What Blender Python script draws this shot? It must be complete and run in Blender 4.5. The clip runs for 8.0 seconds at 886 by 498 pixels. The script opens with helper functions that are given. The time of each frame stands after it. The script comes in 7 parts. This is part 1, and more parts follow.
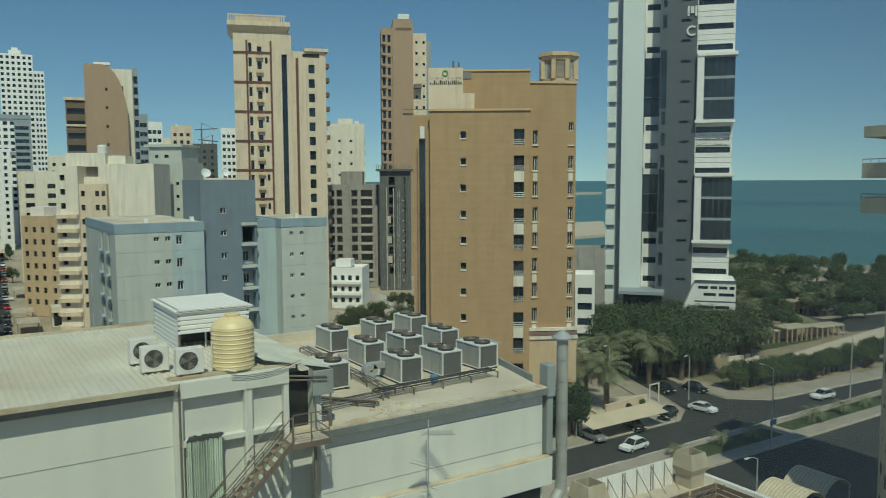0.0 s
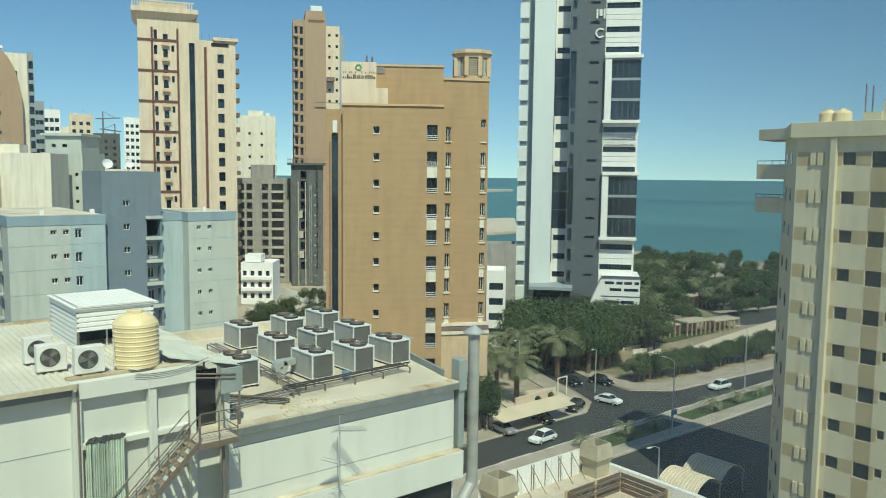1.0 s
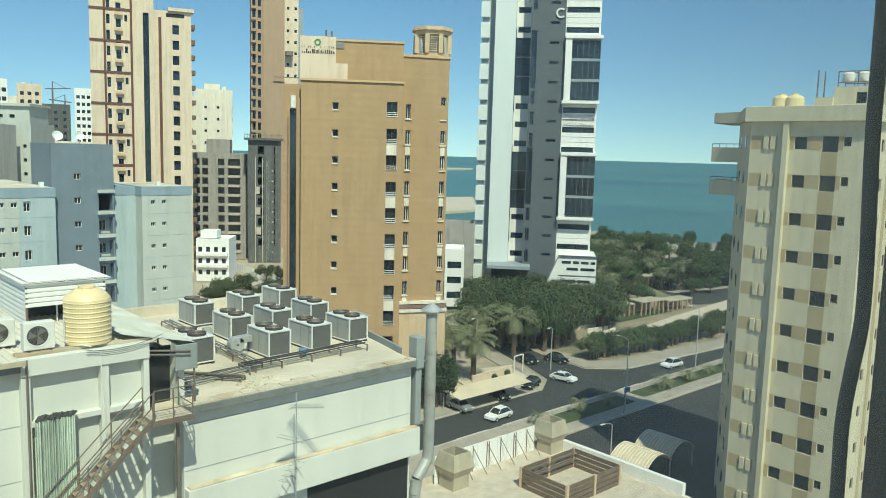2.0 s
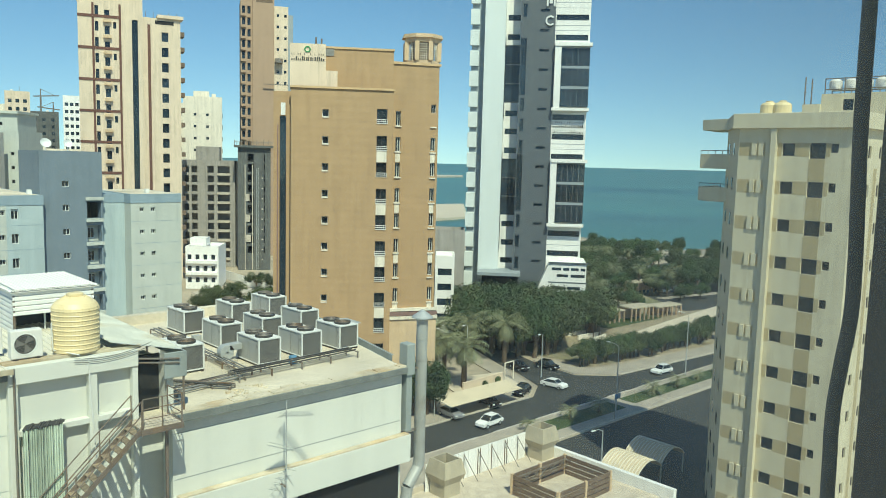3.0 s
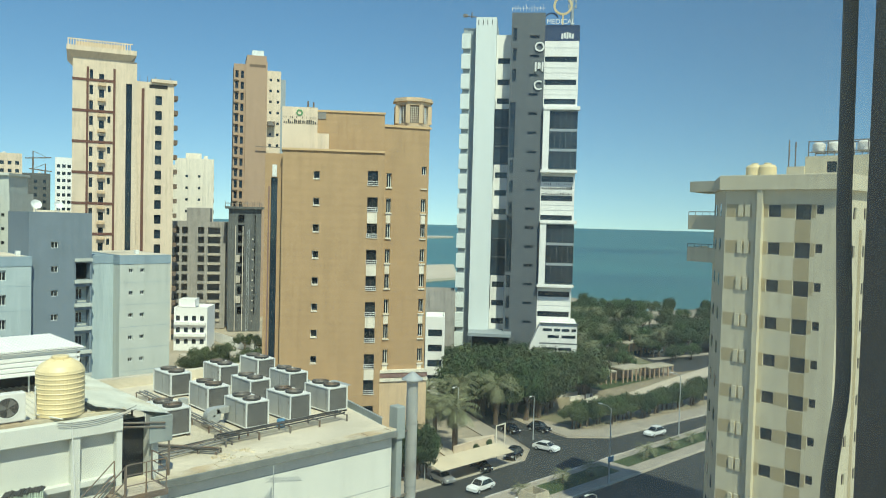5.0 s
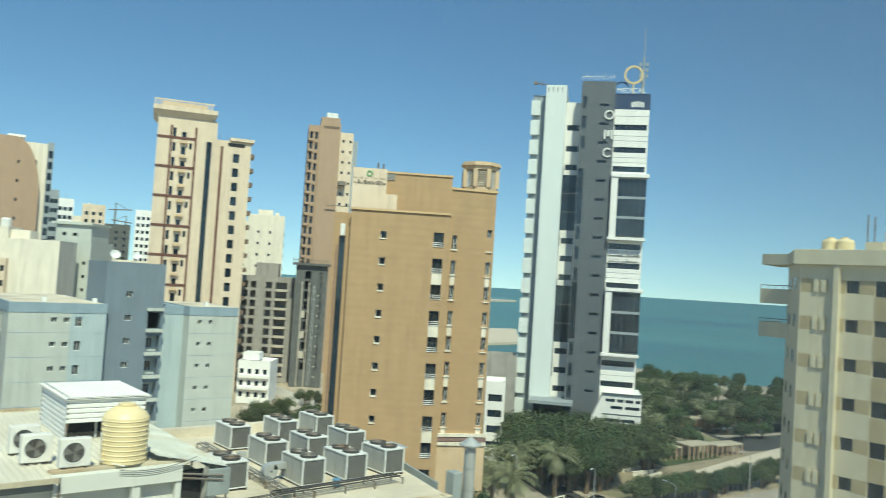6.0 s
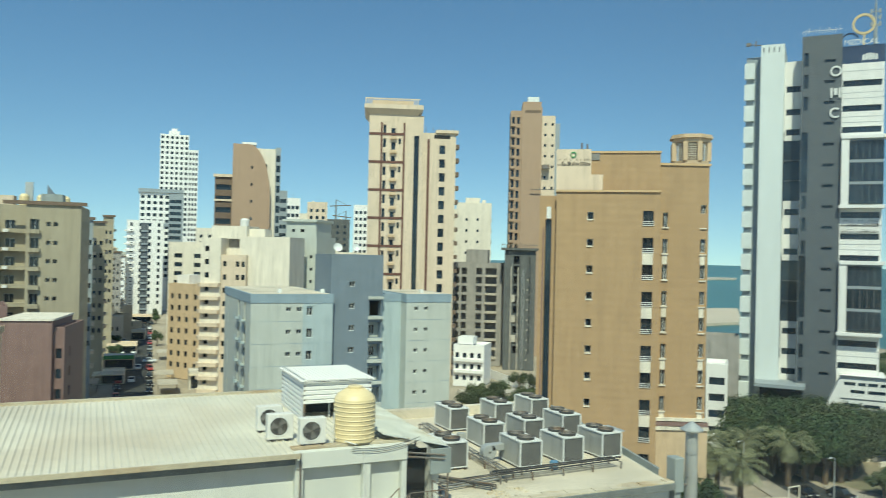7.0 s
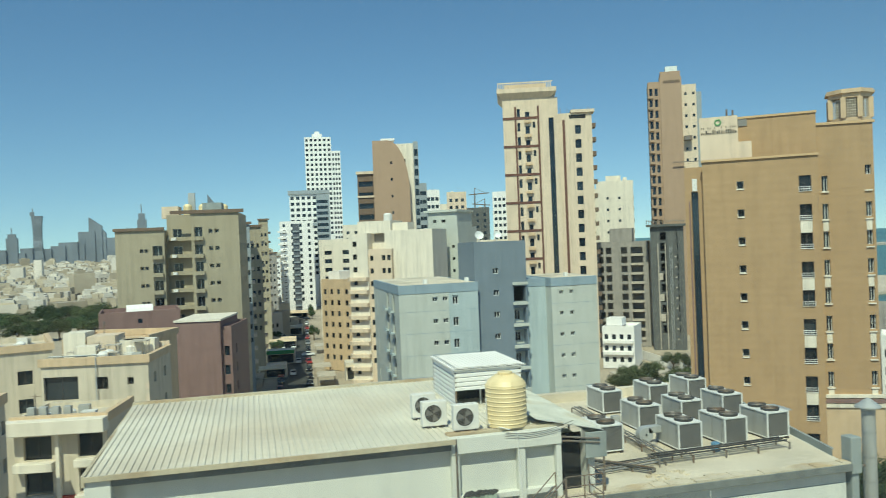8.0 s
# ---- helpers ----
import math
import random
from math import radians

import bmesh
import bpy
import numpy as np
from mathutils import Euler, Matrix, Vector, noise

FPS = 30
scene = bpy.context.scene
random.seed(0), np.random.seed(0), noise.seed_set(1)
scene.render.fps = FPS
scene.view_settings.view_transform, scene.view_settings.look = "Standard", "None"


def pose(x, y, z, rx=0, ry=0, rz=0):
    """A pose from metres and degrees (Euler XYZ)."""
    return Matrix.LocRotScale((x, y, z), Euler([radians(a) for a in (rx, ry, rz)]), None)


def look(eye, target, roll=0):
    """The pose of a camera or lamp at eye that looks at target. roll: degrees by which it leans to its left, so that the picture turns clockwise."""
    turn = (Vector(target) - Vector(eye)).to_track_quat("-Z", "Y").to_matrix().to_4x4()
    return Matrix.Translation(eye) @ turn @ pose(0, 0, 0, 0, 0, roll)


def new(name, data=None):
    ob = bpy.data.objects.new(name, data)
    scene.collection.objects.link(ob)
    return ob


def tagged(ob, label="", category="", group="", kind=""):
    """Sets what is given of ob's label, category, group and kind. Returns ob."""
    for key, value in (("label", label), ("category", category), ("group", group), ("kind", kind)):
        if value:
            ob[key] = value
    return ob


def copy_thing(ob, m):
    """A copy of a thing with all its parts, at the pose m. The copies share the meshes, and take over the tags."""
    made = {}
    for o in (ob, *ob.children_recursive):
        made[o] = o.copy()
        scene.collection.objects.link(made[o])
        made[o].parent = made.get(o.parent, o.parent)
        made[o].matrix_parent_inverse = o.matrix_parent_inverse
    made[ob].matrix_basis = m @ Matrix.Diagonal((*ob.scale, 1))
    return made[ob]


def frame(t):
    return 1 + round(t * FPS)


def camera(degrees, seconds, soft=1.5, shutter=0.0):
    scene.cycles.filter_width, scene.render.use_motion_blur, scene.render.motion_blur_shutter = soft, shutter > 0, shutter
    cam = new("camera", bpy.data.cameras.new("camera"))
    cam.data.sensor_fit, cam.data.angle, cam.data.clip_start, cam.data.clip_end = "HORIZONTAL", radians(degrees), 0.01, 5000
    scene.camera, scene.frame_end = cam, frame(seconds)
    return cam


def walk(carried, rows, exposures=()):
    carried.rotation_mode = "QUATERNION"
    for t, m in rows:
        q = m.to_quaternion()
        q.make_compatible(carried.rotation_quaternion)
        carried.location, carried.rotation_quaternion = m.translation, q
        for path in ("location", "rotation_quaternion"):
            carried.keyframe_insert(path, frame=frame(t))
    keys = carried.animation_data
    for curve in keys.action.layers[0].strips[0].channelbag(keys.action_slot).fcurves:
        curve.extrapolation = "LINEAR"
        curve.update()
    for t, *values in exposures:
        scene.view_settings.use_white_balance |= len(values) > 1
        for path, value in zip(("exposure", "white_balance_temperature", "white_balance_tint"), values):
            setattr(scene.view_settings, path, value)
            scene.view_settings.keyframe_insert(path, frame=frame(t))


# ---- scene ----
cam = camera(58.42, 8.0, 0.6, 0.3)
EYE = 38.0
GRID = 33.0
ROWS = [
    (0.0, 0.0, 0.00, 0.03, -5.30, 0.22),
    (0.5, 0.0, 0.00, -3.27, -5.69, -0.30),
    (1.0, 0.0, 0.00, -6.30, -5.60, -0.66),
    (1.5, 0.0, -0.01, -8.50, -6.69, -1.24),
    (2.0, 0.0, -0.01, -9.34, -7.11, -1.60),
    (3.5, 0.0, -0.03, -10.15, -6.26, -1.40),
    (4.0, 0.0, -0.02, -10.10, -5.90, -1.22),
    (4.5, 0.0, -0.02, -10.27, -4.50, -1.38),
    (5.8, 0.0, 0.02, -8.38, 1.91, -3.27),
    (6.0, 0.0, 0.02, -5.80, 2.12, -3.61),
    (6.5, 0.0, 0.02, 1.93, 1.41, -3.27),
    (7.0, 0.0, 0.02, 9.04, 0.29, -1.31),
    (7.5, 0.0, 0.02, 14.77, -0.25, 0.55),
    (8.0, 0.0, 0.02, 19.24, -0.65, 2.32),
]
walk(cam, [(t, pose(dx, 0, EYE + dz, 90 + pitch, 0, yaw - GRID) @ pose(0, 0, 0, 0, 0, -roll)) for t, dx, dz, yaw, pitch, roll in ROWS],
     exposures=[(0.0, -0.58, 6850, -10.5), (0.5, -0.5, 6850, -10.5), (0.8, -0.2, 6850, -10.5), (1.0, 0.06, 6850, -10.5), (3.5, 0.26, 6850, -10.5), (4.7, 0.22, 6850, -10.5), (5.8, 0.26, 6850, -9.5), (7.0, 0.12, 6850, -10.0), (8.0, 0.03, 6850, -10.5)])

# ---- sky and sun ----
SUN_ELEV, SUN_SIDE = 53.0, 26.0      # the sun stands behind the viewer, a little to the side
world = bpy.data.worlds.new("sky")
scene.world = world
world.use_nodes = True
wn = world.node_tree
sky = wn.nodes.new("ShaderNodeTexSky")
sky.sky_type = "NISHITA"
sky.sun_disc = False
sky.sun_elevation = radians(SUN_ELEV)
sky.sun_rotation = radians(180 + SUN_SIDE)
sky.air_density, sky.dust_density, sky.ozone_density = 1.0, 0.2, 2.5
hs = wn.nodes.new("ShaderNodeHueSaturation")
hs.inputs["Saturation"].default_value = 1.17
hs.inputs["Hue"].default_value = 0.505
tcw = wn.nodes.new("ShaderNodeTexCoord")
lift = wn.nodes.new("ShaderNodeVectorMath")
lift.operation = "ADD"
lift.inputs[1].default_value = (0, 0, 0.085)      # a clear horizon, without the low dusty band
nrm_ = wn.nodes.new("ShaderNodeVectorMath")
nrm_.operation = "NORMALIZE"
wn.links.new(tcw.outputs["Generated"], lift.inputs[0])
wn.links.new(lift.outputs[0], nrm_.inputs[0])
wn.links.new(nrm_.outputs[0], sky.inputs[0])
wn.links.new(sky.outputs[0], hs.inputs["Color"])
wn.links.new(hs.outputs[0], wn.nodes["Background"].inputs[0])
wn.nodes["Background"].inputs[1].default_value = 0.129
sun_data = bpy.data.lights.new("sun", "SUN")
sun_data.energy, sun_data.angle, sun_data.color = 4.2, radians(0.5), (1.0, 0.95, 0.86)
sun = new("sun", sun_data)
_a = radians(180 + SUN_SIDE)
_s = Vector((math.sin(_a) * math.cos(radians(SUN_ELEV)), math.cos(_a) * math.cos(radians(SUN_ELEV)), math.sin(radians(SUN_ELEV))))
sun.matrix_world = look(_s * 200, (0, 0, 0))
tagged(sun, kind="structure")


# ---- materials ----
def material(name, color, rough=0.8, metal=0.0, vary=0.12, scale=0.6, streak=0.0, bump=0.0, bump_scale=8.0, tint=None, island=0.0, random_hue=0.0, course=0.0):
    """A procedural surface: broad patches, fine grain, vertical weather streaks and relief."""
    m = bpy.data.materials.new(name)
    m.use_nodes = True
    nt = m.node_tree
    n, l = nt.nodes, nt.links
    bs = n["Principled BSDF"]
    bs.inputs["Roughness"].default_value, bs.inputs["Metallic"].default_value = rough, metal
    tc = n.new("ShaderNodeTexCoord")
    geo = n.new("ShaderNodeNewGeometry")
    col = n.new("ShaderNodeRGB")
    col.outputs[0].default_value = (*color, 1)
    out = col.outputs[0]

    def noise_tex(sc, detail, vec):
        t = n.new("ShaderNodeTexNoise")
        t.inputs["Scale"].default_value, t.inputs["Detail"].default_value = sc, detail
        l.new(vec, t.inputs["Vector"])
        return t.outputs[0]

    def mul(src, fac_out, lo, hi, a=0.3, b=0.7):
        r = n.new("ShaderNodeMapRange")
        r.inputs[1].default_value, r.inputs[2].default_value, r.inputs[3].default_value, r.inputs[4].default_value = a, b, lo, hi
        l.new(fac_out, r.inputs[0])
        x = n.new("ShaderNodeMix")
        x.data_type, x.blend_type = "RGBA", "MULTIPLY"
        x.inputs[0].default_value = 1.0
        l.new(src, x.inputs[6])
        l.new(r.outputs[0], x.inputs[7])
        return x.outputs[2]

    if tint:
        f = noise_tex(scale * 0.6, 5, geo.outputs["Position"])
        r = n.new("ShaderNodeMapRange")
        r.inputs[1].default_value, r.inputs[2].default_value = 0.48, 0.68
        l.new(f, r.inputs[0])
        x = n.new("ShaderNodeMix")
        x.data_type = "RGBA"
        l.new(r.outputs[0], x.inputs[0])
        l.new(out, x.inputs[6])
        x.inputs[7].default_value = (*tint, 1)
        out = x.outputs[2]
    out = mul(out, noise_tex(scale, 6, geo.outputs["Position"]), 1 - vary, 1 + vary)
    out = mul(out, noise_tex(scale * 14, 3, geo.outputs["Position"]), 1 - vary * 0.6, 1 + vary * 0.6)
    if streak:
        mp = n.new("ShaderNodeMapping")
        mp.inputs["Scale"].default_value = (1.6, 1.6, 0.09)
        l.new(geo.outputs["Position"], mp.inputs[0])
        out = mul(out, noise_tex(1.0, 5, mp.outputs[0]), 1 - streak, 1.03, 0.32, 0.55)
    if course:
        sx = n.new("ShaderNodeSeparateXYZ")
        l.new(geo.outputs["Position"], sx.inputs[0])
        fr = n.new("ShaderNodeMath")
        fr.operation = "PINGPONG"
        fr.inputs[1].default_value = course
        l.new(sx.outputs[2], fr.inputs[0])
        out = mul(out, fr.outputs[0], 0.95, 1.02, 0.0, course)
    if island:
        out = mul(out, geo.outputs["Random Per Island"], 1 - island, 1 + island, 0, 1)
    if random_hue:
        oi = n.new("ShaderNodeObjectInfo")
        out = mul(out, oi.outputs["Random"], 1 - random_hue, 1 + random_hue, 0, 1)
    l.new(out, bs.inputs["Base Color"])
    if bump:
        b = n.new("ShaderNodeBump")
        b.inputs["Strength"].default_value, b.inputs["Distance"].default_value = bump, 0.05
        l.new(noise_tex(bump_scale, 4, geo.outputs["Position"]), b.inputs["Height"])
        l.new(b.outputs[0], bs.inputs["Normal"])
    return m


M = dict(
    blue=material("blue_paint", (0.42, 0.50, 0.51), streak=0.10, vary=0.05),
    blue_pale=material("pale_blue_paint", (0.50, 0.525, 0.475), streak=0.10, vary=0.05),
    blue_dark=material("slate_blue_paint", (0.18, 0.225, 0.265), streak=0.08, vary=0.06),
    blue_band=material("grey_blue_band", (0.27, 0.35, 0.40), streak=0.1, vary=0.06),
    orange=material("ochre_brick", (0.42, 0.28, 0.15), streak=0.07, vary=0.06, bump=0.2, course=0.55),
    ochre_pale=material("pale_ochre_trim", (0.58, 0.40, 0.22), vary=0.06),
    cream=material("cream_plaster", (0.68, 0.56, 0.42), streak=0.14, vary=0.06),
    cream_pale=material("pale_cream_plaster", (0.76, 0.70, 0.58), streak=0.16, vary=0.06),
    beige=material("beige_stone_cladding", (0.60, 0.45, 0.29), streak=0.12, vary=0.07),
    maroon=material("maroon_band", (0.14, 0.065, 0.05), vary=0.1),
    maroon_wall=material("plum_render", (0.23, 0.145, 0.13), streak=0.15, vary=0.08),
    brown=material("brown_cladding", (0.40, 0.28, 0.19), streak=0.08, vary=0.05),
    brown_dark=material("umber_cladding", (0.17, 0.12, 0.085), streak=0.1, vary=0.1),
    olive=material("olive_beige_render", (0.37, 0.325, 0.23), streak=0.14, vary=0.05),
    grey=material("grey_render", (0.33, 0.31, 0.28), streak=0.2, vary=0.1),
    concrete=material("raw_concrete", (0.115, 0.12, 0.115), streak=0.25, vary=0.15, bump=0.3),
    concrete_pale=material("pale_concrete", (0.50, 0.45, 0.37), streak=0.2, vary=0.12, bump=0.2),
    white=material("white_panels", (0.82, 0.81, 0.77), streak=0.06, vary=0.03, rough=0.55),
    white_cool=material("cool_white_panels", (0.68, 0.73, 0.71), streak=0.05, vary=0.03, rough=0.5),
    dark_grey=material("charcoal_cladding", (0.10, 0.115, 0.13), vary=0.06, rough=0.6),
    mid_grey=material("steel_grey_cladding", (0.30, 0.34, 0.36), vary=0.06, rough=0.6),
    yellow=material("pale_yellow_render", (0.66, 0.60, 0.43), streak=0.10, vary=0.05),
    yellow_band=material("sand_band", (0.46, 0.38, 0.22), streak=0.08, vary=0.06),
    glass=material("dark_window_glass", (0.025, 0.032, 0.036), rough=0.12, vary=0.3, scale=0.3, random_hue=0.6),
    glass_tower=material("tinted_curtain_glass", (0.02, 0.032, 0.045), rough=0.08, vary=0.4, scale=0.25, random_hue=0.4),
    frame=material("white_window_frame", (0.72, 0.73, 0.70), rough=0.5, vary=0.04),
    frame_dark=material("dark_window_frame", (0.06, 0.05, 0.045), rough=0.5, vary=0.05),
    wall_near=material("pale_green_grey_paint", (0.66, 0.67, 0.61), streak=0.05, vary=0.04, scale=0.35, bump=0.15, bump_scale=3),
    wall_grey=material("blue_grey_paint", (0.30, 0.335, 0.325), streak=0.12, vary=0.07),
    roof_sheet=material("weathered_roof_sheet", (0.66, 0.625, 0.52), rough=0.7, vary=0.12, scale=0.25, tint=(0.58, 0.52, 0.41), bump=0.1),
    roof_dust=material("dusty_roof_screed", (0.66, 0.59, 0.46), vary=0.16, scale=0.35, tint=(0.50, 0.44, 0.33), bump=0.2),
    rust=material("stained_parapet_cap", (0.60, 0.53, 0.40), vary=0.2, scale=0.9, tint=(0.50, 0.34, 0.16)),
    sheet_white=material("white_metal_sheet", (0.82, 0.81, 0.77), rough=0.75, vary=0.04),
    asphalt=material("asphalt", (0.044, 0.046, 0.044), rough=0.85, vary=0.18, scale=0.12, bump=0.2),
    sand=material("dusty_ground", (0.42, 0.36, 0.27), vary=0.2, scale=0.06, tint=(0.30, 0.26, 0.20)),
    paving=material("interlocking_paving", (0.37, 0.33, 0.27), vary=0.15, scale=0.3),
    lawn=material("watered_lawn", (0.055, 0.08, 0.026), vary=0.3, scale=0.5, bump=0.5),
    sea=material("shallow_sea", (0.06, 0.16, 0.135), rough=0.35, vary=0.15, scale=0.004, tint=(0.035, 0.105, 0.105), bump=0.3, bump_scale=0.25),
)


# ---- helpers for building ----
def bear(az, d):
    """The plan point at a bearing from the viewer and a distance."""
    a = radians(az + GRID)
    return Vector((d * math.sin(a), d * math.cos(a), 0))


class Geo:
    """Collects faces for one mesh."""

    def __init__(self):
        self.v, self.f, self.m = [], [], []

    def quad(self, a, b, c, d, m=0):
        i = len(self.v)
        self.v += [tuple(a), tuple(b), tuple(c), tuple(d)]
        self.f.append((i, i + 1, i + 2, i + 3))
        self.m.append(m)

    def box(self, x0, x1, y0, y1, z0, z1, m=0, rot=None):
        p = [Vector((x, y, z)) for z in (z0, z1) for y in (y0, y1) for x in (x0, x1)]
        if rot is not None:
            p = [rot @ q for q in p]
        i = len(self.v)
        self.v += [tuple(q) for q in p]
        for q in ((0, 2, 3, 1), (4, 5, 7, 6), (0, 1, 5, 4), (2, 6, 7, 3), (0, 4, 6, 2), (1, 3, 7, 5)):
            self.f.append(tuple(i + k for k in q))
            self.m.append(m)

    def prism(self, pts, z0, z1, m=0):
        n, i = len(pts), len(self.v)
        self.v += [(p[0], p[1], z0) for p in pts] + [(p[0], p[1], z1) for p in pts]
        for k in range(n):
            self.f.append((i + k, i + (k + 1) % n, i + n + (k + 1) % n, i + n + k))
            self.m.append(m)
        self.f += [tuple(i + k for k in reversed(range(n))), tuple(i + n + k for k in range(n))]
        self.m += [m, m]

    def tube(self, a, b, r, n=8, r2=None, m=0, caps=True):
        a, b = Vector(a), Vector(b)
        w = (b - a).normalized()
        u = w.orthogonal().normalized()
        t = w.cross(u)
        r2 = r if r2 is None else r2
        i = len(self.v)
        for p, q in ((a, r), (b, r2)):
            for k in range(n):
                g = 2 * math.pi * k / n
                self.v.append(tuple(p + q * (math.cos(g) * u + math.sin(g) * t)))
        for k in range(n):
            self.f.append((i + k, i + (k + 1) % n, i + n + (k + 1) % n, i + n + k))
            self.m.append(m)
        if caps:
            self.f += [tuple(i + k for k in reversed(range(n))), tuple(i + n + k for k in range(n))]
            self.m += [m, m]

    def lathe(self, prof, n=24, m=0, c=(0, 0, 0)):
        i = len(self.v)
        for r, z in prof:
            for k in range(n):
                g = 2 * math.pi * k / n
                self.v.append((c[0] + r * math.cos(g), c[1] + r * math.sin(g), c[2] + z))
        for j in range(len(prof) - 1):
            for k in range(n):
                self.f.append((i + j * n + k, i + j * n + (k + 1) % n, i + (j + 1) * n + (k + 1) % n, i + (j + 1) * n + k))
                self.m.append(m)

    def mesh(self, name, mats, smooth=False):
        me = bpy.data.meshes.new(name)
        me.from_pydata(self.v, [], self.f)
        for q in (mats if isinstance(mats, (list, tuple)) else [mats]):
            me.materials.append(q)
        me.polygons.foreach_set("material_index", self.m)
        if smooth:
            me.polygons.foreach_set("use_smooth", [True] * len(me.polygons))
        me.update()
        return me


def part(name, geo, mats, parent=None, label="", smooth=False, bevel=0.0):
    ob = new(name, geo.mesh(name, mats, smooth) if isinstance(geo, Geo) else geo)
    ob.parent = parent
    if label:
        ob["label"] = label
    if bevel:
        b = ob.modifiers.new("bevel", "BEVEL")
        b.width, b.segments, b.limit_method = bevel, 2, "ANGLE"
    return ob


def thing(name, label, category, loc=(0, 0, 0), turn=0.0, group="", kind=""):
    ob = new(name)
    ob.matrix_world = pose(*loc, 0, 0, turn)
    ob.empty_display_size = 0.5
    return tagged(ob, label, category, group, kind)


WINDOWS = {}


def window_mesh(w, h, kind):
    """Meshes of one window: a frame with its bars, and the glass behind; x across, z up, y inwards."""
    key = (round(w, 2), round(h, 2), kind)
    if key not in WINDOWS:
        g, p = Geo(), Geo()
        p.box(-w / 2, w / 2, 0.06, 0.08, 0, h)
        t = 0.06
        if kind in ("white", "dark", "slider", "grid"):
            g.box(-w / 2, -w / 2 + t, 0, 0.07, 0, h), g.box(w / 2 - t, w / 2, 0, 0.07, 0, h)
            g.box(-w / 2 + t, w / 2 - t, 0, 0.07, 0, t), g.box(-w / 2 + t, w / 2 - t, 0, 0.07, h - t, h)
            if kind in ("slider", "grid") or w > 1.3:
                g.box(-t / 2, t / 2, 0, 0.07, t, h - t)
            if kind == "grid":
                g.box(-w / 2 + t, w / 2 - t, 0.01, 0.06, h * 0.62, h * 0.62 + t)
        f = M["frame_dark"] if kind == "dark" else M["frame"]
        WINDOWS[key] = (g.mesh("window_frame", f) if g.v else None, p.mesh("pane", M["glass_tower"] if kind == "tower" else M["glass"]))
    return WINDOWS[key]


def add_window(parent, m, w, h, kind):
    fr, pane = window_mesh(w, h, kind)
    if fr is None:
        ob = new("window", pane)
        ob.parent, ob.matrix_local = parent, m
        return ob
    ob = new("window", fr)
    ob.parent, ob.matrix_local = parent, m
    gl = new("pane", pane)
    gl.parent = ob
    return ob


def face_wall(g, o, u, n, width, z0, z1, holes, depth=0.25, m=0, reveal=None):
    """One wall face from o along u, looking towards n, with openings (u0, u1, z0, z1) cut in and their reveals."""
    us = sorted({0.0, width, *[round(a, 3) for h in holes for a in h[:2]]})
    zs = sorted({z0, z1, *[round(a, 3) for h in holes for a in h[2:4]]})
    us = [a for a in us if 0 <= a <= width]
    zs = [a for a in zs if z0 <= a <= z1]
    P = lambda a, z, d=0.0: o + u * a - n * d + Vector((0, 0, z))
    cut = set()
    for h in holes:
        a0, a1, b0, b1 = [round(k, 3) for k in h[:4]]
        for i in range(len(us) - 1):
            if us[i] >= a0 and us[i + 1] <= a1:
                for j in range(len(zs) - 1):
                    if zs[j] >= b0 and zs[j + 1] <= b1:
                        cut.add((i, j))
        r = m if reveal is None else reveal
        g.quad(P(a0, b0), P(a1, b0), P(a1, b0, depth), P(a0, b0, depth), r)
        g.quad(P(a0, b1, depth), P(a1, b1, depth), P(a1, b1), P(a0, b1), r)
        g.quad(P(a0, b0), P(a0, b0, depth), P(a0, b1, depth), P(a0, b1), r)
        g.quad(P(a1, b0, depth), P(a1, b0), P(a1, b1), P(a1, b1, depth), r)
    for j in range(len(zs) - 1):
        i = 0
        while i < len(us) - 1:
            if (i, j) in cut:
                i += 1
                continue
            k = i
            while k + 1 < len(us) - 1 and (k + 1, j) not in cut:
                k += 1
            g.quad(P(us[i], zs[j]), P(us[k + 1], zs[j]), P(us[k + 1], zs[j + 1]), P(us[i], zs[j + 1]), m)
            i = k + 1


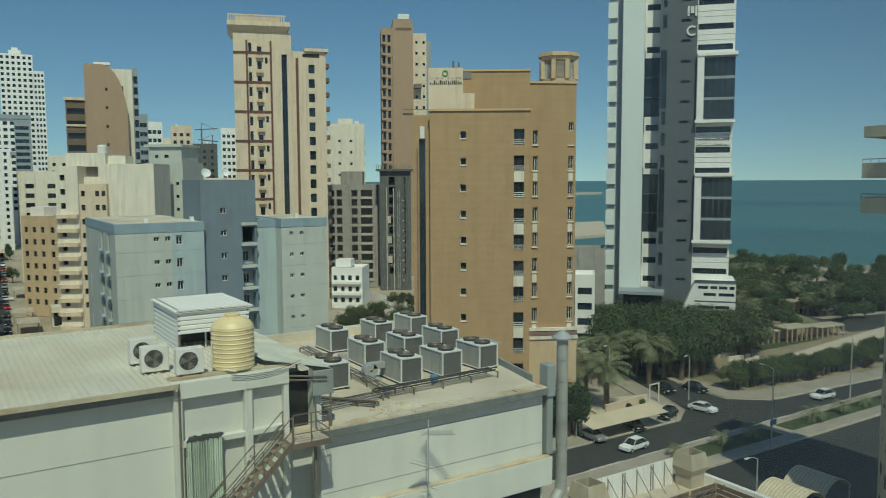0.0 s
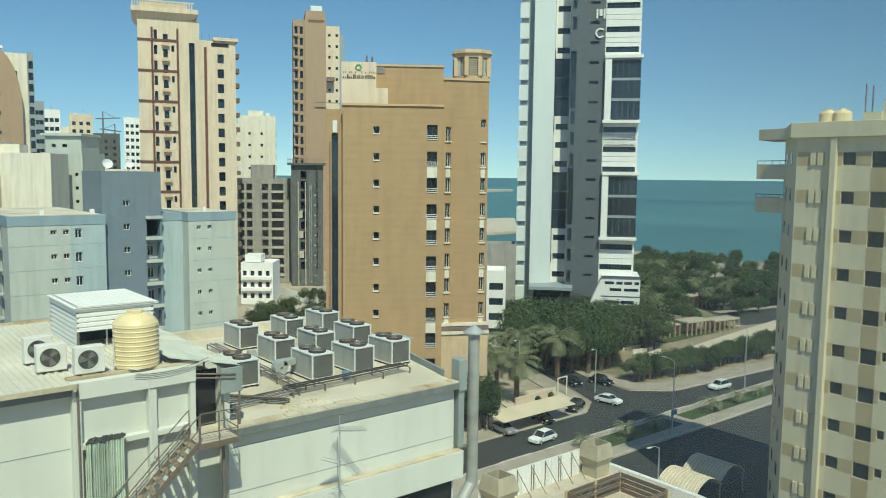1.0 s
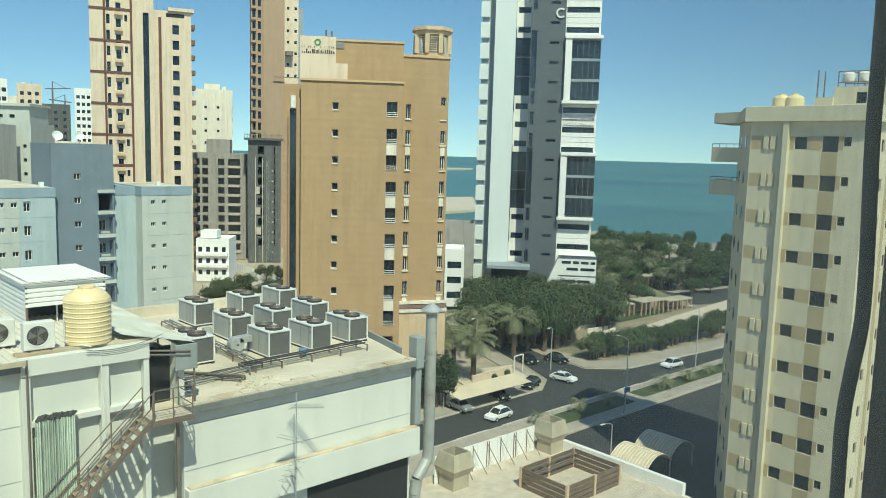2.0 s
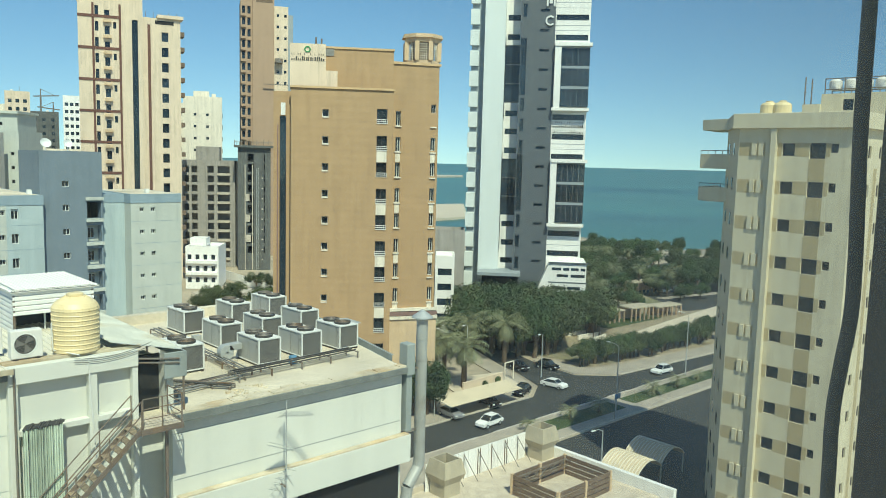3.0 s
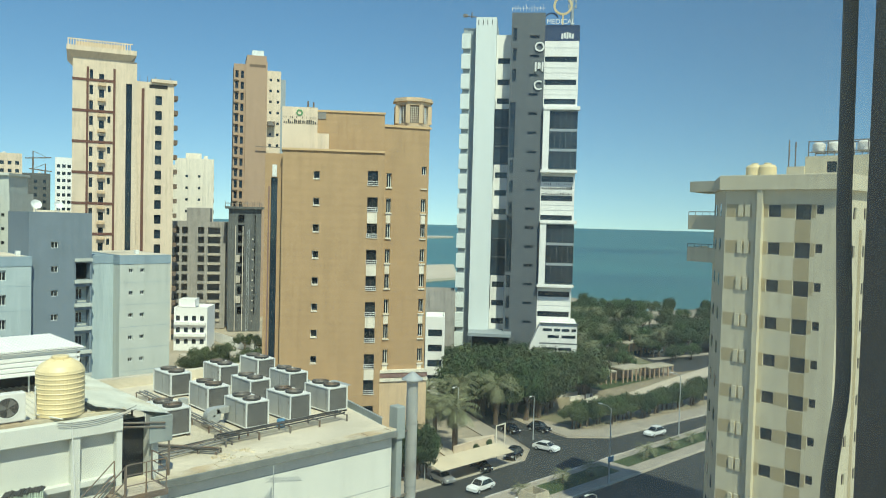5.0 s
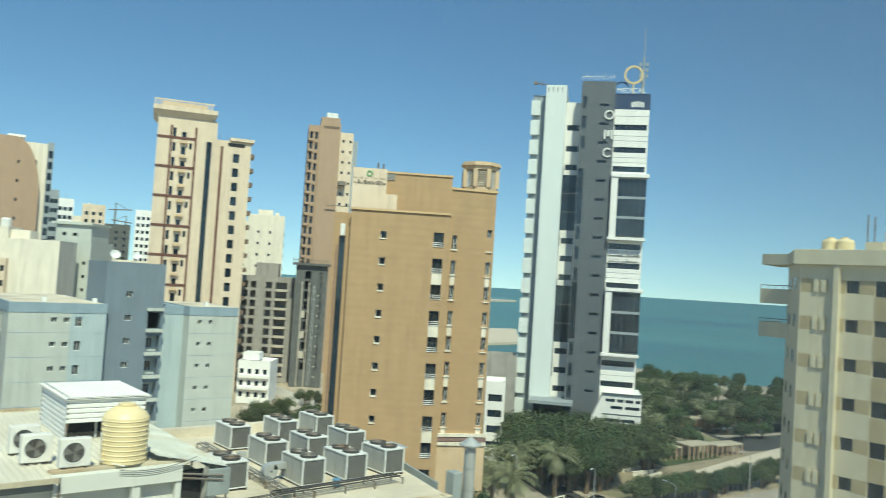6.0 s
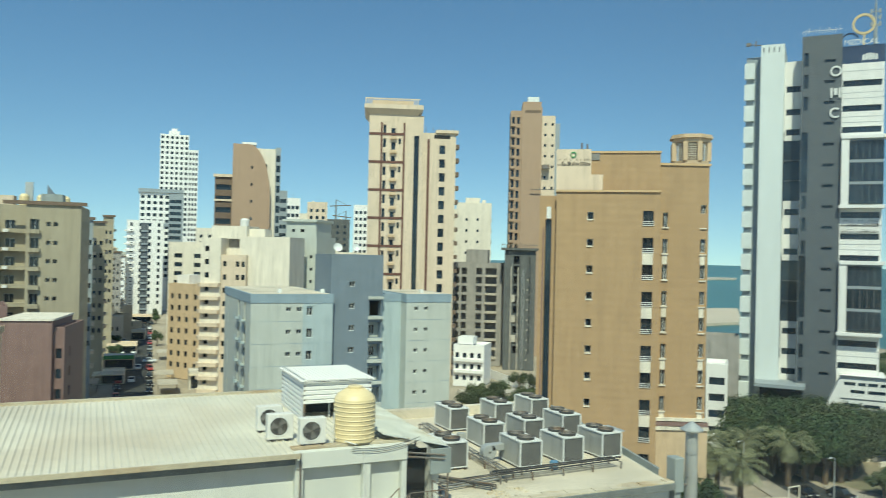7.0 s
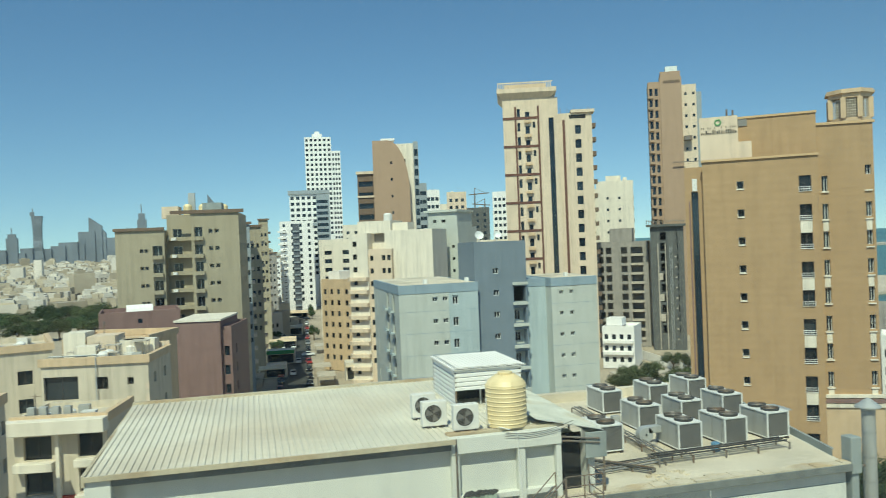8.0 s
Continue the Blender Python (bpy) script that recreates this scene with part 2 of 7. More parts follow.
def block(parent, mats, x0, x1, y0, y1, z0, z1, front=(), left=(), right=(), depth=0.25, kind="white", parapet=0.7, name="wall", label="", panes=True, reveal=None):
    """A storeyed block with walls, parapet and roof; openings per face as (u0, u1, z0, z1[, kind]); panes are set in them."""
    g = Geo()
    X, Y = Vector((1, 0, 0)), Vector((0, 1, 0))
    for o, u, n, wd, holes in ((Vector((x0, y0, 0)), X, -Y, x1 - x0, front), (Vector((x0, y1, 0)), -Y, -X, y1 - y0, left),
                               (Vector((x1, y0, 0)), Y, X, y1 - y0, right), (Vector((x1, y1, 0)), -X, Y, x1 - x0, ())):
        face_wall(g, o, u, n, wd, z0, z1, holes, depth, reveal=reveal)
        if panes:
            for h in holes:
                w, hh = h[1] - h[0], h[3] - h[2]
                c = o + u * (h[0] + h[1]) / 2 - n * (depth - 0.08) + Vector((0, 0, h[2]))
                m = Matrix((( u.x, -n.x, 0, c.x), (u.y, -n.y, 0, c.y), (0, 0, 1, c.z), (0, 0, 0, 1)))
                add_window(parent, m, w, hh, h[4] if len(h) > 4 else kind)
    t = 0.25
    a = [(x0, y0), (x1, y0), (x1, y1), (x0, y1)]
    b = [(x0 + t, y0 + t), (x1 - t, y0 + t), (x1 - t, y1 - t), (x0 + t, y1 - t)]
    zr = z1 - parapet
    for k in range(4):
        p, q, r, s = a[k], a[(k + 1) % 4], b[(k + 1) % 4], b[k]
        g.quad((*p, z1), (*q, z1), (*r, z1), (*s, z1))
        g.quad((*s, z1), (*r, z1), (*r, zr), (*s, zr))
    g.quad(*[(*p, zr) for p in b], 0)
    g.quad(*[(*p, z0) for p in reversed(a)])
    return part(name, g, mats, parent, label)


def recede(ob, f):
    """Sets a building further off by the factor f as seen from the window, larger in the same measure."""
    eye = Vector((0, 0, EYE))
    ob.location, ob.scale = eye + (ob.location - eye) * f, (f, f, f)


def rows_of(us, z_first, step, count, h, kind=None):
    """Openings in storeys: us as (u0, u1) spans, downwards from z_first (the lowest sill is the last)."""
    return [(a, b, z_first - k * step, z_first - k * step + h) + ((kind,) if kind else ()) for k in range(count) for a, b in us]


def house(name, label, category, p0, p1):
    """An empty building standing on the ground, its local x along the front from p0 to p1; returns it and the front's length."""
    d = p1 - p0
    ob = thing(name, label, category, (p0.x, p0.y, 0), math.degrees(math.atan2(d.y, d.x)))
    return ob, d.length

M.update(
    # grey edge band, its colour darkened for the shadow below the roof edge
    fascia_shaded=material("shadowed_roof_edge_band", (0.19, 0.205, 0.195), vary=0.12, scale=0.6, streak=0.2),
    hood=material("weathered_tan_concrete", (0.43, 0.38, 0.28), vary=0.12, scale=0.6, streak=0.15),
    house_beige=material("weathered_beige_render", (0.60, 0.53, 0.41), streak=0.18, vary=0.08),
    park=material("dry_park_soil", (0.30, 0.25, 0.17), vary=0.25, scale=0.08, tint=(0.10, 0.12, 0.05)),
    sand_pale=material("pale_sand", (0.55, 0.48, 0.37), vary=0.1, scale=0.02),
    # near-black colour that stands for the shade inside openings
    shade_fill=material("painted_interior_shade", (0.02, 0.021, 0.022), vary=0.1),
    sheet_old=material("old_corrugated_sheet", (0.55, 0.56, 0.50), rough=0.6, vary=0.15, scale=0.7, tint=(0.46, 0.41, 0.30)),
    steel=material("dull_steel", (0.22, 0.20, 0.175), rough=0.55, metal=0.3, vary=0.15, scale=2, tint=(0.20, 0.13, 0.08)),
    steel_pale=material("galvanised_steel", (0.46, 0.48, 0.47), rough=0.5, metal=0.3, vary=0.1, scale=1.5),
    flue=material("dull_flue_metal", (0.40, 0.41, 0.39), rough=0.5, metal=0.2, vary=0.12, scale=1.2, tint=(0.34, 0.33, 0.30)),
    rust_pale=material("stained_flashing", (0.50, 0.44, 0.32), vary=0.15, scale=0.5, tint=(0.38, 0.26, 0.14)),
    unit_panel=material("grey_unit_panel", (0.38, 0.39, 0.37), rough=0.55, vary=0.08, scale=1.2, random_hue=0.08, streak=0.1),
    coil=material("coil_fins", (0.22, 0.215, 0.20), rough=0.6, vary=0.15, scale=3),
    coil_dark=material("dark_rubber", (0.05, 0.05, 0.048), rough=0.7, vary=0.2, scale=2),
    casing=material("dusty_white_casing", (0.74, 0.73, 0.68), rough=0.5, vary=0.06, scale=2),
    tank=material("cream_plastic", (0.80, 0.66, 0.38), rough=0.45, vary=0.07, scale=1.5, streak=0.08),
    lagging=material("pipe_lagging", (0.25, 0.25, 0.24), vary=0.2, scale=2),
    drum=material("faded_blue_plastic", (0.10, 0.24, 0.38), rough=0.5, vary=0.1),
    stair=material("rusty_steel", (0.17, 0.135, 0.11), rough=0.7, vary=0.2, scale=2, tint=(0.20, 0.135, 0.085)),
    stair_tread=material("worn_tread", (0.30, 0.24, 0.17), vary=0.2, scale=2),
    landing=material("dusty_landing_boards", (0.55, 0.48, 0.38), vary=0.15, scale=1.5),
    green_sheet=material("pale_green_sheet", (0.46, 0.54, 0.44), rough=0.5, vary=0.2, scale=1.2, streak=0.35, random_hue=0.3),
    leaf=material("dark_leaves", (0.045, 0.075, 0.028), rough=0.85, vary=0.25, scale=0.4, island=0.45, random_hue=0.4),
    leaf_dry=material("olive_leaves", (0.068, 0.088, 0.036), rough=0.85, vary=0.25, scale=0.4, island=0.45, random_hue=0.4),
    palm_leaf=material("palm_leaves", (0.19, 0.20, 0.105), rough=0.55, vary=0.2, scale=0.6, island=0.35),
    bark=material("bark", (0.14, 0.10, 0.065), vary=0.25, scale=3, bump=0.5),
    canvas=material("tan_shade_cloth", (0.62, 0.53, 0.38), vary=0.08, scale=0.3),
    car_white=material("white_car_paint", (0.82, 0.83, 0.82), rough=0.25, vary=0.02),
    car_dark=material("black_car_paint", (0.02, 0.02, 0.023), rough=0.2, vary=0.05),
    car_grey=material("silver_car_paint", (0.35, 0.36, 0.37), rough=0.3, metal=0.4, vary=0.03),
    car_red=material("red_car_paint", (0.35, 0.03, 0.03), rough=0.3, vary=0.03),
    tyre=material("tyre_rubber", (0.02, 0.02, 0.02), vary=0.1),
    line_white=material("road_paint", (0.6, 0.6, 0.56), vary=0.2, scale=1.5),
    sign_blue=material("navy_sign_panel", (0.03, 0.055, 0.12), rough=0.4, vary=0.05),
    gold=material("gold_letter_paint", (0.62, 0.50, 0.28), rough=0.4, vary=0.05),
    green_sign=material("green_sign", (0.05, 0.32, 0.10), rough=0.5, vary=0.05),
    red_sign=material("red_awning", (0.45, 0.07, 0.05), rough=0.6, vary=0.08),
    city=material("far_house_render", (0.46, 0.40, 0.30), vary=0.15, scale=0.01, island=0.25),
    city_white=material("far_white_render", (0.62, 0.58, 0.50), vary=0.1, scale=0.01, island=0.12),
    # blue-grey base colour carries the distance haze of the skyline
    skyline=material("hazy_far_tower_glass", (0.17, 0.20, 0.23), rough=0.4, vary=0.2, scale=0.01, island=0.35),
)


# a dusty window pane: clear glass with a thin film of dust that scatters daylight; the film also dims one side of the
# view
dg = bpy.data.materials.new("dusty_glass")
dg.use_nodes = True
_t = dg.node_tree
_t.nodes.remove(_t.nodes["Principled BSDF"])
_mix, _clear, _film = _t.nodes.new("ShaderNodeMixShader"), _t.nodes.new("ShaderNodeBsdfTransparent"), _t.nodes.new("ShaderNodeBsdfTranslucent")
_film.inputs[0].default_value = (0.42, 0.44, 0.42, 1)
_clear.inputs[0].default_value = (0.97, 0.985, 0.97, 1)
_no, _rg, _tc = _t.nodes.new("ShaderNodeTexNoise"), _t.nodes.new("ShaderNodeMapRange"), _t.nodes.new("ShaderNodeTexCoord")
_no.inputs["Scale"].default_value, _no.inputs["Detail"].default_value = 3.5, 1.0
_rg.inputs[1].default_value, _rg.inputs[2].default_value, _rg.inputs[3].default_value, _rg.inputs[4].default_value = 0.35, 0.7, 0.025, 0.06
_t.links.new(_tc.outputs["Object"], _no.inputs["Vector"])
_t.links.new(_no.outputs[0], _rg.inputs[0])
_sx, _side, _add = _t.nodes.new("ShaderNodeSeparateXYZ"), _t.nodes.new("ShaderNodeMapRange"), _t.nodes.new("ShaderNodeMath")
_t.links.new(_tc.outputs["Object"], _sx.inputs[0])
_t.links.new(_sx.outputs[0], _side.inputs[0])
_side.inputs[1].default_value, _side.inputs[2].default_value, _side.inputs[3].default_value, _side.inputs[4].default_value = 0.04, 0.34, 0.0, 0.12   # film thickened towards one edge, putting the sky's darker side into the pane
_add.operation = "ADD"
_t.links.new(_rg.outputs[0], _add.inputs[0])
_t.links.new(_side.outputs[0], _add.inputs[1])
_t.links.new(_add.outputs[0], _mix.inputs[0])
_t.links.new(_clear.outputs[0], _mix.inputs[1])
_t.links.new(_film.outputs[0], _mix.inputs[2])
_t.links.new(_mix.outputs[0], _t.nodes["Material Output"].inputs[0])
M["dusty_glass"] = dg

# ---- ground, roads, sea ----
def sheet(name, pts, z, mat, label="", category="", thick=0.0):
    g = Geo()
    if thick:
        g.prism(pts, z - thick, z)
    else:
        g.v += [(p[0], p[1], z) for p in pts]
        g.f.append(tuple(range(len(pts))))
        g.m.append(0)
    return tagged(part(name, g, mat), label, category, kind="structure")


sheet("ground", [(-4500, -600), (4500, -600), (4500, 4800), (-4500, 4800)], -0.12, M["sand"], "dusty sand-coloured open ground", "ground")
sheet("road", [(20, 73), (400, 73), (400, 78.5), (150, 77), (118, 79.5), (112, 84.5), (113.5, 96), (130, 150), (121, 152), (105, 92), (101.5, 84.2), (96, 80.6), (20, 80.6)], -0.06, M["asphalt"], "dark asphalt street with a side turning", "road")
sheet("road_near", [(20, 30), (400, 30), (400, 65), (20, 65)], -0.065, M["asphalt"], "dark asphalt carriageway in building shade", "road")
sheet("median", [(20, 65.4), (400, 65.0), (400, 72.3), (20, 72.6)], 0.10, M["paving"], "paved street median with raised kerb", "median", thick=0.25)
sheet("median_lawn", [(84, 67.8), (103, 67.6), (103, 71.2), (84, 71.4)], 0.14, M["lawn"], "green lawn strip on the median", "lawn", thick=0.1)
sheet("median_lawn", [(106, 68.0), (180, 67.6), (180, 70.9), (106, 71.0)], 0.14, M["lawn"], "planted green strip on the median", "lawn", thick=0.1)
sheet("pavement", [(60, 80.9), (95, 80.9), (100.6, 84.6), (104, 92), (112, 112), (108, 114), (100, 92), (96, 86.5), (60, 84.5)], 0.08, M["paving"], "pale paved pavement with kerb beside the street", "pavement", thick=0.2)
sheet("pavement", [(118.5, 80), (150, 77.4), (400, 79), (400, 83), (150, 81.4), (121, 84), (116.5, 87), (117, 96), (113.9, 96), (112.4, 84.9)], 0.08, M["paving"], "pale paved pavement along the park", "pavement", thick=0.2)
street_l = [bear(-31.5, 213), bear(-29.95, 600), bear(-29.2, 600), bear(-28.9, 213)]
sheet("street", [street_l[0] + (street_l[0] - street_l[1]) * 0.4, street_l[1], street_l[2], street_l[3] + (street_l[3] - street_l[2]) * 0.4], -0.05, M["asphalt"], "long grey asphalt street between apartment blocks", "road")
sheet("street", [bear(-8.5, 175), bear(-8.2, 180), bear(-1.5, 200), bear(1, 160), bear(0.5, 150), bear(-2, 185)], -0.05, M["asphalt"], "dusty side street behind the blocks", "road")
sheet("park", [(118, 97), (120, 86), (152, 82), (260, 84), (290, 150), (200, 190), (130, 160)], -0.04, M["park"], "dry park ground with paths", "ground")
sheet("car_park", [(185, 105), (300, 80), (310, 160), (220, 165)], -0.03, M["asphalt"], "asphalt car park near the shore", "road")
for a, b in (((196, 118), (300, 96)), ((200, 138), (304, 118))):
    sheet("pavement", [a, b, (b[0], b[1] + 3), (a[0], a[1] + 3)], 0.03, M["paving"], "pale kerbed strip in the car park", "pavement")
SHORE = [(95, 900), (150, 540), (250, 330), (323, 243), (300, 190), (420, 150), (700, 60), (4400, -400), (30000, -2000), (30000, 30000), (-600, 30000), (-200, 2600)]
sheet("sea", SHORE, -0.03, M["sea"], "calm turquoise sea reaching the horizon", "water")
g = Geo()
g.prism([bear(9.4, 1500), bear(9.4, 1620), bear(11.3, 1640), bear(11.3, 1580)], 0, 3)
tagged(part("breakwater", g, M["concrete_pale"]), "pale stone breakwater lying in the sea", "breakwater", kind="structure")
g = Geo()
g.prism([bear(9.0, 470), bear(9.0, 620), bear(11.4, 640), bear(11.8, 500)], 0, 1.5)
tagged(part("beach", g, M["sand_pale"]), "pale sandy spit beside the sea", "beach", kind="structure")

# ---- building with the roof plant ----
near = thing("rooftop_building", "pale green-grey rendered block with stained flat roofs", "building")
ZU, ZL = 31.0, 28.35
W = M["wall_near"]
g = Geo()
g.box(-4.6, 6.7, 27.3, 38.0, 0, ZU - 0.12)
part("wall", g, W, near)
g = Geo()
g.box(6.7, 10.7, 27.3, 37.8, 0, ZU - 0.02)
part("wall", g, W, near)
g = Geo()                                   # plastered frame with recessed panels
for x0, x1 in ((6.62, 6.9), (9.08, 9.36), (10.55, 10.75)):
    g = Geo()
    g.box(x0, x1, 27.0, 27.297, 0, 30.45)
    part("pilaster", g, W, near, bevel=.015)
g = Geo()
g.box(6.62, 10.75, 26.95, 27.297, 30.45, 31.02)
part("parapet", g, W, near, bevel=.02)
for x0, x1 in ((6.9, 9.08), (9.36, 10.55)):
    g = Geo()
    g.box(x0, x1, 27.0, 27.297, 28.72, 28.92)
    part("ledge", g, W, near, bevel=.015)
g = Geo()
g.box(6.55, 11.0, 27.297, 27.6, 31.0, 31.12)
part("parapet_cap", g, M["rust_pale"], near, "stained parapet cap", bevel=.02)
# fascia colour includes the eave's shadow
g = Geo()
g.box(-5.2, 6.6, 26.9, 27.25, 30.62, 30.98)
part("fascia", g, M["fascia_shaded"], near, "grey eave fascia, darkened in colour for the shadow under the roof", bevel=0.02)
g = Geo()
g.box(-5.36, 6.72, 26.68, 26.745, 30.88, 31.055)
part("eave_flashing", g, M["rust_pale"], near, "pale stained eave edge", bevel=.01)
g = Geo()
g.box(-5.35, -4.55, 26.82, 27.6, 29.9, 30.96)
part("gutter_box", g, M["wall_near"], near, bevel=0.03)
g = Geo()
for z in (28.75, 26.9):
    g.box(-4.6, 6.6, 27.292, 27.298, z, z + 0.03)
part("seam", g, M["wall_grey"], near)
g = Geo()                                   # the low block under the roof plant
C = [(12.1, 27.3), (23.1, 27.3), (26.3, 42.6), (12.1, 43.4)]
g.prism(C, 12, ZL)
g.box(10.7, 12.1, 28.2, 43.0, 12, ZL)
part("wall", g, W, near)
g = Geo()
g.prism([(12.1, 27.35), (23.0, 27.35), (26.2, 42.5), (12.1, 43.3)], ZL + 0.004, ZL + 0.03)
g.box(10.75, 12.1, 27.3, 43, ZL + 0.004, ZL + 0.02)
part("roof", g, M["roof_dust"], near, "dusty stained roof screed")
random.seed(5)
g = Geo()                                   # broken plaster and rust along the parapet cap
x = 12.1
while x < 23.0:
    w = random.uniform(0.35, 0.9)
    g = Geo()
    g.box(x, min(x + w - .01, 23.1), 26.96 + random.uniform(0, .02), 27.5 + random.uniform(-.08, .12), ZL + 0.03, ZL + 0.07 + random.uniform(0, 0.05))
    part("cap_slab", g, M["rust"], near, "rust-stained crumbling parapet cap")
    x += w
# band painted dark where the cap's shadow lies
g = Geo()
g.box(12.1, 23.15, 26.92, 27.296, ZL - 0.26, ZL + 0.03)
part("fascia", g, M["fascia_shaded"], near, "grey roof-edge band with the cap's shadow put into its colour", bevel=0.02)
g = Geo()
for z in (27.55, 25.77):
    g.box(12.15, 23.0, 27.292, 27.298, z, z + 0.03)
part("seam", g, M["wall_grey"], near)
g = Geo()
g.box(12.1, 23.4, 26.9, 27.297, 23.85, 25.15)
part("ledge", g, W, near, bevel=0.03)
g = Geo()
g.box(12.2, 23.3, 26.92, 27.25, 25.154, 25.2)
part("ledge_cap", g, M["rust"], near, "dusty ledge with peeling paint")
# flat near-black sheet on the wall in place of the bay's shade
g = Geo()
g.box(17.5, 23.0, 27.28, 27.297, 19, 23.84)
part("opening", g, M["shade_fill"], near, "near-black sheet painted as the shaded bay under the ledge")
g = Geo()
for k in range(9):
    a = Vector((23.25 + 3.2 * k / 9, 28.2 + 14.2 * k / 9, 0))
    b = Vector((23.25 + 3.2 * (k + 1) / 9, 28.2 + 14.2 * (k + 1) / 9, 0))
    g.quad((a.x, a.y, ZL - 1), (b.x, b.y, ZL - 1), (b.x, b.y, ZL + 0.32), (a.x, a.y, ZL + 0.32))
    g.quad((a.x + .12, a.y, ZL + .32), (a.x, a.y, ZL + 0.32), (b.x, b.y, ZL + 0.32), (b.x + .12, b.y, ZL + 0.32))
part("side_parapet", g, M["wall_grey"], near, "blue-grey side parapet")
g = Geo()
g.box(12.0, 26.2, 42.7, 43.2, ZL, ZL + 0.55)
part("back_parapet", g, M["roof_dust"], near)
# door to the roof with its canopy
# the doorway's inner shade is a near-black panel
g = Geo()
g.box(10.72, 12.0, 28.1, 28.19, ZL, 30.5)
part("door", g, M["shade_fill"], near, "near-black panel painted as the shaded doorway")
g = Geo()
g.box(11.95, 12.2, 27.4, 30.0, ZL, 30.2)
part("door_jamb", g, W, near)
g = Geo()
for k in range(26):
    y = 27.2 + k * 0.36
    g.quad((9.9, y, 31.35), (12.55, y, 30.72), (12.55, y + 0.27, 30.72), (9.9, y + 0.27, 31.35))
    g.quad((9.9, y + .27, 31.35), (12.55, y + .27, 30.72), (12.55, y + 0.31, 30.77), (9.9, y + 0.31, 31.4))
    g.quad((9.9, y + .31, 31.4), (12.55, y + .31, 30.77), (12.55, y + 0.36, 30.72), (9.9, y + 0.36, 31.35))
part("canopy", g, M["sheet_old"], near, "weathered corrugated lean-to sheeting")
g = Geo()
g.box(11.75, 12.6, 27.12, 27.2, 29.75, 30.7)
g.box(12.52, 12.6, 27.2, 36.5, 30.3, 30.68)
part("canopy_fascia", g, M["wall_grey"], near, bevel=0.02)
g = Geo()
for a, b in (((12.5, 27.2, ZL), (12.5, 27.2, 30.0)), ((12.5, 30.5, ZL), (12.5, 30.5, 30.7)), ((10.2, 27.1, 30.75), (12.3, 27.1, 30.45)), ((10.2, 27.1, 30.6), (12.3, 27.1, 30.3))):
    g = Geo()
    g.tube(a, b, 0.04, 6)
    part("canopy_post", g, M["steel"], near)
# corrugated roof sheets of the taller part
g = Geo()
for k in range(1):
    w, y0, y1 = 0.46, 26.75, 38.1
    prof = [(0, 0), (0.14, 0), (0.16, 0.045), (0.21, 0.045), (0.23, 0), (0.37, 0), (0.39, 0.045), (0.44, 0.045), (0.46, 0)]
    for (a, za), (b, zb) in zip(prof, prof[1:]):
        g.quad((a, y0, za), (b, y0, zb), (b, y1, zb + 0.12), (a, y1, za + 0.12))
    g.quad((0, y0, 0), (0.46, y0, 0), (0.46, y0, -0.03), (0, y0, -0.03))
panel = g.mesh("roof_sheet", M["roof_sheet"])
for k in range(34):
    o = new("roof_sheet", panel)
    o.parent, o.location = near, (-5.35 + 0.46 * k, 0, ZU)
    if k > 25:
        o.location.y, o.scale = 27.6 - 26.75 * 0.92 + 0.0, (1, 0.92, 1)
g = Geo()
g.box(-5.38, 10.4, 38.05, 38.3, ZU - 0.4, ZU + 0.24)
g.box(-5.42, -5.3, 26.8, 38.2, ZU - 0.3, ZU + 0.07)
part("ridge_flashing", g, M["rust_pale"], near, "stained edge flashing")


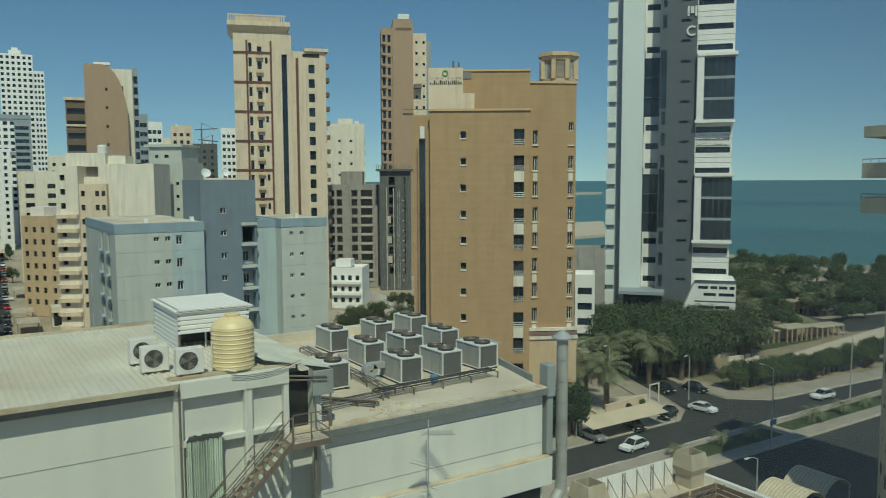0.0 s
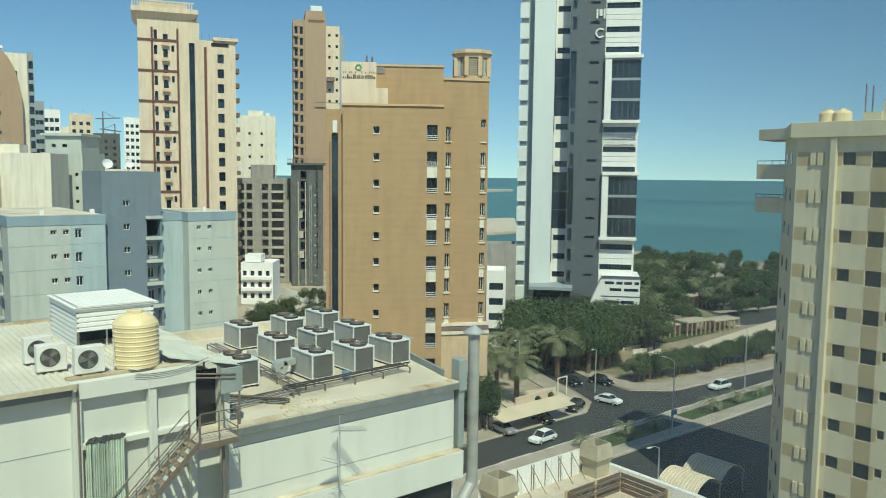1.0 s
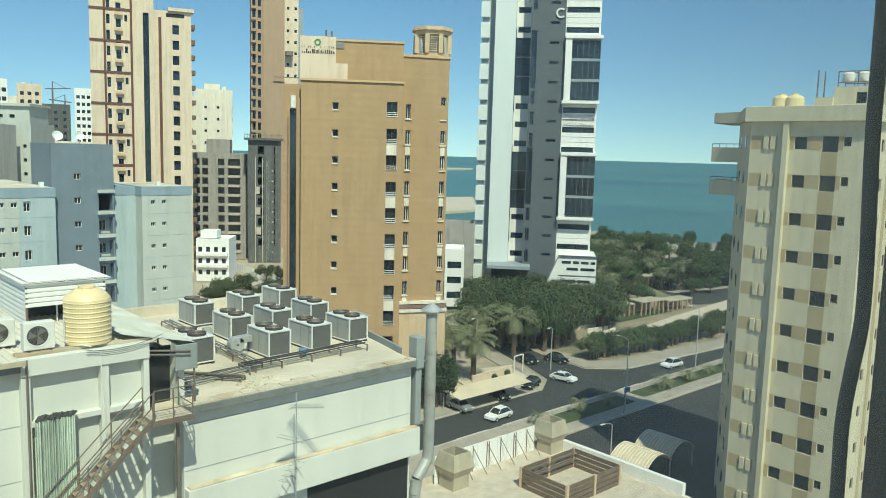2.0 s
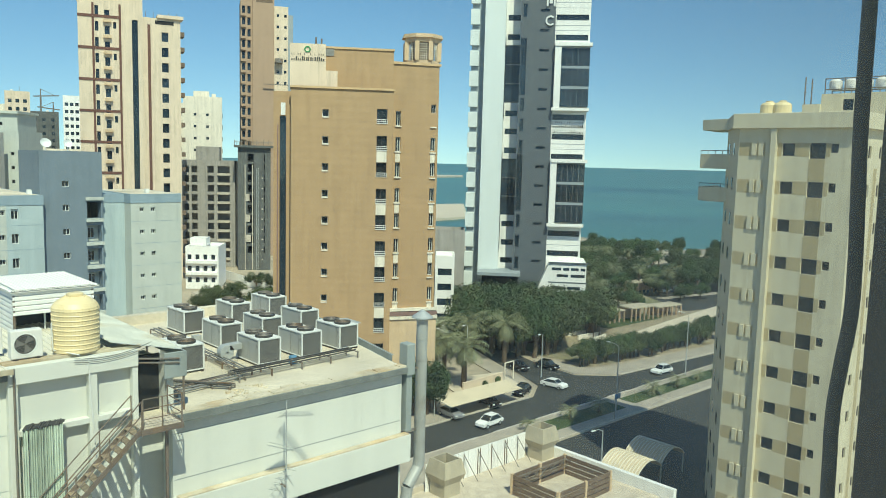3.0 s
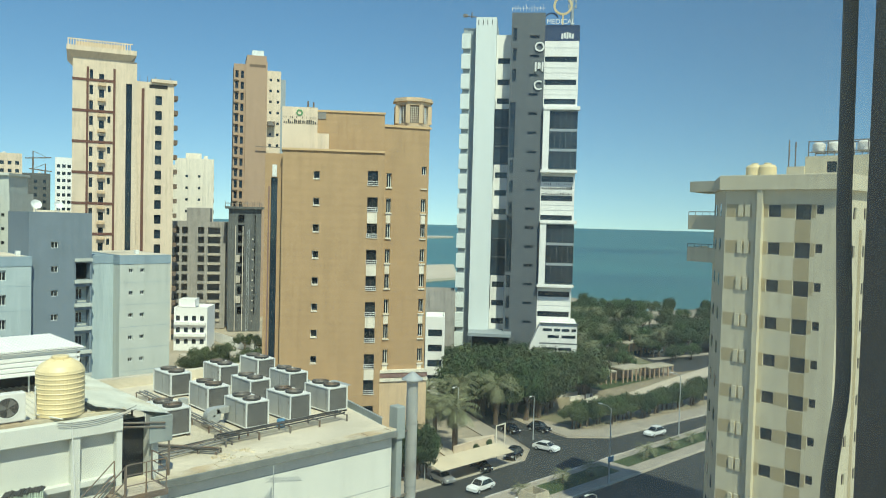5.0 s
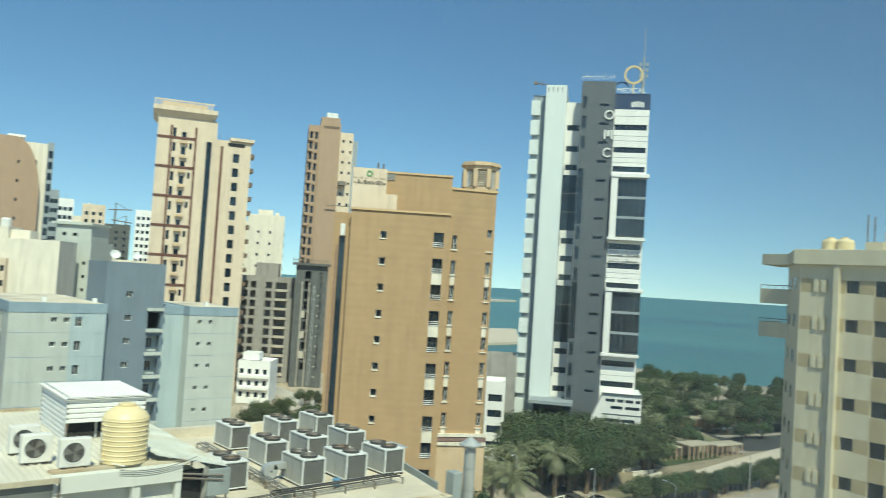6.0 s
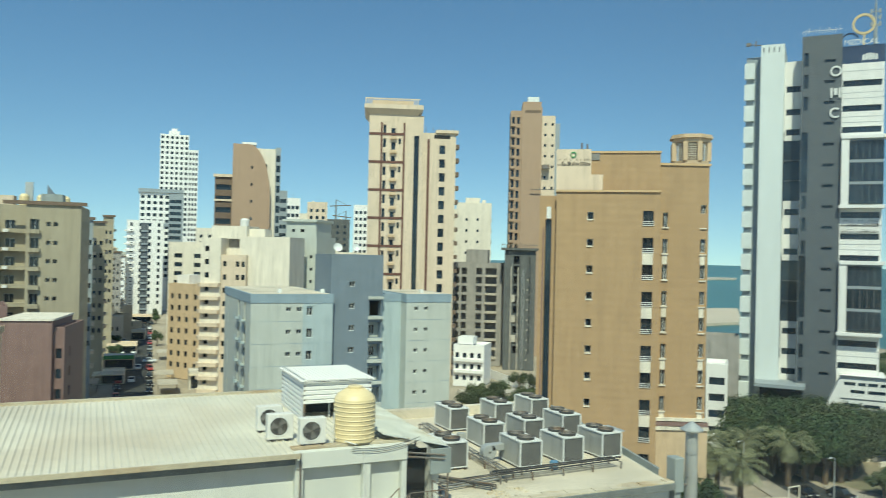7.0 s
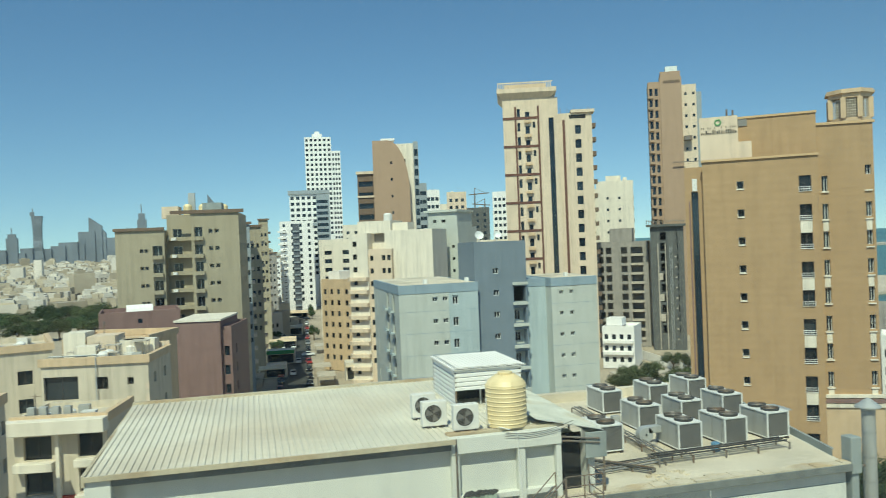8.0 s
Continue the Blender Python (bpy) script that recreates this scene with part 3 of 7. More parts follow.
# ---- roof plant ----
def condenser():
    u = thing("condenser_unit", "grey rooftop air-conditioning condenser with two top fans", "air conditioner", group="rooftop condensers")
    g = Geo()
    g.box(0.0, 1.1, 0.0, 1.95, 0.12, 1.2)
    part("body", g, M["unit_panel"], u, bevel=0.02)
    g = Geo()
    for k in range(27):
        g.box(0.06, 1.04, -0.012, -0.002, 0.2 + 0.035 * k, 0.215 + 0.035 * k)
    part("coil_grille", g, M["coil"], u, "dark finned coil grille")
    g = Geo()
    g.box(0.05, 1.05, -0.006, 0.001, 0.17, 1.16)
    part("coil", g, M["coil_dark"], u)
    g = Geo()
    for x, y in ((0, 0), (1.1, 0), (0, 1.95), (1.1, 1.95)):
        g.box(x - .03, x + .03, y - .03, y + .03, 0.1, 1.22)
    g.box(-.03, 1.13, -.03, 1.98, 1.2, 1.25)
    g.box(-.03, 1.13, -.03, 1.98, 0.1, 0.14)
    part("edge_frame", g, M["frame"], u, "pale metal edge frame")
    g = Geo()
    for x in (0.08, 1.02):
        g.box(x - .06, x + .06, -0.05, 2.0, 0, 0.1)
    part("base_rail", g, M["frame_dark"], u)
    for y in (0.52, 1.43):
        g = Geo()
        g.lathe([(0.40, 1.25), (0.42, 1.36), (0.38, 1.36), (0.36, 1.25)], 20, c=(0.55, y, 0))
        f = part("fan_ring", g, M["coil_dark"], u)
        g = Geo()
        for r in (0.1, 0.2, 0.3, 0.37):
            g.lathe([(r, 1.35), (r + .012, 1.365), (r + .024, 1.35)], 18, c=(0.55, y, 0))
        for k in range(8):
            a = k * math.pi / 4
            g.tube((0.55, y, 1.36), (0.55 + .38 * math.cos(a), y + .38 * math.sin(a), 1.36), 0.008, 4)
        part("fan_guard", g, M["steel"], f)
        g = Geo()
        for k in range(5):
            a = k * 2 * math.pi / 5
            c, s = math.cos(a), math.sin(a)
            g.quad((0.55, y, 1.30), (0.55 + .35 * c, y + .35 * s, 1.28), (0.55 + .35 * math.cos(a + .6), y + .35 * math.sin(a + .6), 1.33), (0.55 + .05 * c, y + .05 * s, 1.32))
        part("fan_blade", g, M["frame_dark"], f)
    for y0, y1, z0, z1, nm in ((0.25, 0.27, 0.2, 1.15, "panel_joint"), (0.95, 0.97, 0.2, 1.15, "panel_joint"), (0.12, 0.2, 0.85, 0.97, "latch")):
        g = Geo()
        g.box(-0.01, 0.0, y0, y1, z0, z1)
        part(nm, g, M["coil"], u)
    return u


cu = condenser()
PLACES = [(17.8, 31.0), (20.1, 31.05), (22.4, 31.25), (17.9, 34.8), (20.3, 35.0), (22.9, 35.5), (17.9, 38.8), (20.9, 39.3), (23.6, 39.9), (14.5, 31.9)]
cu.location = (*PLACES[0], ZL + 0.03)
for k, (x, y) in enumerate(PLACES[1:]):
    copy_thing(cu, pose(x, y, ZL + 0.03, 0, 0, random.uniform(-2, 2)))


def split_unit(x, y, z, turn):
    u = thing("split_unit", "dusty white split air-conditioner outdoor unit with a round fan", "air conditioner", (x, y, z), turn, group="split units")
    g = Geo()
    g.box(0, 0.95, 0, 0.36, 0.06, 0.98)
    part("casing", g, M["casing"], u, bevel=0.03)
    g = Geo()
    g.lathe([(0.36, 0), (0.37, 0.012), (0.33, 0.02), (0.32, 0.0)], 28)
    g.v = [(0.42 + p[0], -p[2] - 0.002, 0.53 + p[1]) for p in g.v]
    f = part("fan_ring", g, M["frame"], u)
    g = Geo()
    g.lathe([(0.0, 0.003), (0.33, 0.003)], 28)
    g.v = [(0.42 + p[0], -p[2], 0.53 + p[1]) for p in g.v]
    part("fan_hole", g, M["coil_dark"], f, "dark fan opening")
    g = Geo()
    for k in range(12):
        a = k * math.pi / 6
        g.tube((0.42, -0.016, 0.53), (0.42 + .34 * math.cos(a), -0.016, 0.53 + .34 * math.sin(a)), 0.006, 4)
    for r in (0.12, 0.2, 0.28):
        for k in range(16):
            a, b = k * math.pi / 8, (k + 1) * math.pi / 8
            g.tube((0.42 + r * math.cos(a), -.016, .53 + r * math.sin(a)), (0.42 + r * math.cos(b), -.016, .53 + r * math.sin(b)), 0.005, 4, caps=False)
    part("fan_guard", g, M["steel"], f)
    g = Geo()
    for k in range(3):
        a = k * 2 * math.pi / 3 + .4
        P = lambda r, b, d: (0.42 + r * math.cos(b), -0.006 - d, .53 + r * math.sin(b))
        g.quad(P(.05, a, 0), P(.31, a, .004), P(.31, a + .9, .002), P(.05, a + 1.2, 0))
    part("fan_blade", g, M["coil"], f)
    g = Geo()
    for x0 in (0.1, 0.75):
        g.box(x0, x0 + .1, -.04, .4, 0, .06)
    part("foot", g, M["frame_dark"], u)
    return u


split_unit(5.98, 28.7, ZU + 0.05, 0)
split_unit(5.92, 30.2, ZU + 0.06, 4)
split_unit(6.86, 27.45, ZU + 0.1, 0)


def water_tank(x, y, z):
    t = thing("water_tank", "cream ribbed plastic water tank on the roof", "water tank", (x, y, z))
    prof = [(0.0, 0.0), (0.66, 0.0)]
    zz = 0.0
    for k in range(9):
        prof += [(0.695, zz + 0.01), (0.695, zz + 0.11), (0.71, zz + 0.122), (0.71, zz + 0.14)]
        zz += 0.152
    prof += [(0.70, zz), (0.69, zz + 0.06), (0.60, zz + 0.20), (0.42, zz + 0.33), (0.24, zz + 0.39), (0.22, zz + 0.40)]
    g = Geo()
    g.lathe(prof, 40)
    part("shell", g, M["tank"], t, smooth=False)
    g = Geo()
    g.lathe([(0.22, zz + 0.38), (0.25, zz + 0.40), (0.25, zz + 0.47), (0.2, zz + 0.49), (0, zz + 0.49)], 24)
    part("lid", g, M["tank"], t, "round screw lid")
    g = Geo()
    for k in range(8):
        a = k * math.pi / 4
        c, s = math.cos(a), math.sin(a)
        g.tube((0.69 * c, 0.69 * s, zz + .06), (0.3 * c, 0.3 * s, zz + .39), 0.02, 5)
    part("shoulder_rib", g, M["tank"], t)
    g = Geo()
    g.tube((-0.72, -0.1, 0.1), (-0.78, -0.2, 1.0), 0.02, 6)
    g.tube((-0.72, -0.1, 0.1), (-0.2, -0.9, 0.03), 0.02, 6)
    part("pipe", g, M["frame"], t)
    return t


water_tank(8.98, 27.85, ZU + 0.13).scale = (1.08, 1.08, 1.06)


def plant_shed():
    s = thing("plant_shed", "white corrugated metal plant enclosure open at the foot", "shed", (8.0, 31.6, ZU + 0.05))
    g = Geo()

    def ribs(o, u, n, w, z0, z1):
        k, z = 0, z0
        while z < z1 - 0.01:
            h = 0.19
            P = lambda a, zz, d: o + u * a + n * d + Vector((0, 0, zz))
            g.quad(P(0, z, 0), P(w, z, 0), P(w, z + h * .6, 0.0), P(0, z + h * .6, 0.0))
            g.quad(P(0, z + h * .6, 0), P(w, z + h * .6, 0), P(w, z + h * .75, -0.07), P(0, z + h * .75, -0.07))
            g.quad(P(0, z + h * .75, -.07), P(w, z + h * .75, -.07), P(w, z + h, 0), P(0, z + h, 0))
            z += h
    X, Y = Vector((1, 0, 0)), Vector((0, 1, 0))
    ribs(Vector((0, 0, 0)), X, -Y, 2.9, 0.72, 1.58)
    part("front_cladding", g, M["sheet_white"], s)
    g = Geo()
    ribs(Vector((0, 4.0, 0)), -Y, -X, 4.0, 0.04, 1.58)
    part("side_cladding", g, M["sheet_white"], s)
    g = Geo()
    ribs(Vector((2.9, 0, 0)), Y, X, 4.0, 0.3, 1.58)
    g.box(0.05, 2.85, 3.9, 4.0, 0, 1.6)
    part("rear_cladding", g, M["sheet_white"], s)
    g = Geo()
    for k in range(17):
        x = -0.1 + k * 0.185
        g.quad((x, -0.1, 1.63), (x + .13, -0.1, 1.63), (x + .13, 4.1, 1.63), (x, 4.1, 1.63))
        g.quad((x + .13, -0.1, 1.63), (x + .16, -.1, 1.67), (x + .16, 4.1, 1.67), (x + .13, 4.1, 1.63))
        g.quad((x + .16, -0.1, 1.67), (x + .185, -.1, 1.63), (x + .185, 4.1, 1.63), (x + .16, 4.1, 1.67))
    g.box(-.1, 3.05, -.1, 4.1, 1.585, 1.6)
    part("roof_sheet", g, M["sheet_white"], s)
    for x in (0.05, 2.85):
        for y in (0.05, 3.95):
            g = Geo()
            g.box(x - .04, x + .04, y - .04, y + .04, 0, 1.6)
            part("post", g, M["steel"], s)
    # near-black panel paints the shade inside the shed
    g = Geo()
    g.box(0.1, 2.8, 1.6, 1.65, 0, 1.5)
    part("inner_panel", g, M["shade_fill"], s)
    g = Geo()
    g.tube((1.2, 0.4, 0.02), (1.2, 0.4, 0.7), 0.03, 6), g.tube((1.7, 0.6, 0.02), (1.7, 0.6, 0.7), 0.03, 6)
    part("pipe", g, M["frame"], s)


plant_shed()

# pipe runs over the roof
def pipe_run(label, a, b, n, spread, up, r=0.035, legs=True):
    t = thing("pipe_run", label, "pipe", a)
    a, b = Vector(a), Vector(b)
    d = (b - a)
    side = d.cross(Vector((0, 0, 1))).normalized()
    for k in range(n):
        g = Geo()
        o = side * (k - n / 2) * spread
        h = Vector((0, 0, up + (k % 2) * 0.05))
        sag = Vector((0, 0, random.uniform(-.03, .03)))
        mid = d * 0.5 + o * random.uniform(.8, 1.3) + h + sag
        g.tube(o + h, mid, r, 7), g.tube(mid, d + o + h, r, 7)
        part("pipe", g, M[random.choice(["lagging", "coil_dark", "steel"])], t)
    if legs:
        m = max(2, int(d.length / 1.6))
        for k in range(m + 1):
            g = Geo()
            p = d * (k / m)
            for s in (-1, 1):
                q = p + side * s * n * spread * 0.55
                g.box(q.x - .03, q.x + .03, q.y - .03, q.y + .03, 0, up)
            q0, q1 = p - side * n * spread * .6, p + side * n * spread * .6
            g.tube(q0 + Vector((0, 0, up - .03)), q1 + Vector((0, 0, up - .03)), 0.025, 5)
            part("support", g, M["steel"], t)
    return t


ZR = ZL + 0.035
pipe_run("lagged grey refrigerant pipes on low supports across the roof", (15.9, 29.75, ZR), (22.3, 30.1, ZR), 6, 0.13, 0.32)
pipe_run("rusty pipe rack crossing the dusty roof", (16.6, 30.0, ZR), (16.9, 40.0, ZR), 4, 0.13, 0.28)
pipe_run("loose grey pipes lying near the roof edge", (12.9, 29.3, ZR), (16.2, 29.9, ZR), 5, 0.16, 0.15)
pipe_run("thin conduits between the condenser units", (19.6, 33.6, ZR), (19.7, 40.5, ZR), 3, 0.12, 0.2)
pipe_run("thin conduits beside the condenser units", (22.2, 33.8, ZR), (22.6, 41.0, ZR), 3, 0.12, 0.2)
pipe_run("grey pipes beside the roof door", (13.2, 31.0, ZR), (15.2, 28.6, ZR), 4, 0.12, 0.18)
b = thing("blower", "dull metal snail-shaped roof blower", "blower", (17.0, 32.6, ZR))
g = Geo()
g.lathe([(0.05, -0.2), (0.34, -0.2), (0.36, -0.15), (0.36, 0.15), (0.34, 0.2), (0.05, 0.2)], 20)
g.v = [(p[0], p[2], 0.5 + p[1]) for p in g.v]
part("housing", g, M["steel_pale"], b, smooth=False)
g = Geo()
g.box(0.1, 0.75, -.2, .2, 0.55, 0.86)
part("outlet", g, M["steel_pale"], b, bevel=.03)
g = Geo()
g.box(-.35, .45, -.35, .35, 0, .14)
part("base", g, M["concrete_pale"], b)
b = thing("bucket", "faded blue plastic drum on the roof", "drum", (19.35, 30.65, ZR))
g = Geo()
g.lathe([(0, 0), (.17, 0), (.19, .02), (.19, .33), (.17, .36), (0, .36)], 18)
part("shell", g, M["drum"], b, smooth=False)
b = thing("vent_stack", "short steel vent pipes with a flat cover", "vent", (24.3, 33.4, ZR))
for x, y in ((0, 0), (.5, .3), (.2, .8)):
    g = Geo()
    g.tube((x, y, 0), (x, y, .75), .12, 10)
    part("pipe", g, M["steel_pale"], b)
g = Geo()
g.box(-.2, .8, -.3, 1.1, .75, .8)
part("cover", g, M["steel_pale"], b)
for x, y, s in ((17.3, 36.4, .4), (16.0, 36.9, .35), (20.2, 37.4, .3), (16.4, 34.0, .3)):
    b = thing("junction_box", "small dusty steel box on the roof", "box", (x, y, ZR))
    g = Geo()
    g.box(0, s, 0, s * .8, 0.05, s * 1.2)
    part("case", g, M["steel_pale"], b, bevel=.02)
    g = Geo()
    g.box(0.03, s - .03, .03, s * .8 - .03, 0, .05)
    part("base", g, M["frame_dark"], b)
b = thing("roof_rubble", "broken plaster lumps lying on the roof edge", "rubble", (15.6, 27.9, ZR), kind="stuff")
g = Geo()
for k in range(30):
    x, y, s = random.gauss(0, .7), random.uniform(-.25, .5), random.uniform(.04, .13)
    g.box(x, x + s * 1.6, y, y + s, 0, s * .7, rot=Matrix.Rotation(random.uniform(-1, 1), 3, "Z"))
part("lump", g, M["rust"], b)


# flue, duct, stair, hanging sheets, aerials
def flue():
    f = thing("flue", "tall dull grey metal flue pipe with a conical cap", "flue", (24.55, 27.6, 0))
    for k in range(7):
        g = Geo()
        z0 = 23.4 + k * 1.0
        g.lathe([(0.27, z0), (0.27, z0 + 0.96), (0.285, z0 + 0.97), (0.285, z0 + 1.0)], 20)
        part("pipe_section", g, M["flue"], f)
    g = Geo()
    g.lathe([(0.27, 30.3), (0.30, 30.36), (0.5, 30.42), (0.5, 30.47), (0.06, 30.8), (0, 30.82)], 20)
    part("cap", g, M["steel_pale"], f, "pale conical rain cap")
    g = Geo()
    p = [Vector((0, 0, 23.45)), Vector((-.05, 0, 23.1)), Vector((-.35, -.02, 22.75)), Vector((-.75, -.05, 22.3)), Vector((-.85, -.05, 21.6)), Vector((-.85, -.05, 12))]
    for a, c in zip(p, p[1:]):
        g.tube(a, c, 0.28, 16)
    part("elbow", g, M["flue"], f)
    for z in (25.0, 28.0):
        g = Geo()
        g.box(-1.5, -.2, -.04, .04, z, z + .08)
        part("bracket", g, M["steel"], f)
    d = thing("wall_duct", "blue-grey sheet metal duct on the corner of the wall", "duct", (23.2, 27.35, 0))
    g = Geo()
    g.box(0, .5, -.3, .3, 27.9, 29.4)
    part("hood", g, M["wall_grey"], d, bevel=.05)
    g = Geo()
    g.box(.08, .42, -.2, .2, 25.2, 27.9)
    part("shaft", g, M["wall_grey"], d, bevel=.03)


flue()


def stair():
    s = thing("steel_stair", "rusty brown outdoor steel stair with open treads", "stair", (0, 0, 0))
    x1, z1, run = 10.35, 28.55, 0.95
    n = 24
    for y in (25.75, 26.65):
        g = Geo()
        L = n * 0.27
        g.quad((x1, y, z1 - .12), (x1, y, z1 + .1), (x1 - L, y, z1 + .1 - L * run), (x1 - L, y, z1 - .12 - L * run))
        g.quad((x1, y + .05, z1 + .1), (x1, y + .05, z1 - .12), (x1 - L, y + .05, z1 - .12 - L * run), (x1 - L, y + .05, z1 + .1 - L * run))
        g.quad((x1, y, z1 + .1), (x1, y + .05, z1 + .1), (x1 - L, y + .05, z1 + .1 - L * run), (x1 - L, y, z1 + .1 - L * run))
        g.quad((x1, y, z1 - .12), (x1 - L, y, z1 - .12 - L * run), (x1 - L, y + .05, z1 - .12 - L * run), (x1, y + .05, z1 - .12))
        part("stringer", g, M["stair"], s)
        g = Geo()
        for h in (0.5, 0.98):
            g.tube((x1, y + .02, z1 + h), (x1 - L, y + .02, z1 + h - L * run), 0.022, 6)
        part("handrail", g, M["stair"], s)
        for k in range(0, n, 4):
            g = Geo()
            x = x1 - k * .27
            g.tube((x, y + .02, z1 - k * .27 * run), (x, y + .02, z1 + .98 - k * .27 * run), 0.02, 6)
            part("baluster", g, M["stair"], s)
    g = Geo()
    g.box(0, .25, 25.8, 26.65, 0, .035)
    tread = g.mesh("tread", M["stair_tread"])
    for k in range(n):
        o = new("tread", tread)
        o.parent, o.location = s, (x1 - .27 * (k + 1), 0, z1 - .27 * run * (k + .6))
    g = Geo()
    for k in range(9):
        g.box(10.35, 11.75, 25.75 + k * .14, 25.75 + k * .14 + .11, z1 - .04, z1)
    part("landing", g, M["landing"], s, "dusty slatted landing")
    g = Geo()
    g.box(10.3, 11.8, 25.68, 25.75, z1 - .2, z1), g.box(11.75, 11.82, 25.75, 27.0, z1 - .2, z1)
    part("landing_frame", g, M["stair"], s)
    for x, y in ((10.37, 25.72), (11.75, 25.72), (11.75, 26.9), (11.05, 25.72)):
        g = Geo()
        g.tube((x, y, z1), (x, y, z1 + 1.05), .025, 6)
        part("post", g, M["stair"], s)
    g = Geo()
    for h in (.35, .7, 1.05):
        g.tube((10.37, 25.72, z1 + h), (11.75, 25.72, z1 + h), .02, 6), g.tube((11.75, 25.72, z1 + h), (11.75, 26.9, z1 + h), .02, 6)
    part("rail", g, M["stair"], s)
    for x, y in ((11.4, 26.2),):
        g = Geo()
        g.box(x - .045, x + .045, y - .045, y + .045, 0, z1 - .2)
        part("column", g, M["stair"], s)


stair()
h = thing("hanging_sheets", "pale green corrugated plastic sheets hung on the wall", "sheeting", (6.95, 26.72, 0))
for k in range(8):
    g = Geo()
    x = k * 0.145 + random.uniform(-.03, .03)
    for j in range(4):
        a = x + j * .036
        d = .03 * (j % 2)
        g.quad((a, d, 24.0), (a + .036, .03 - d, 24.0), (a + .036, .03 - d + random.uniform(0, .02), 29.0), (a, d, 29.0))
    o = part("sheet", g, M["green_sheet"], h)
    o.modifiers.new("thickness", "SOLIDIFY").thickness = 0.008
g = Geo()
for k in range(14):
    g.tube((k * .085, .02, 29.0 + random.uniform(-.05, .03)), (k * .085 + .15, .1, 29.12 + random.uniform(-.05, .05)), .05, 5)
part("bundle", g, M["coil_dark"], h, "dark crumpled bundle on top")
g = Geo()
g.tube((0, .1, 28.93), (1.15, .1, 28.93), .03, 6), g.tube((0.1, .1, 28.93), (0.1, .3, 28.93), .02, 6), g.tube((1.1, .1, 28.93), (1.1, .3, 28.93), .02, 6)
part("hanger", g, M["steel"], h)
h = thing("cable", "thin pale cable hanging over the roof edge", "cable")
p = [(9.05, 26.93, 31.0), (9.12, 26.92, 29.5), (9.2, 26.9, 28.0), (9.36, 26.9, 26.2), (9.45, 26.92, 24.0)]
g = Geo()
for a, c in zip(p, p[1:]):
    g.tube(a, c, .02, 5)
part("strand", g, M["frame"], h)
h = thing("drain_pipe", "thin dark drain pipe down the wall", "pipe")
g = Geo()
g.tube((6.78, 26.93, 31.0), (6.78, 26.93, 20), .035, 6)
part("strand", g, M["steel"], h)
h = thing("loose_cable", "black slack cables looped under the roof edge", "cable")
for dz in (0, .12):
    g = Geo()
    q = [Vector((8.6 + 2.6 * t / 12, 26.9, 31.05 - dz + 0.22 * t / 12 - 1.6 * (t / 12) * (1 - t / 12) * .45)) for t in range(13)]
    for a, c in zip(q, q[1:]):
        g.tube(a, c, .01, 5, caps=False)
    part("strand", g, M["coil_dark"], h)


def aerial(x, y):
    a = thing("tv_aerial", "grey television aerial mast with two yagi antennas", "aerial", (x, y, 0))
    g = Geo()
    g.tube((0, 0, 18), (0, 0, 28.2), .025, 6)
    part("mast", g, M["steel_pale"], a)
    for z, turn, up, n in ((27.6, -60, 8, 11), (26.2, 200, 25, 14), (25.2, 205, -25, 5)):
        g = Geo()
        m = Matrix.Translation((0, 0, z)) @ Matrix.Rotation(radians(turn), 4, "Z") @ Matrix.Rotation(radians(-up), 4, "Y")
        g.tube(m @ Vector((-.25, 0, 0)), m @ Vector((1.25, 0, 0)), .014, 5)
        part("boom", g, M["steel_pale"], a)
        g = Geo()
        for k in range(n):
            e = .32 - .012 * k
            x0 = -.2 + 1.4 * k / n
            g.tube(m @ Vector((x0, -e, .01)), m @ Vector((x0, e, .01)), .014, 4)
            g.tube(m @ Vector((x0, -e * .5, .12)), m @ Vector((x0, e * .5, .12)), .012, 4)
        part("element", g, M["steel_pale"], a)
    g = Geo()
    for z in (21.5, 24.6):
        g.box(-.03, .03, 0, 27.3 - y, z, z + .05)
    part("bracket", g, M["steel"], a)


aerial(16.45, 26.5)


# ---- the ochre tower ----
def slab(parent, name, mat, x0, x1, y0, y1, z0, z1, label="", bevel=0.0):
    g = Geo()
    g.box(x0, x1, y0, y1, z0, z1)
    return part(name, g, M[mat], parent, label, bevel=bevel)


def ring(parent, name, mat, c, r, w, axis_y=True, n=28, arc=1.0, start=0.0, deep=0.25, label=""):
    """A flat ring (or part of one) facing along y."""
    g = Geo()
    k1 = int(n * arc)
    for k in range(k1):
        a, b = start + 2 * math.pi * k / n, start + 2 * math.pi * (k + 1) / n
        P = lambda q, t, d: (c[0] + q * math.cos(t), c[1] + d, c[2] + q * math.sin(t))
        for d in (0, deep):
            g.quad(P(r, a, d), P(r, b, d), P(r - w, b, d), P(r - w, a, d))
        g.quad(P(r, a, 0), P(r, b, 0), P(r, b, deep), P(r, a, deep))
        g.quad(P(r - w, b, 0), P(r - w, a, 0), P(r - w, a, deep), P(r - w, b, deep))
    return part(name, g, M[mat], parent, label)


def script_bars(parent, mat, x0, x1, z0, z1, y, n, seed):
    """Unreadable lettering as plain bars."""
    rnd = random.Random(seed)
    g = Geo()
    x = x0
    step = (x1 - x0) / n
    for k in range(n):
        h = rnd.uniform(.35, 1.0)
        g.box(x, x + step * rnd.uniform(.45, .8), y - .04, y, z0, z0 + (z1 - z0) * h * .6)
        if rnd.random() < .5:
            g.box(x, x + step * .3, y - .04, y, z0 + (z1 - z0) * .75, z1)
        x += step
    return part("lettering", g, M[mat], parent)


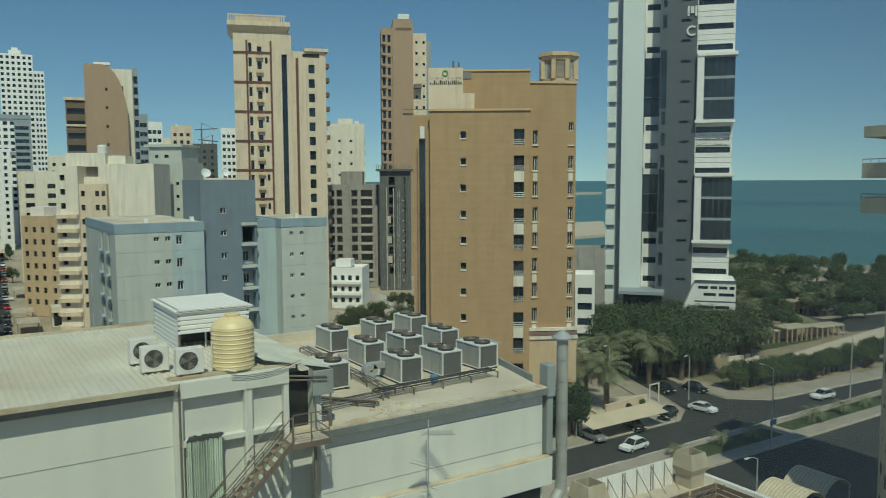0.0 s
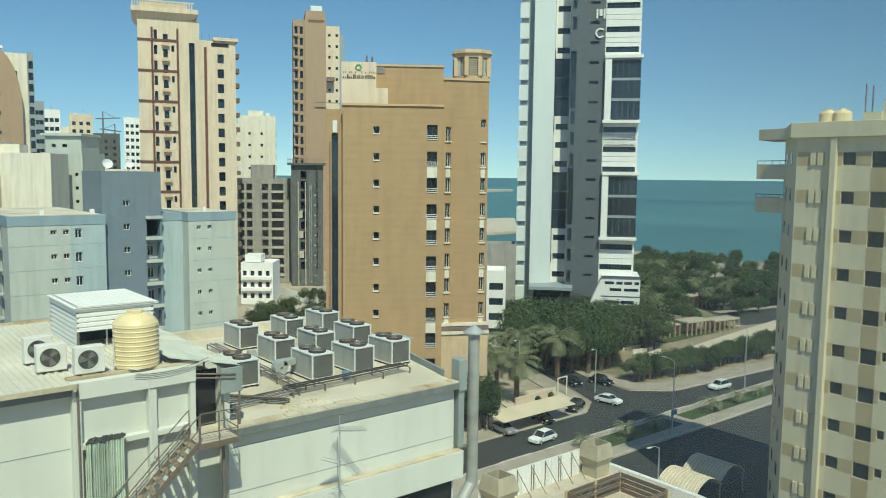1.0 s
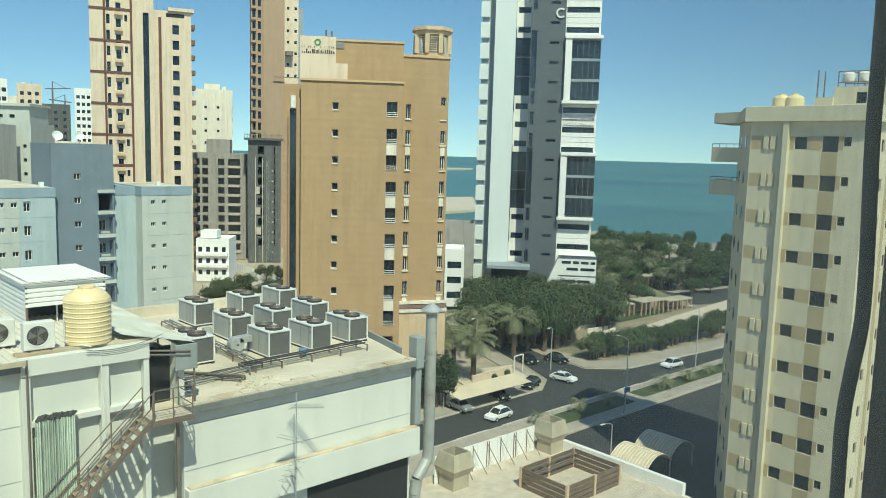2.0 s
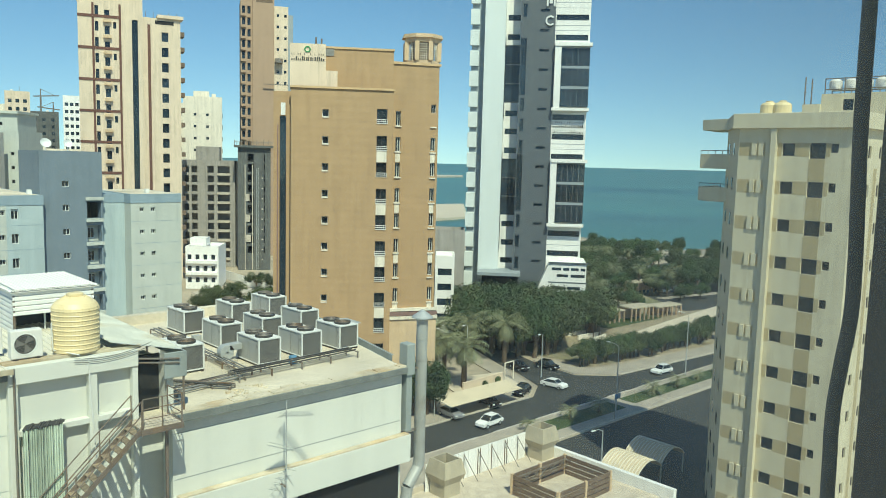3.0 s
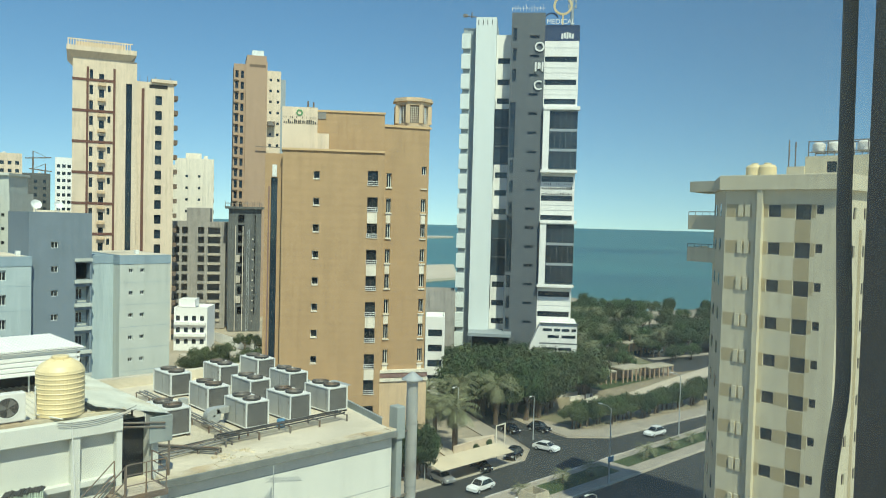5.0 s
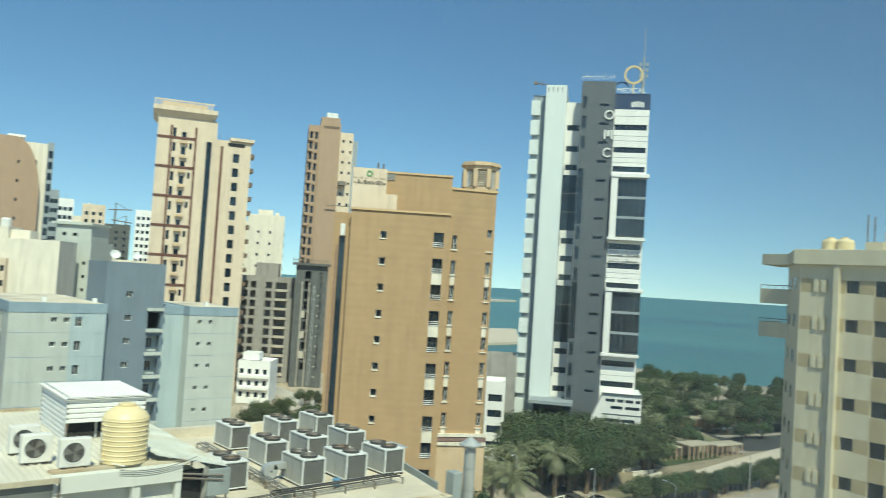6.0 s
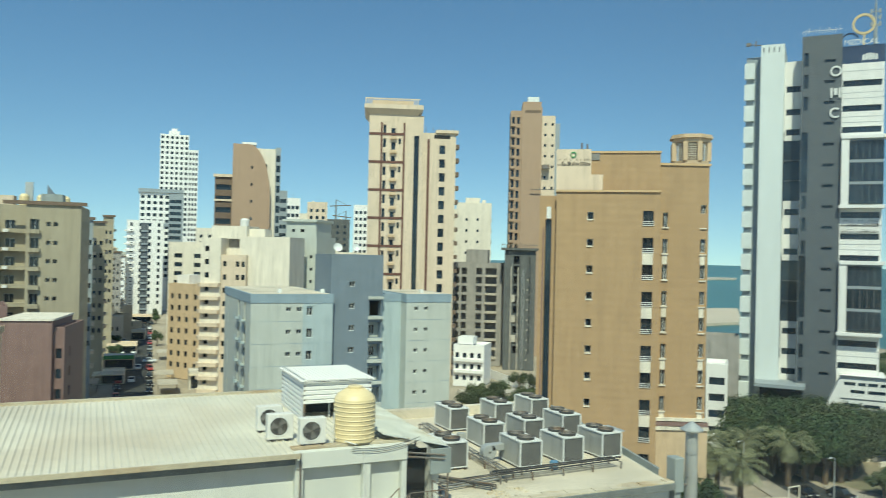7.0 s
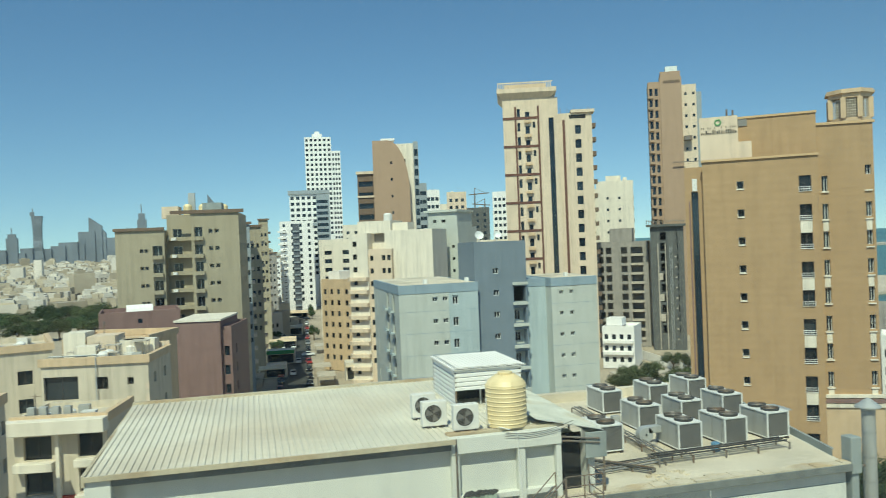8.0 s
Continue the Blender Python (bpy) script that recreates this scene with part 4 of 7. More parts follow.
def hand_over(e, b, m):
    """Gives the children of the empty e, which stands at m in b, to b itself."""
    for c in list(e.children):
        q = m @ c.matrix_basis
        c.parent = b
        c.matrix_basis = q
    bpy.data.objects.remove(e)


def ochre_tower():
    b, w = house("ochre_tower", "ochre brick apartment tower with small windows and stepped roofline", "building", bear(-0.95, 100), bear(6.25, 100))
    U = lambda az: 100 * math.tan(radians(az - 2.65)) + w / 2
    step, z1 = 3.3, 43.0
    fr = [(U(1.45) - .38, U(1.45) + .38, z1 - .4 - k * step, z1 + .5 - k * step, "white") for k in range(12)]
    fr += [(U(5.44) - .65, U(5.44) + .65, z1 - 1.1 - k * step, z1 + .75 - k * step, "dark") for k in range(12)]
    block(b, M["orange"], 0, w, 0, 15, 0, 46.0, front=fr, depth=.45, label="ochre brick front")
    for k in range(12):
        z = z1 - k * step
        slab(b, "sill", "cream_pale", U(1.45) - .42, U(1.45) + .42, -.1, .12, z - .52, z - .402)
        g = Geo()
        for h in (.05, .3, .55):
            g.tube((U(5.44) - .68, -.1, z - 1.1 + h), (U(5.44) + .68, -.1, z - 1.1 + h), .035, 5)
        for j in range(6):
            x = U(5.44) - .66 + j * .264
            g.tube((x, -.1, z - 1.1), (x, -.1, z - .55), .02, 4)
        part("balcony_rail", g, M["frame"], b, "white balcony rail")
        if k % 2 == 1:
            slab(b, "spandrel", "cream_pale", U(5.44) - .62, U(5.44) + .62, -.03, .2, z - step + .78, z - 1.12)
    # slot and chamfer at the corner
    block(b, M["orange"], -2.2, 0, 1.3, 14, 0, 45.6, front=[(.75, 1.55, 3, 42.6, "tower")], depth=.6)
    slab(b, "fin", "maroon_wall", -1.75, -1.6, 1.1, 1.4, 0, 41.5, "dark plum vertical fin")
    slab(b, "window_frame", "frame", -1.3, -.75, 1.2, 1.3, 42.7, 44.2, "white slot window")
    # facet that turns away
    p0, p1 = bear(6.15, 103.4), bear(9.45, 105.0)
    wd = (p1 - p0).length
    ang = math.atan2((p1 - p0).y, (p1 - p0).x)
    e = new("facet")
    em = pose(bear(-0.95, 100).x, bear(-0.95, 100).y, 0, 0, 0, math.degrees(math.atan2(*(bear(6.25, 100) - bear(-0.95, 100)).yx))).inverted() @ (Matrix.Translation(p0) @ Matrix.Rotation(ang, 4, "Z"))
    fw = []
    for k in range(12):
        z = z1 - k * step
        fw += [(.5, 1.15, z - 1.1, z + .75, "slider"), (wd - 1.0, wd - .35, z - .9 + (1.6 if k == 0 else 0), z + .8 + (1.0 if k == 0 else 0), "slider")]
    block(e, M["orange"], .02, wd, .02, 13, 0, 49.7, front=fw, depth=.4, label="ochre brick wing")
    for k in range(0, 12):
        z = z1 - k * step
        for x in (.4, wd - 1.1):
            slab(e, "sill", "cream_pale", x, x + .85, -.15, .1, z - 1.25, z - 1.1)
            if k % 2:
                slab(e, "spandrel", "cream_pale", x + .12, x + .72, -.02, .12, z - step + .82, z - 1.26)
    for z0, z1_, o, m in ((17.6, 18.0, .35, "cream_pale"), (17.0, 17.5, .3, "maroon_wall"), (16.5, 16.9, .45, "cream_pale")):
        slab(e, "band", m, -.1, wd + .4, -o, .05, z0, z1_)
    slab(e, "podium", "beige", .05, wd + .3, -.25, 10, 0, 16.5)
    slab(e, "coping", "ochre_pale", -.1, wd + .2, -.15, .4, 49.7, 50.0)
    hand_over(e, b, em)
    # set-back storey, sign wall, turret
    block(b, M["orange"], U(-1.1), U(6.3), 3, 13, 46, 51.2)
    slab(b, "coping", "ochre_pale", -.1, w + .05, -.2, .35, 46.0, 46.25)
    slab(b, "coping", "ochre_pale", U(-1.1) - .1, U(6.3) + .1, 2.85, 3.3, 51.2, 51.45)
    slab(b, "sign_wall", "cream", U(-1.1), U(1.4), 2.2, 2.98, 46.3, 51.6, "cream sign wall")
    slab(b, "sign_wall", "cream", U(1.4), U(2.25), 2.3, 2.98, 46.3, 48.4)
    slab(b, "vent_window", "coil", U(1.4), U(2.0), 2.9, 2.99, 50.3, 51.4)
    script_bars(b, "coil_dark", U(-1.0), U(1.35), 49.5, 50.4, 2.19, 16, 4)
    ring(b, "emblem", "green_sign", (U(.12), 2.1, 50.9), .42, .13, deep=.08, n=6, label="small green emblem ring")
    t = new("turret")
    pts = lambda r: [(r * math.cos(math.pi / 8 + k * math.pi / 4), r * math.sin(math.pi / 8 + k * math.pi / 4)) for k in range(8)]
    g = Geo()
    g.prism(pts(2.45), 49.0, 50.6), g.prism(pts(2.5), 53.0, 53.5), g.prism(pts(2.85), 53.5, 53.75), g.prism(pts(2.7), 53.75, 54.0)
    part("drum", g, M["beige"], t, "eight-sided rooftop turret")
    for x, y in pts(2.35):
        g = Geo()
        g.box(x - .28, x + .28, y - .28, y + .28, 50.6, 53)
        part("turret_column", g, M["beige"], t)
    q = pts(2.3)
    for k in range(8):
        g = Geo()
        a, c = Vector((*q[k], 0)), Vector((*q[(k + 1) % 8], 0))
        for j in range(1, 7):
            p = a.lerp(c, j / 7)
            g.tube((p.x, p.y, 50.6), (p.x, p.y, 53), .035, 4)
        for j in range(1, 8):
            g.tube((a.x, a.y, 50.6 + j * .3), (c.x, c.y, 50.6 + j * .3), .035, 4)
        part("lattice", g, M["cream_pale"], t)
    g = Geo()
    g.prism(pts(1.6), 50.6, 53)
    part("core", g, M["brown_dark"], t)
    hand_over(t, b, Matrix.Translation((U(8.62), 8.0, 0)))
    g = Geo()
    for x, y in ((U(.6), 8), (U(1.0), 9)):
        g.tube((x, y, 51.6), (x, y, 53.2), .12, 6)
    g.box(U(.5), U(1.2), 8, 9, 51.6, 52.4)
    part("roof_plant", g, M["steel"], b)
    return b


recede(ochre_tower(), 1.18)


# ---- blue-grey block ----
def blue_block():
    b = thing("blue_apartment_block", "pale blue and slate apartment block with small white windows", "building", (19.5, 106, 0))
    st, zt = 3.02, 29.6
    # left wing
    fr = []
    for k in range(9):
        z = zt - k * st
        fr += [(4.7, 5.4, z, z + .65), (6.15, 6.85, z, z + .65), (7.55, 8.35, z - .5, z + .75, "slider")]
    lf = [(u, u + 1.5, zt - .6 - k * st - .8, zt + 1.0 - k * st, "dark") for k in range(9) for u in (12.2, 16.8)] + [(3.2, 3.6, zt - 3 - k * 6.04, zt + .6 - k * 6.04, "tower") for k in range(4)]
    block(b, M["blue_pale"], 0, 7.0, 0, 22, 0, 30.8, front=[h for h in fr if h[1] < 7.0], left=lf, depth=.3, kind="slider")
    block(b, M["blue"], 7.0, 11.2, 0.002, 21.9, 0, 30.8, front=[(h[0] - 7, h[1] - 7, *h[2:]) for h in fr if h[0] > 7.0], depth=.3)
    slab(b, "parapet", "blue_band", -.06, 11.26, -.06, 22.06, 30.8, 32.0, "grey-blue parapet band")
    slab(b, "roof", "roof_dust", .3, 10.9, .3, 21.7, 31.95, 32.02)
    for k in range(9):
        z = zt - 1.4 - k * st
        for u in (4.9, 9.5):
            g = Geo()
            g.box(-.55, -.02, u - .95, u + .8, z - .15, z + .02)
            g.box(-.55, -.5, u - .95, u + .8, z + .02, z + .55)
            part("balcony", g, M["blue"], b)
    for z in (28.3, 25.3, 22.3, 19.3, 16.3):
        slab(b, "seam", "blue_band", .0, 11.2, -.012, -.004, z, z + .05)
    # dark stair core with loggias
    cr = [(2.65, 3.5, 32.95 - k * 3.09, 33.75 - k * 3.09, "slider") for k in range(10)]
    lg = [(7.7, 9.85, 30.2 - k * 3.1 - (0 if k else 0), 32.2 - k * 3.1 - .1) for k in range(9)]
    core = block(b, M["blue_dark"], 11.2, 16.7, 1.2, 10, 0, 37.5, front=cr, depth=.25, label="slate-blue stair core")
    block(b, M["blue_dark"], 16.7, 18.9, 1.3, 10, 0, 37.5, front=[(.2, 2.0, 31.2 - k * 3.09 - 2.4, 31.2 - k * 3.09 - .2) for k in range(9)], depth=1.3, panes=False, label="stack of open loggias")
    slab(b, "loggia_back", "blue_pale", 16.8, 18.8, 2.62, 2.8, 0, 28.2)
    slab(b, "loggia_fascia", "blue_pale", 16.7, 18.95, 1.0, 1.28, 31.2, 31.6)
    block(b, M["blue"], 18.9, 22.1, 2.2, 13, 0, 30.8)
    slab(b, "parapet", "blue_band", 18.9, 22.04, 2.14, 13, 30.8, 31.9)
    for k in range(9):
        z = 31.2 - k * 3.09
        slab(b, "loggia_sill", "blue_pale", 16.7, 18.95, 1.0, 1.28, z - 2.85, z - 2.4)
        add_window(b, pose(17.7, 2.54, z - 2.0 - (0 if k else 50)), .9, 1.4, "slider") if k else None
    # right wing
    fr = []
    for k in range(9):
        z = zt - k * st
        fr += [(1.2, 1.8, z, z + .6), (2.75, 3.35, z, z + .6)]
    lf = [(9.7, 10.4, zt - 1.3 - k * st, zt + .6 - k * st, "dark") for k in range(9)]
    block(b, M["blue_pale"], 22.1, 29.1, 0, 13, 0, 30.8, front=fr, left=lf, depth=.3, kind="slider")
    slab(b, "parapet", "blue_band", 22.04, 29.16, -.06, 13.06, 30.8, 32.0)
    slab(b, "roof", "roof_dust", 22.4, 28.8, .3, 12.7, 31.95, 32.02)
    for z in (28.3, 25.3, 22.3, 19.3, 16.3):
        slab(b, "seam", "blue_band", 22.1, 29.1, -.012, -.004, z, z + .05)
    for x, y, z, r in ((14, 8, 37.5, .7), (16.5, 7, 37.5, .6)):
        g = Geo()
        g.lathe([(0, 0), (r * .5, .06), (r, .28)], 16)
        m = Matrix.Translation((x, y, z + .9)) @ Matrix.Rotation(radians(60), 4, "X")
        g.v = [tuple(m @ Vector(p)) for p in g.v]
        g.tube((x, y, z - .6), (x, y, z + .9), .05, 6)
        part("satellite_dish", g, M["frame"], b, "white satellite dish")
    for x in (10.0, 4.0, 25.0):
        slab(b, "roof_vent", "frame", x, x + .5, 2, 2.6, 31.9, 32.6)


blue_block()


# ---- pale yellow block ----
def yellow_block():
    b = thing("yellow_apartment_block", "pale yellow apartment block with sand bands and corner balconies", "building", (75.0, 25.5, -4.3))
    b.scale = (1.113, 1.113, 1.113)
    st, zt = 3.22, 38.95
    lf, rt = [], []
    for k in range(12):
        z = zt - k * st
        for u in (1.26, 1.88, 2.5):
            lf.append((u, u + .4, z, z + 1.0, "plain"))
        lf += [(3.9, 4.97, z - .05, z + 1.0, "dark"), (6.2, 7.5, z - .25, z + 1.05, "dark"), (7.9, 8.5, z + .25, z + 1.0, "dark")]
    fr = [(u, u + .7, zt - k * st - .1, zt + .9 - k * st, "dark") for k in range(12) for u in (1.2, 2.9, 5.4, 8.0, 10.5)]
    block(b, M["yellow"], 0, 14, 1.43, 11.2, 0, 41.3, left=[(u0, u1, z0, z1, k) for u0, u1, z0, z1, k in lf if k != "plain"], front=fr, depth=.22)
    for u0, u1, z0, z1, k in lf:
        if k == "plain":
            slab(b, "louvre", "yellow", -.14, -.003, 11.2 - u1, 11.2 - u0, z0 - .05, z1)
    for k in range(12):
        z = zt - k * st
        for a, c in ((0.1, 1.24), (1.68, 1.86), (2.3, 2.48), (2.92, 3.1), (3.5, 3.88), (4.99, 6.18), (7.52, 7.88)):
            slab(b, "band", "yellow_band", -.012, -.003, 11.2 - c, 11.2 - a, z - .1, z + 1.05)
    for k in range(12):
        slab(b, "band", "yellow_band", -.012, -.003, 11.2 - 7.5, 11.2 - 6.2, zt - (k + 1) * st + 1.08, zt - .28 - k * st)
    slab(b, "pilaster", "yellow", -.45, -.0, 11.2 - 3.5, 11.2 - 3.05, 0, 41.2)
    for u in (4.4, 9.4):
        slab(b, "band", "yellow_band", u, u + .7, 1.418, 1.427, 0, 38.0)
    slab(b, "cornice", "yellow", -.55, 14.4, .9, 11.6, 41.2, 42.5, "deep pale cornice", bevel=.04)
    slab(b, "roof", "roof_dust", .2, 13.6, 1.6, 10.9, 42.5, 42.54)
    # corner with balconies
    g = Geo()
    g.prism([(.002, 11.2), (13.9, 11.2), (13.9, 16.6), (8.3, 16.6)], 0, 42.3)
    part("wall", g, M["yellow"], b, "chamfered shaded corner wall")
    for k in range(12):
        for f in (.35, .75):
            q = Vector((8.3 * f, 11.2 + 5.4 * f, zt - k * st))
            g = Geo()
            g.box(-.45, .45, -.04, .04, 0, 1.1, rot=Matrix.Rotation(math.atan2(5.4, 8.3), 3, "Z"))
            g.v = [tuple(Vector(p) + q) for p in g.v]
            part("window", g, M["glass"], b)
    for k in range(2):
        z = 37.8 - k * 3.28
        g = Geo()
        g.prism([(6.5, 15.4), (13, 15.4), (13, 20), (7.4, 19.0)], z - .2, z)
        o = [(6.5, 15.4), (7.4, 19.0), (13, 20)]
        for (xa, ya), (xb, yb) in zip(o, o[1:]):
            g.quad((xa, ya, z), (xb, yb, z), (xb, yb, z + 1.25), (xa, ya, z + 1.25))
            g.quad((xa + .2, ya - .1, z), (xb + .2, yb - .2, z), (xb + .2, yb - .2, z + 1.25), (xa + .2, ya - .1, z + 1.25))
            g.quad((xa, ya, z + 1.25), (xb, yb, z + 1.25), (xb + .2, yb - .2, z + 1.25), (xa + .2, ya - .1, z + 1.25))
        part("balcony", g, M["yellow"], b)
        g = Geo()
        g.tube((6.6, 15.4, z + 1.6), (7.5, 19, z + 1.6), .04, 5)
        for j in range(5):
            g.tube((6.6 + .22 * j, 15.4 + .9 * j, z + 1.25), (6.6 + .22 * j, 15.4 + .9 * j, z + 1.6), .03, 4)
        part("balcony_rail", g, M["steel"], b)
    g = Geo()
    g.prism([(6.6, 15.6), (13, 15.6), (13, 20), (7.6, 19.05)], 41.45, 42.5)
    g.prism([(-.5, 11.6), (13.9, 11.6), (13.9, 16.4), (7.6, 16.4)], 41.35, 42.48)
    part("canopy", g, M["yellow"], b, "overhanging canopy over the corner balconies")
    block(b, M["yellow"], 7.2, 13.8, 1.8, 7.3, 42.5, 44.6, left=[(1.9, 2.8, 43.1, 44.1, "dark")], depth=.2, name="penthouse")
    slab(b, "roof_room", "yellow", 7.0, 9.5, 7.3, 8.9, 42.5, 43.7)
    for y in (9.9, 8.7):
        g = Geo()
        g.lathe([(0, 0), (.72, 0), (.76, .1), (.76, .85), (.6, 1.05), (.3, 1.15), (.3, 1.25), (0, 1.28)], 20, c=(2.6, y, 42.5))
        part("water_tank", g, M["tank"], b, "cream roof water tank")
    g = Geo()
    for x in (7.4, 9, 11, 13.5):
        for y in (2.0, 3.7, 5.4, 7.1):
            g.tube((x, y, 44.6), (x, y, 46.0), .05, 5)
    for z in (45.0, 45.95):
        for x in (7.4, 9.0):
            g.tube((x, 2.0, z), (x, 7.1, z), .05, 5)
        g.tube((7.4, 2.0, z), (13.5, 2.0, z), .05, 5)
    part("tank_frame", g, M["steel"], b, "rusty steel frame holding tanks")
    for j in range(4):
        g = Geo()
        g.lathe([(0, 0), (.5, 0), (.55, .05), (.55, .75), (.3, .95), (0, 1.0)], 16, c=(8.2, 2.6 + j * 1.3, 45.0))
        part("water_tank", g, M["casing"], b)
    for y in (8.2, 8.8):
        g = Geo()
        g.tube((7.2, y, 42.5), (7.2, y, 46.2 - .2 * (y < 8.5)), .06, 5)
        for k in range(3):
            g.tube((7.2, y - .15, 44.8 + k * .4), (7.2, y + .15, 44.8 + k * .4), .03, 4)
        part("roof_aerial", g, M["steel"], b)


yellow_block()


# ---- white and charcoal tower ----
def medical_tower():
    b, w = house("clinic_tower", "white and charcoal clinic tower with banded windows and roof sign", "building", bear(12.58, 160), bear(19.89, 160))
    U = lambda az: 160 * math.tan(radians(az - 16.235)) + w / 2
    a1, a2, a3 = U(14.05), U(15.12), U(17.48)
    st = 3.76
    block(b, M["white_cool"], 0, a1, 0, 14, 0, 78.4, label="smooth white pier")
    # near-black slits draw the shade of the notches
    for k in range(4):
        slab(b, "notch", "shade_fill", .4 + k * .9, .55 + k * .9, -.01, .2, 76.9, 77.9)
    block(b, M["mid_grey"], -2.7, 0, 2.5, 14, 0, 76.8)
    for k in range(18):
        z = 75.6 - k * 4.05
        slab(b, "bay", "white_cool", -3.0, -1.2, 1.9, 2.6, z - 3.0, z, bevel=.05)
    # set-back centre
    ce = [(.35, a2 - a1 - .2, z, z + 1.15, "tower") for z in (69.7, 65.4, 61.6, 46.6, 43.0, 39.2, 24.3, 20.5, 16.8)]
    ce += [(.05, a2 - a1 - .02, 49.3, 60.6, "tower"), (.05, a2 - a1 - .02, 26.7, 38.1, "tower")]
    block(b, M["white"], a1, a2, 2.6, 14, 0, 75.5, front=ce, depth=.3, label="recessed bay with dark glass")
    for z0, z1 in ((49.3, 60.6), (26.7, 38.1)):
        for k in range(1, 3):
            slab(b, "mullion", "dark_grey", a1 + .1, a2, 2.6, 2.75, z0 + (z1 - z0) * k / 3 - .1, z0 + (z1 - z0) * k / 3 + .1)
    for z0, z1 in ((46, 62), (20, 39.5)):
        slab(b, "side_glass", "glass_tower", a1 + .002, a1 + .12, .6, 2.6, z0, z1)
    # charcoal slab
    da = [(a3 - a2 - 2.9, a3 - a2 - 1.1, 74.0 - k * st, 74.55 - k * st, "tower") for k in range(16)]
    for k, z in enumerate((73.5, 69.5, 65.5, 47.5, 43.5, 39.3, 24.6, 20.5, 16.2)):
        da.append((.35, 1.1, z, z + 2.5, "tower"))
    da += [(.1, 1.2, 50.5, 61.5, "tower"), (.1, 1.2, 27.8, 39.0, "tower")]
    block(b, M["dark_grey"], a2, a3, -1.2, 14, 0, 79.0, front=[h for h in da if not (h[0] == .35 and (28 < h[2] < 39.1 or 50.6 < h[2] < 61))], depth=.3, label="charcoal clad slab")
    # white banded bay
    x0, x1 = a3, w
    wd = x1 - x0
    wh = [(.15, wd - .35, z, z + 1.1, "tower") for z in (69.5, 65.0, 61.2, 45.9, 42.1, 38.2, 23.0, 19.0)]
    block(b, M["white"], x0, x1, -.6, 14, 0, 73.6, front=wh, depth=.35, label="white banded front")
    for z in (72.2, 68.3, 67.3, 64.0, 63.0, 44.6, 41.2, 40.2, 22.2, 21.2):
        slab(b, "groove", "mid_grey", x0, x1, -.62, -.603, z, z + .09)
    block(b, M["sign_blue"], x0, x1 + .1, -.4, 10, 73.6, 76.8, label="navy roof sign storey", name="sign_storey")
    g = Geo()
    for k in range(5):
        g.box(x0 + 3.2 + k * .5, x0 + 3.6 + k * .5, -.48, -.41, 74.1 + .1 * (k % 2), 75.4 - .15 * abs(k - 2))
    part("logo", g, M["frame"], b, "white roof logo shape")
    for z0, z1 in ((48.2, 59.9), (25.6, 37.6)):
        slab(b, "frame_pier", "white", x0 + .1, x0 + 1.35, -2.3, -.6, z0, z1, bevel=.05)
        slab(b, "frame_slab", "white", x0 + .1, x1 + .5, -2.5, -.6, z1, z1 + .7, bevel=.05)
        slab(b, "frame_slab", "white", x0 - .2, x1 + .3, -2.5, -.6, z0 - .6, z0, bevel=.05)
        n = 3
        for k in range(n):
            h = (z1 - z0) / n
            slab(b, "curtain_glass", "glass_tower", x0 + 1.35, x1 + .1, -1.7, -.62, z0 + k * h + .25, z0 + (k + 1) * h - .25)
            slab(b, "spandrel", "mid_grey", x0 + 1.35, x1 + .1, -1.75, -.62, z0 + (k + 1) * h - .25, z0 + (k + 1) * h + .25 if k < n - 1 else z1)
            for j in range(1, 5):
                xx = x0 + 1.35 + (x1 - x0 - 1.3) * j / 5
                slab(b, "mullion", "dark_grey", xx - .05, xx + .05, -1.78, -1.7, z0 + k * h + .25, z0 + (k + 1) * h - .25)
    script_bars(b, "coil_dark", x0 + .3, x1 - .4, 44.4, 45.6, -.64, 15, 7)
    script_bars(b, "coil_dark", x0 + .3, x1 - .4, 43.35, 44.0, -.64, 20, 8)
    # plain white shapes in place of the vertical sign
    cx = a3 - 1.0
    ring(b, "sign_shape", "frame", (cx, -1.5, 72.3), .95, .3, n=24, deep=.28)
    slab(b, "sign_shape", "frame", cx - .85, cx - .5, -1.5, -1.22, 67.5, 69.3)
    slab(b, "sign_shape", "frame", cx + .5, cx + .85, -1.5, -1.22, 67.5, 69.3)
    slab(b, "sign_shape", "frame", cx - .3, cx + .3, -1.5, -1.22, 68.0, 69.2)
    ring(b, "sign_shape", "frame", (cx, -1.5, 64.8), .95, .3, n=24, arc=.78, start=.8, deep=.28)
    # podium
    g = Geo()
    pts = [(-2.0, 0), (9.3, 0), (9.3, 6.2), (1.0, 6.2)]
    P = lambda x, y, z: (x0 + x * .87 - .2, y, z + 11.8)
    f0, f1 = -4.2, 6
    for (xa, za), (xb, zb) in zip(pts, pts[1:] + pts[:1]):
        g.quad(P(xa, f0, za), P(xb, f0, zb), P(xb, f1, zb), P(xa, f1, za))
    g.quad(*[P(x, f0, z) for x, z in pts])
    part("podium", g, M["white"], b, "white angular podium")
    for z, segs in ((16.6, ((1.2, 3.0), (3.4, 4.6), (4.9, 6.4), (6.8, 7.7))), (15.3, ((2.2, 4.4), (4.9, 7.6))), (12.9, ((1.2, 4.0), (4.3, 6.8)))):
        for s0, s1 in segs:
            slab(b, "slot_window", "glass_tower", x0 + s0, x0 + s1, -4.23, -4.19, z, z + .55)
    slab(b, "podium_rim", "dark_grey", x0 + .6, x0 + 8.1, -4.24, -4.2, 14.1, 14.35)
